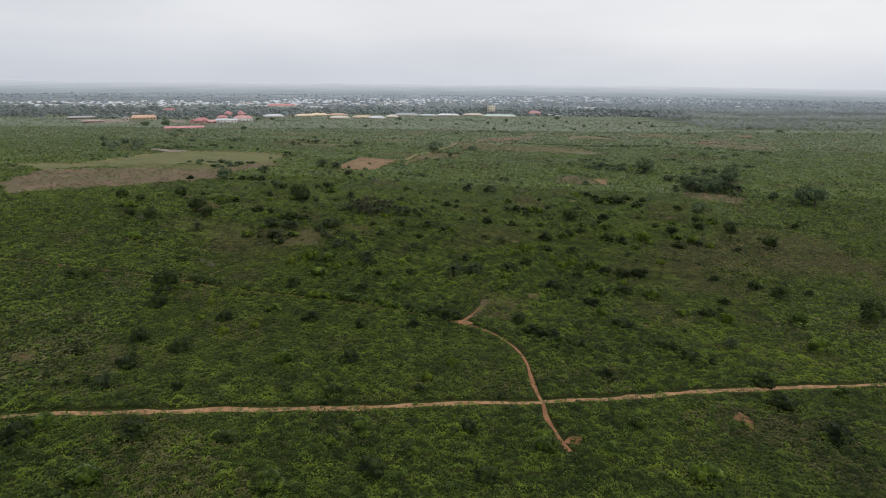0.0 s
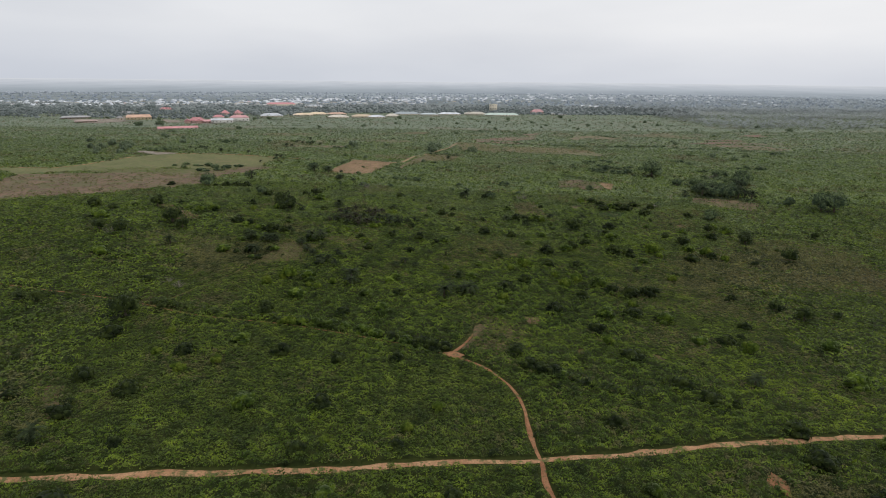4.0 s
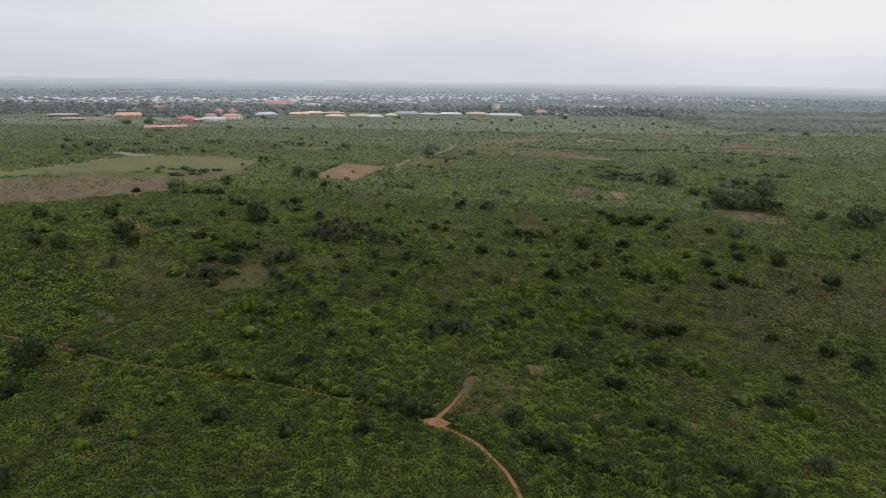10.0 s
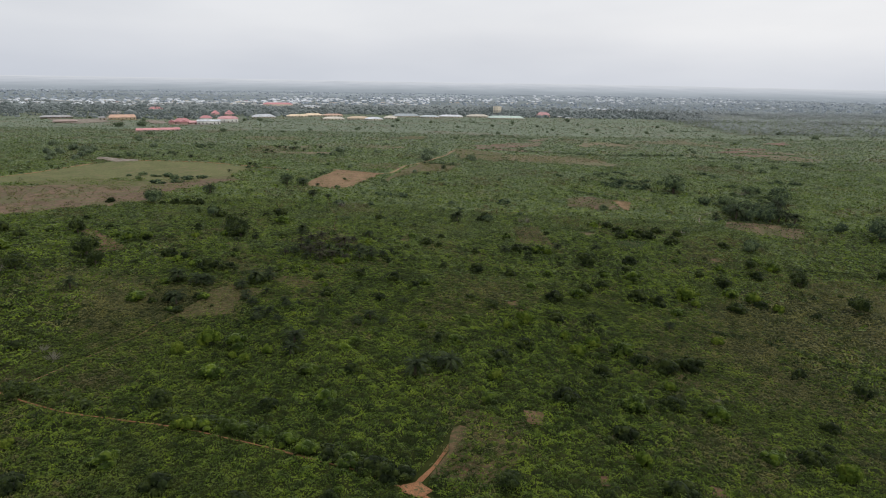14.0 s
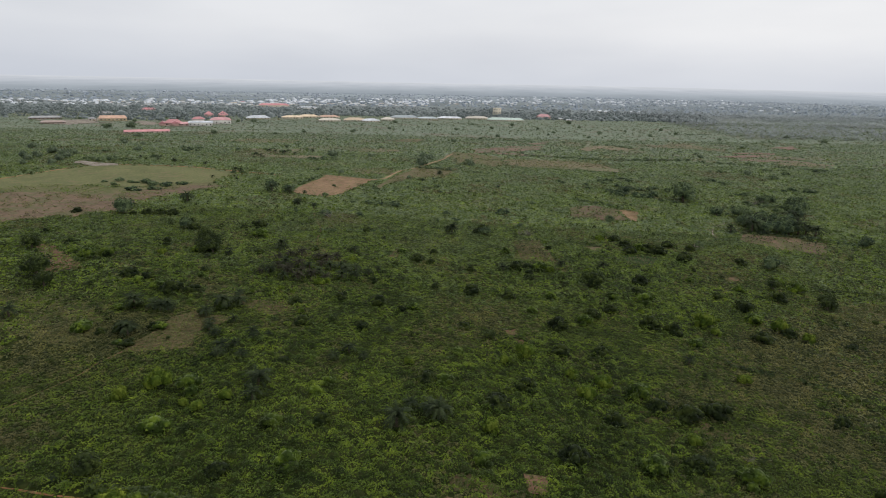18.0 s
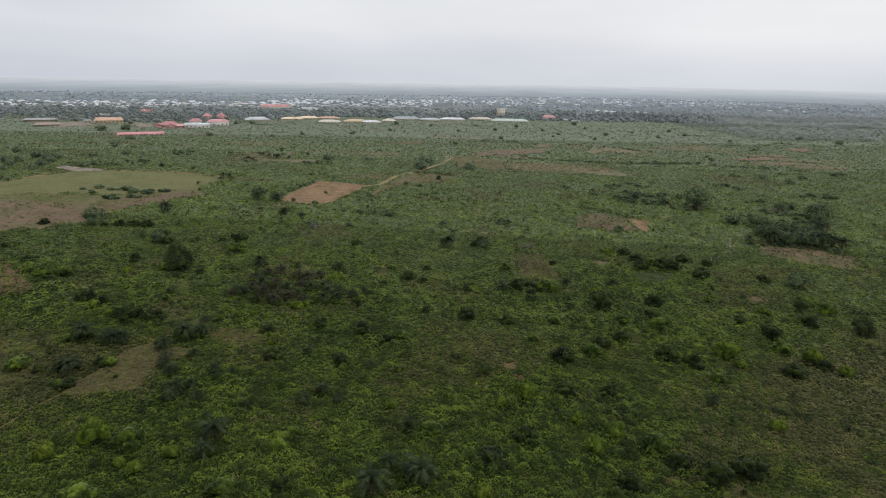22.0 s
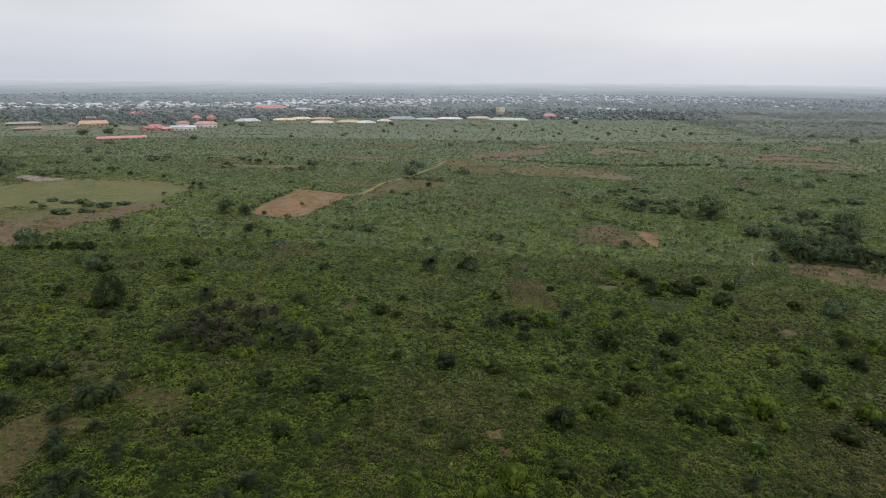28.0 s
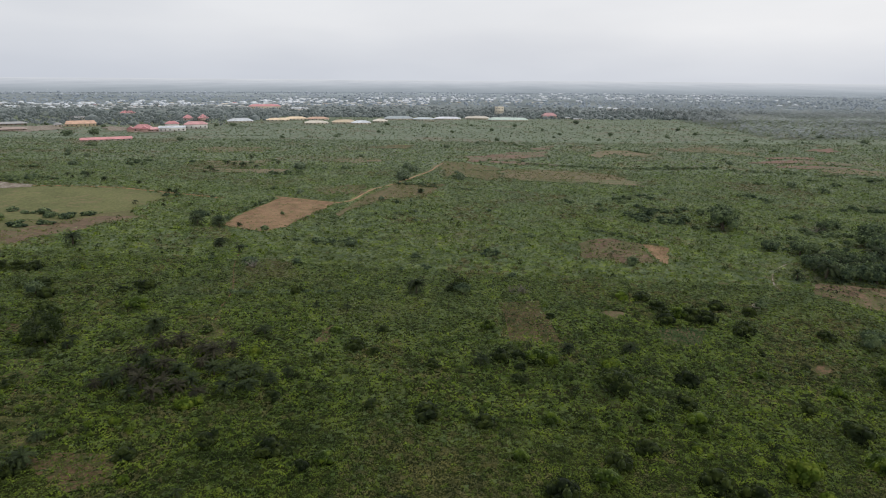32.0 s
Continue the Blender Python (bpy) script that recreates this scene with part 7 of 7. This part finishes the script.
def far_roofs(spans, seed):
    """The farthest roofs, too many to tell apart."""
    rng = np.random.RandomState(seed)
    vs, fs, n = [], [], 0
    for count, x0, x1, y0, y1 in spans:
        for k in range(count):
            x, y = rng.uniform(x0, x1), rng.uniform(y0, y1)
            a, d, h = rng.uniform(2.5, 6), rng.uniform(2, 3), rng.uniform(1.4, 2.2)
            z = float(height(x, y))
            p = [(-a, -d, 0), (a, -d, 0), (a, d, 0), (-a, d, 0), (-a, -d, h), (a, -d, h), (a, d, h), (-a, d, h), (-a * 0.6, 0, h + 1.5), (a * 0.6, 0, h + 1.5)]
            vs += [(x + q[0], y + q[1], z + q[2]) for q in p]
            fs += [(n + i, n + j, n + m) for i, j, m in ((0, 1, 5), (0, 5, 4), (1, 2, 6), (1, 6, 5), (3, 0, 4), (3, 4, 7), (4, 5, 9), (4, 9, 8), (6, 7, 8), (6, 8, 9), (5, 6, 9), (7, 4, 8))]
            n += 10
    return tagged(new("far_roofs", raw_mesh("far_roofs", vs, fs, ROOFS["white"])), "far pale roofs of the town on the plain", "houses", kind="stuff")


far_roofs([(30, -980, -560, 1420, 1480), (40, -800, -330, 1510, 1640), (60, -500, -60, 1600, 1760), (30, -160, 240, 1780, 1950), (45, -500, 100, 1750, 2000), (55, -100, 500, 1900, 2250), (60, 450, 900, 2000, 2350), (40, -1100, -700, 1250, 1450), (60, 250, 1150, 2300, 2900), (25, 300, 900, 1500, 2000)], 91)

# vegetable rows
crop = np.random.RandomState(8)
rows_q = np.array([(69.5 + i * 0.9 + 0.12 * j, 292 + j * 1.0) for i in range(14) for j in range(9)]) + crop.normal(0, 0.12, (126, 2))
v, f = leaf_soup(np.c_[rows_q, height(rows_q[:, 0], rows_q[:, 1])], crop.uniform(0.38, 0.55, 126), crop.uniform(0.4, 0.6, 126), 26, 0.2, 9)
M_CROP = leaf_material("vegetable_leaves", (0.035, 0.068, 0.030), (0.058, 0.098, 0.044), (0.088, 0.130, 0.062), dry_from=0.9)
tagged(new("vegetable_rows", raw_mesh("vegetable_rows", v, f, M_CROP)), "rows of pale blue-green leafy vegetables", "crop", kind="stuff")
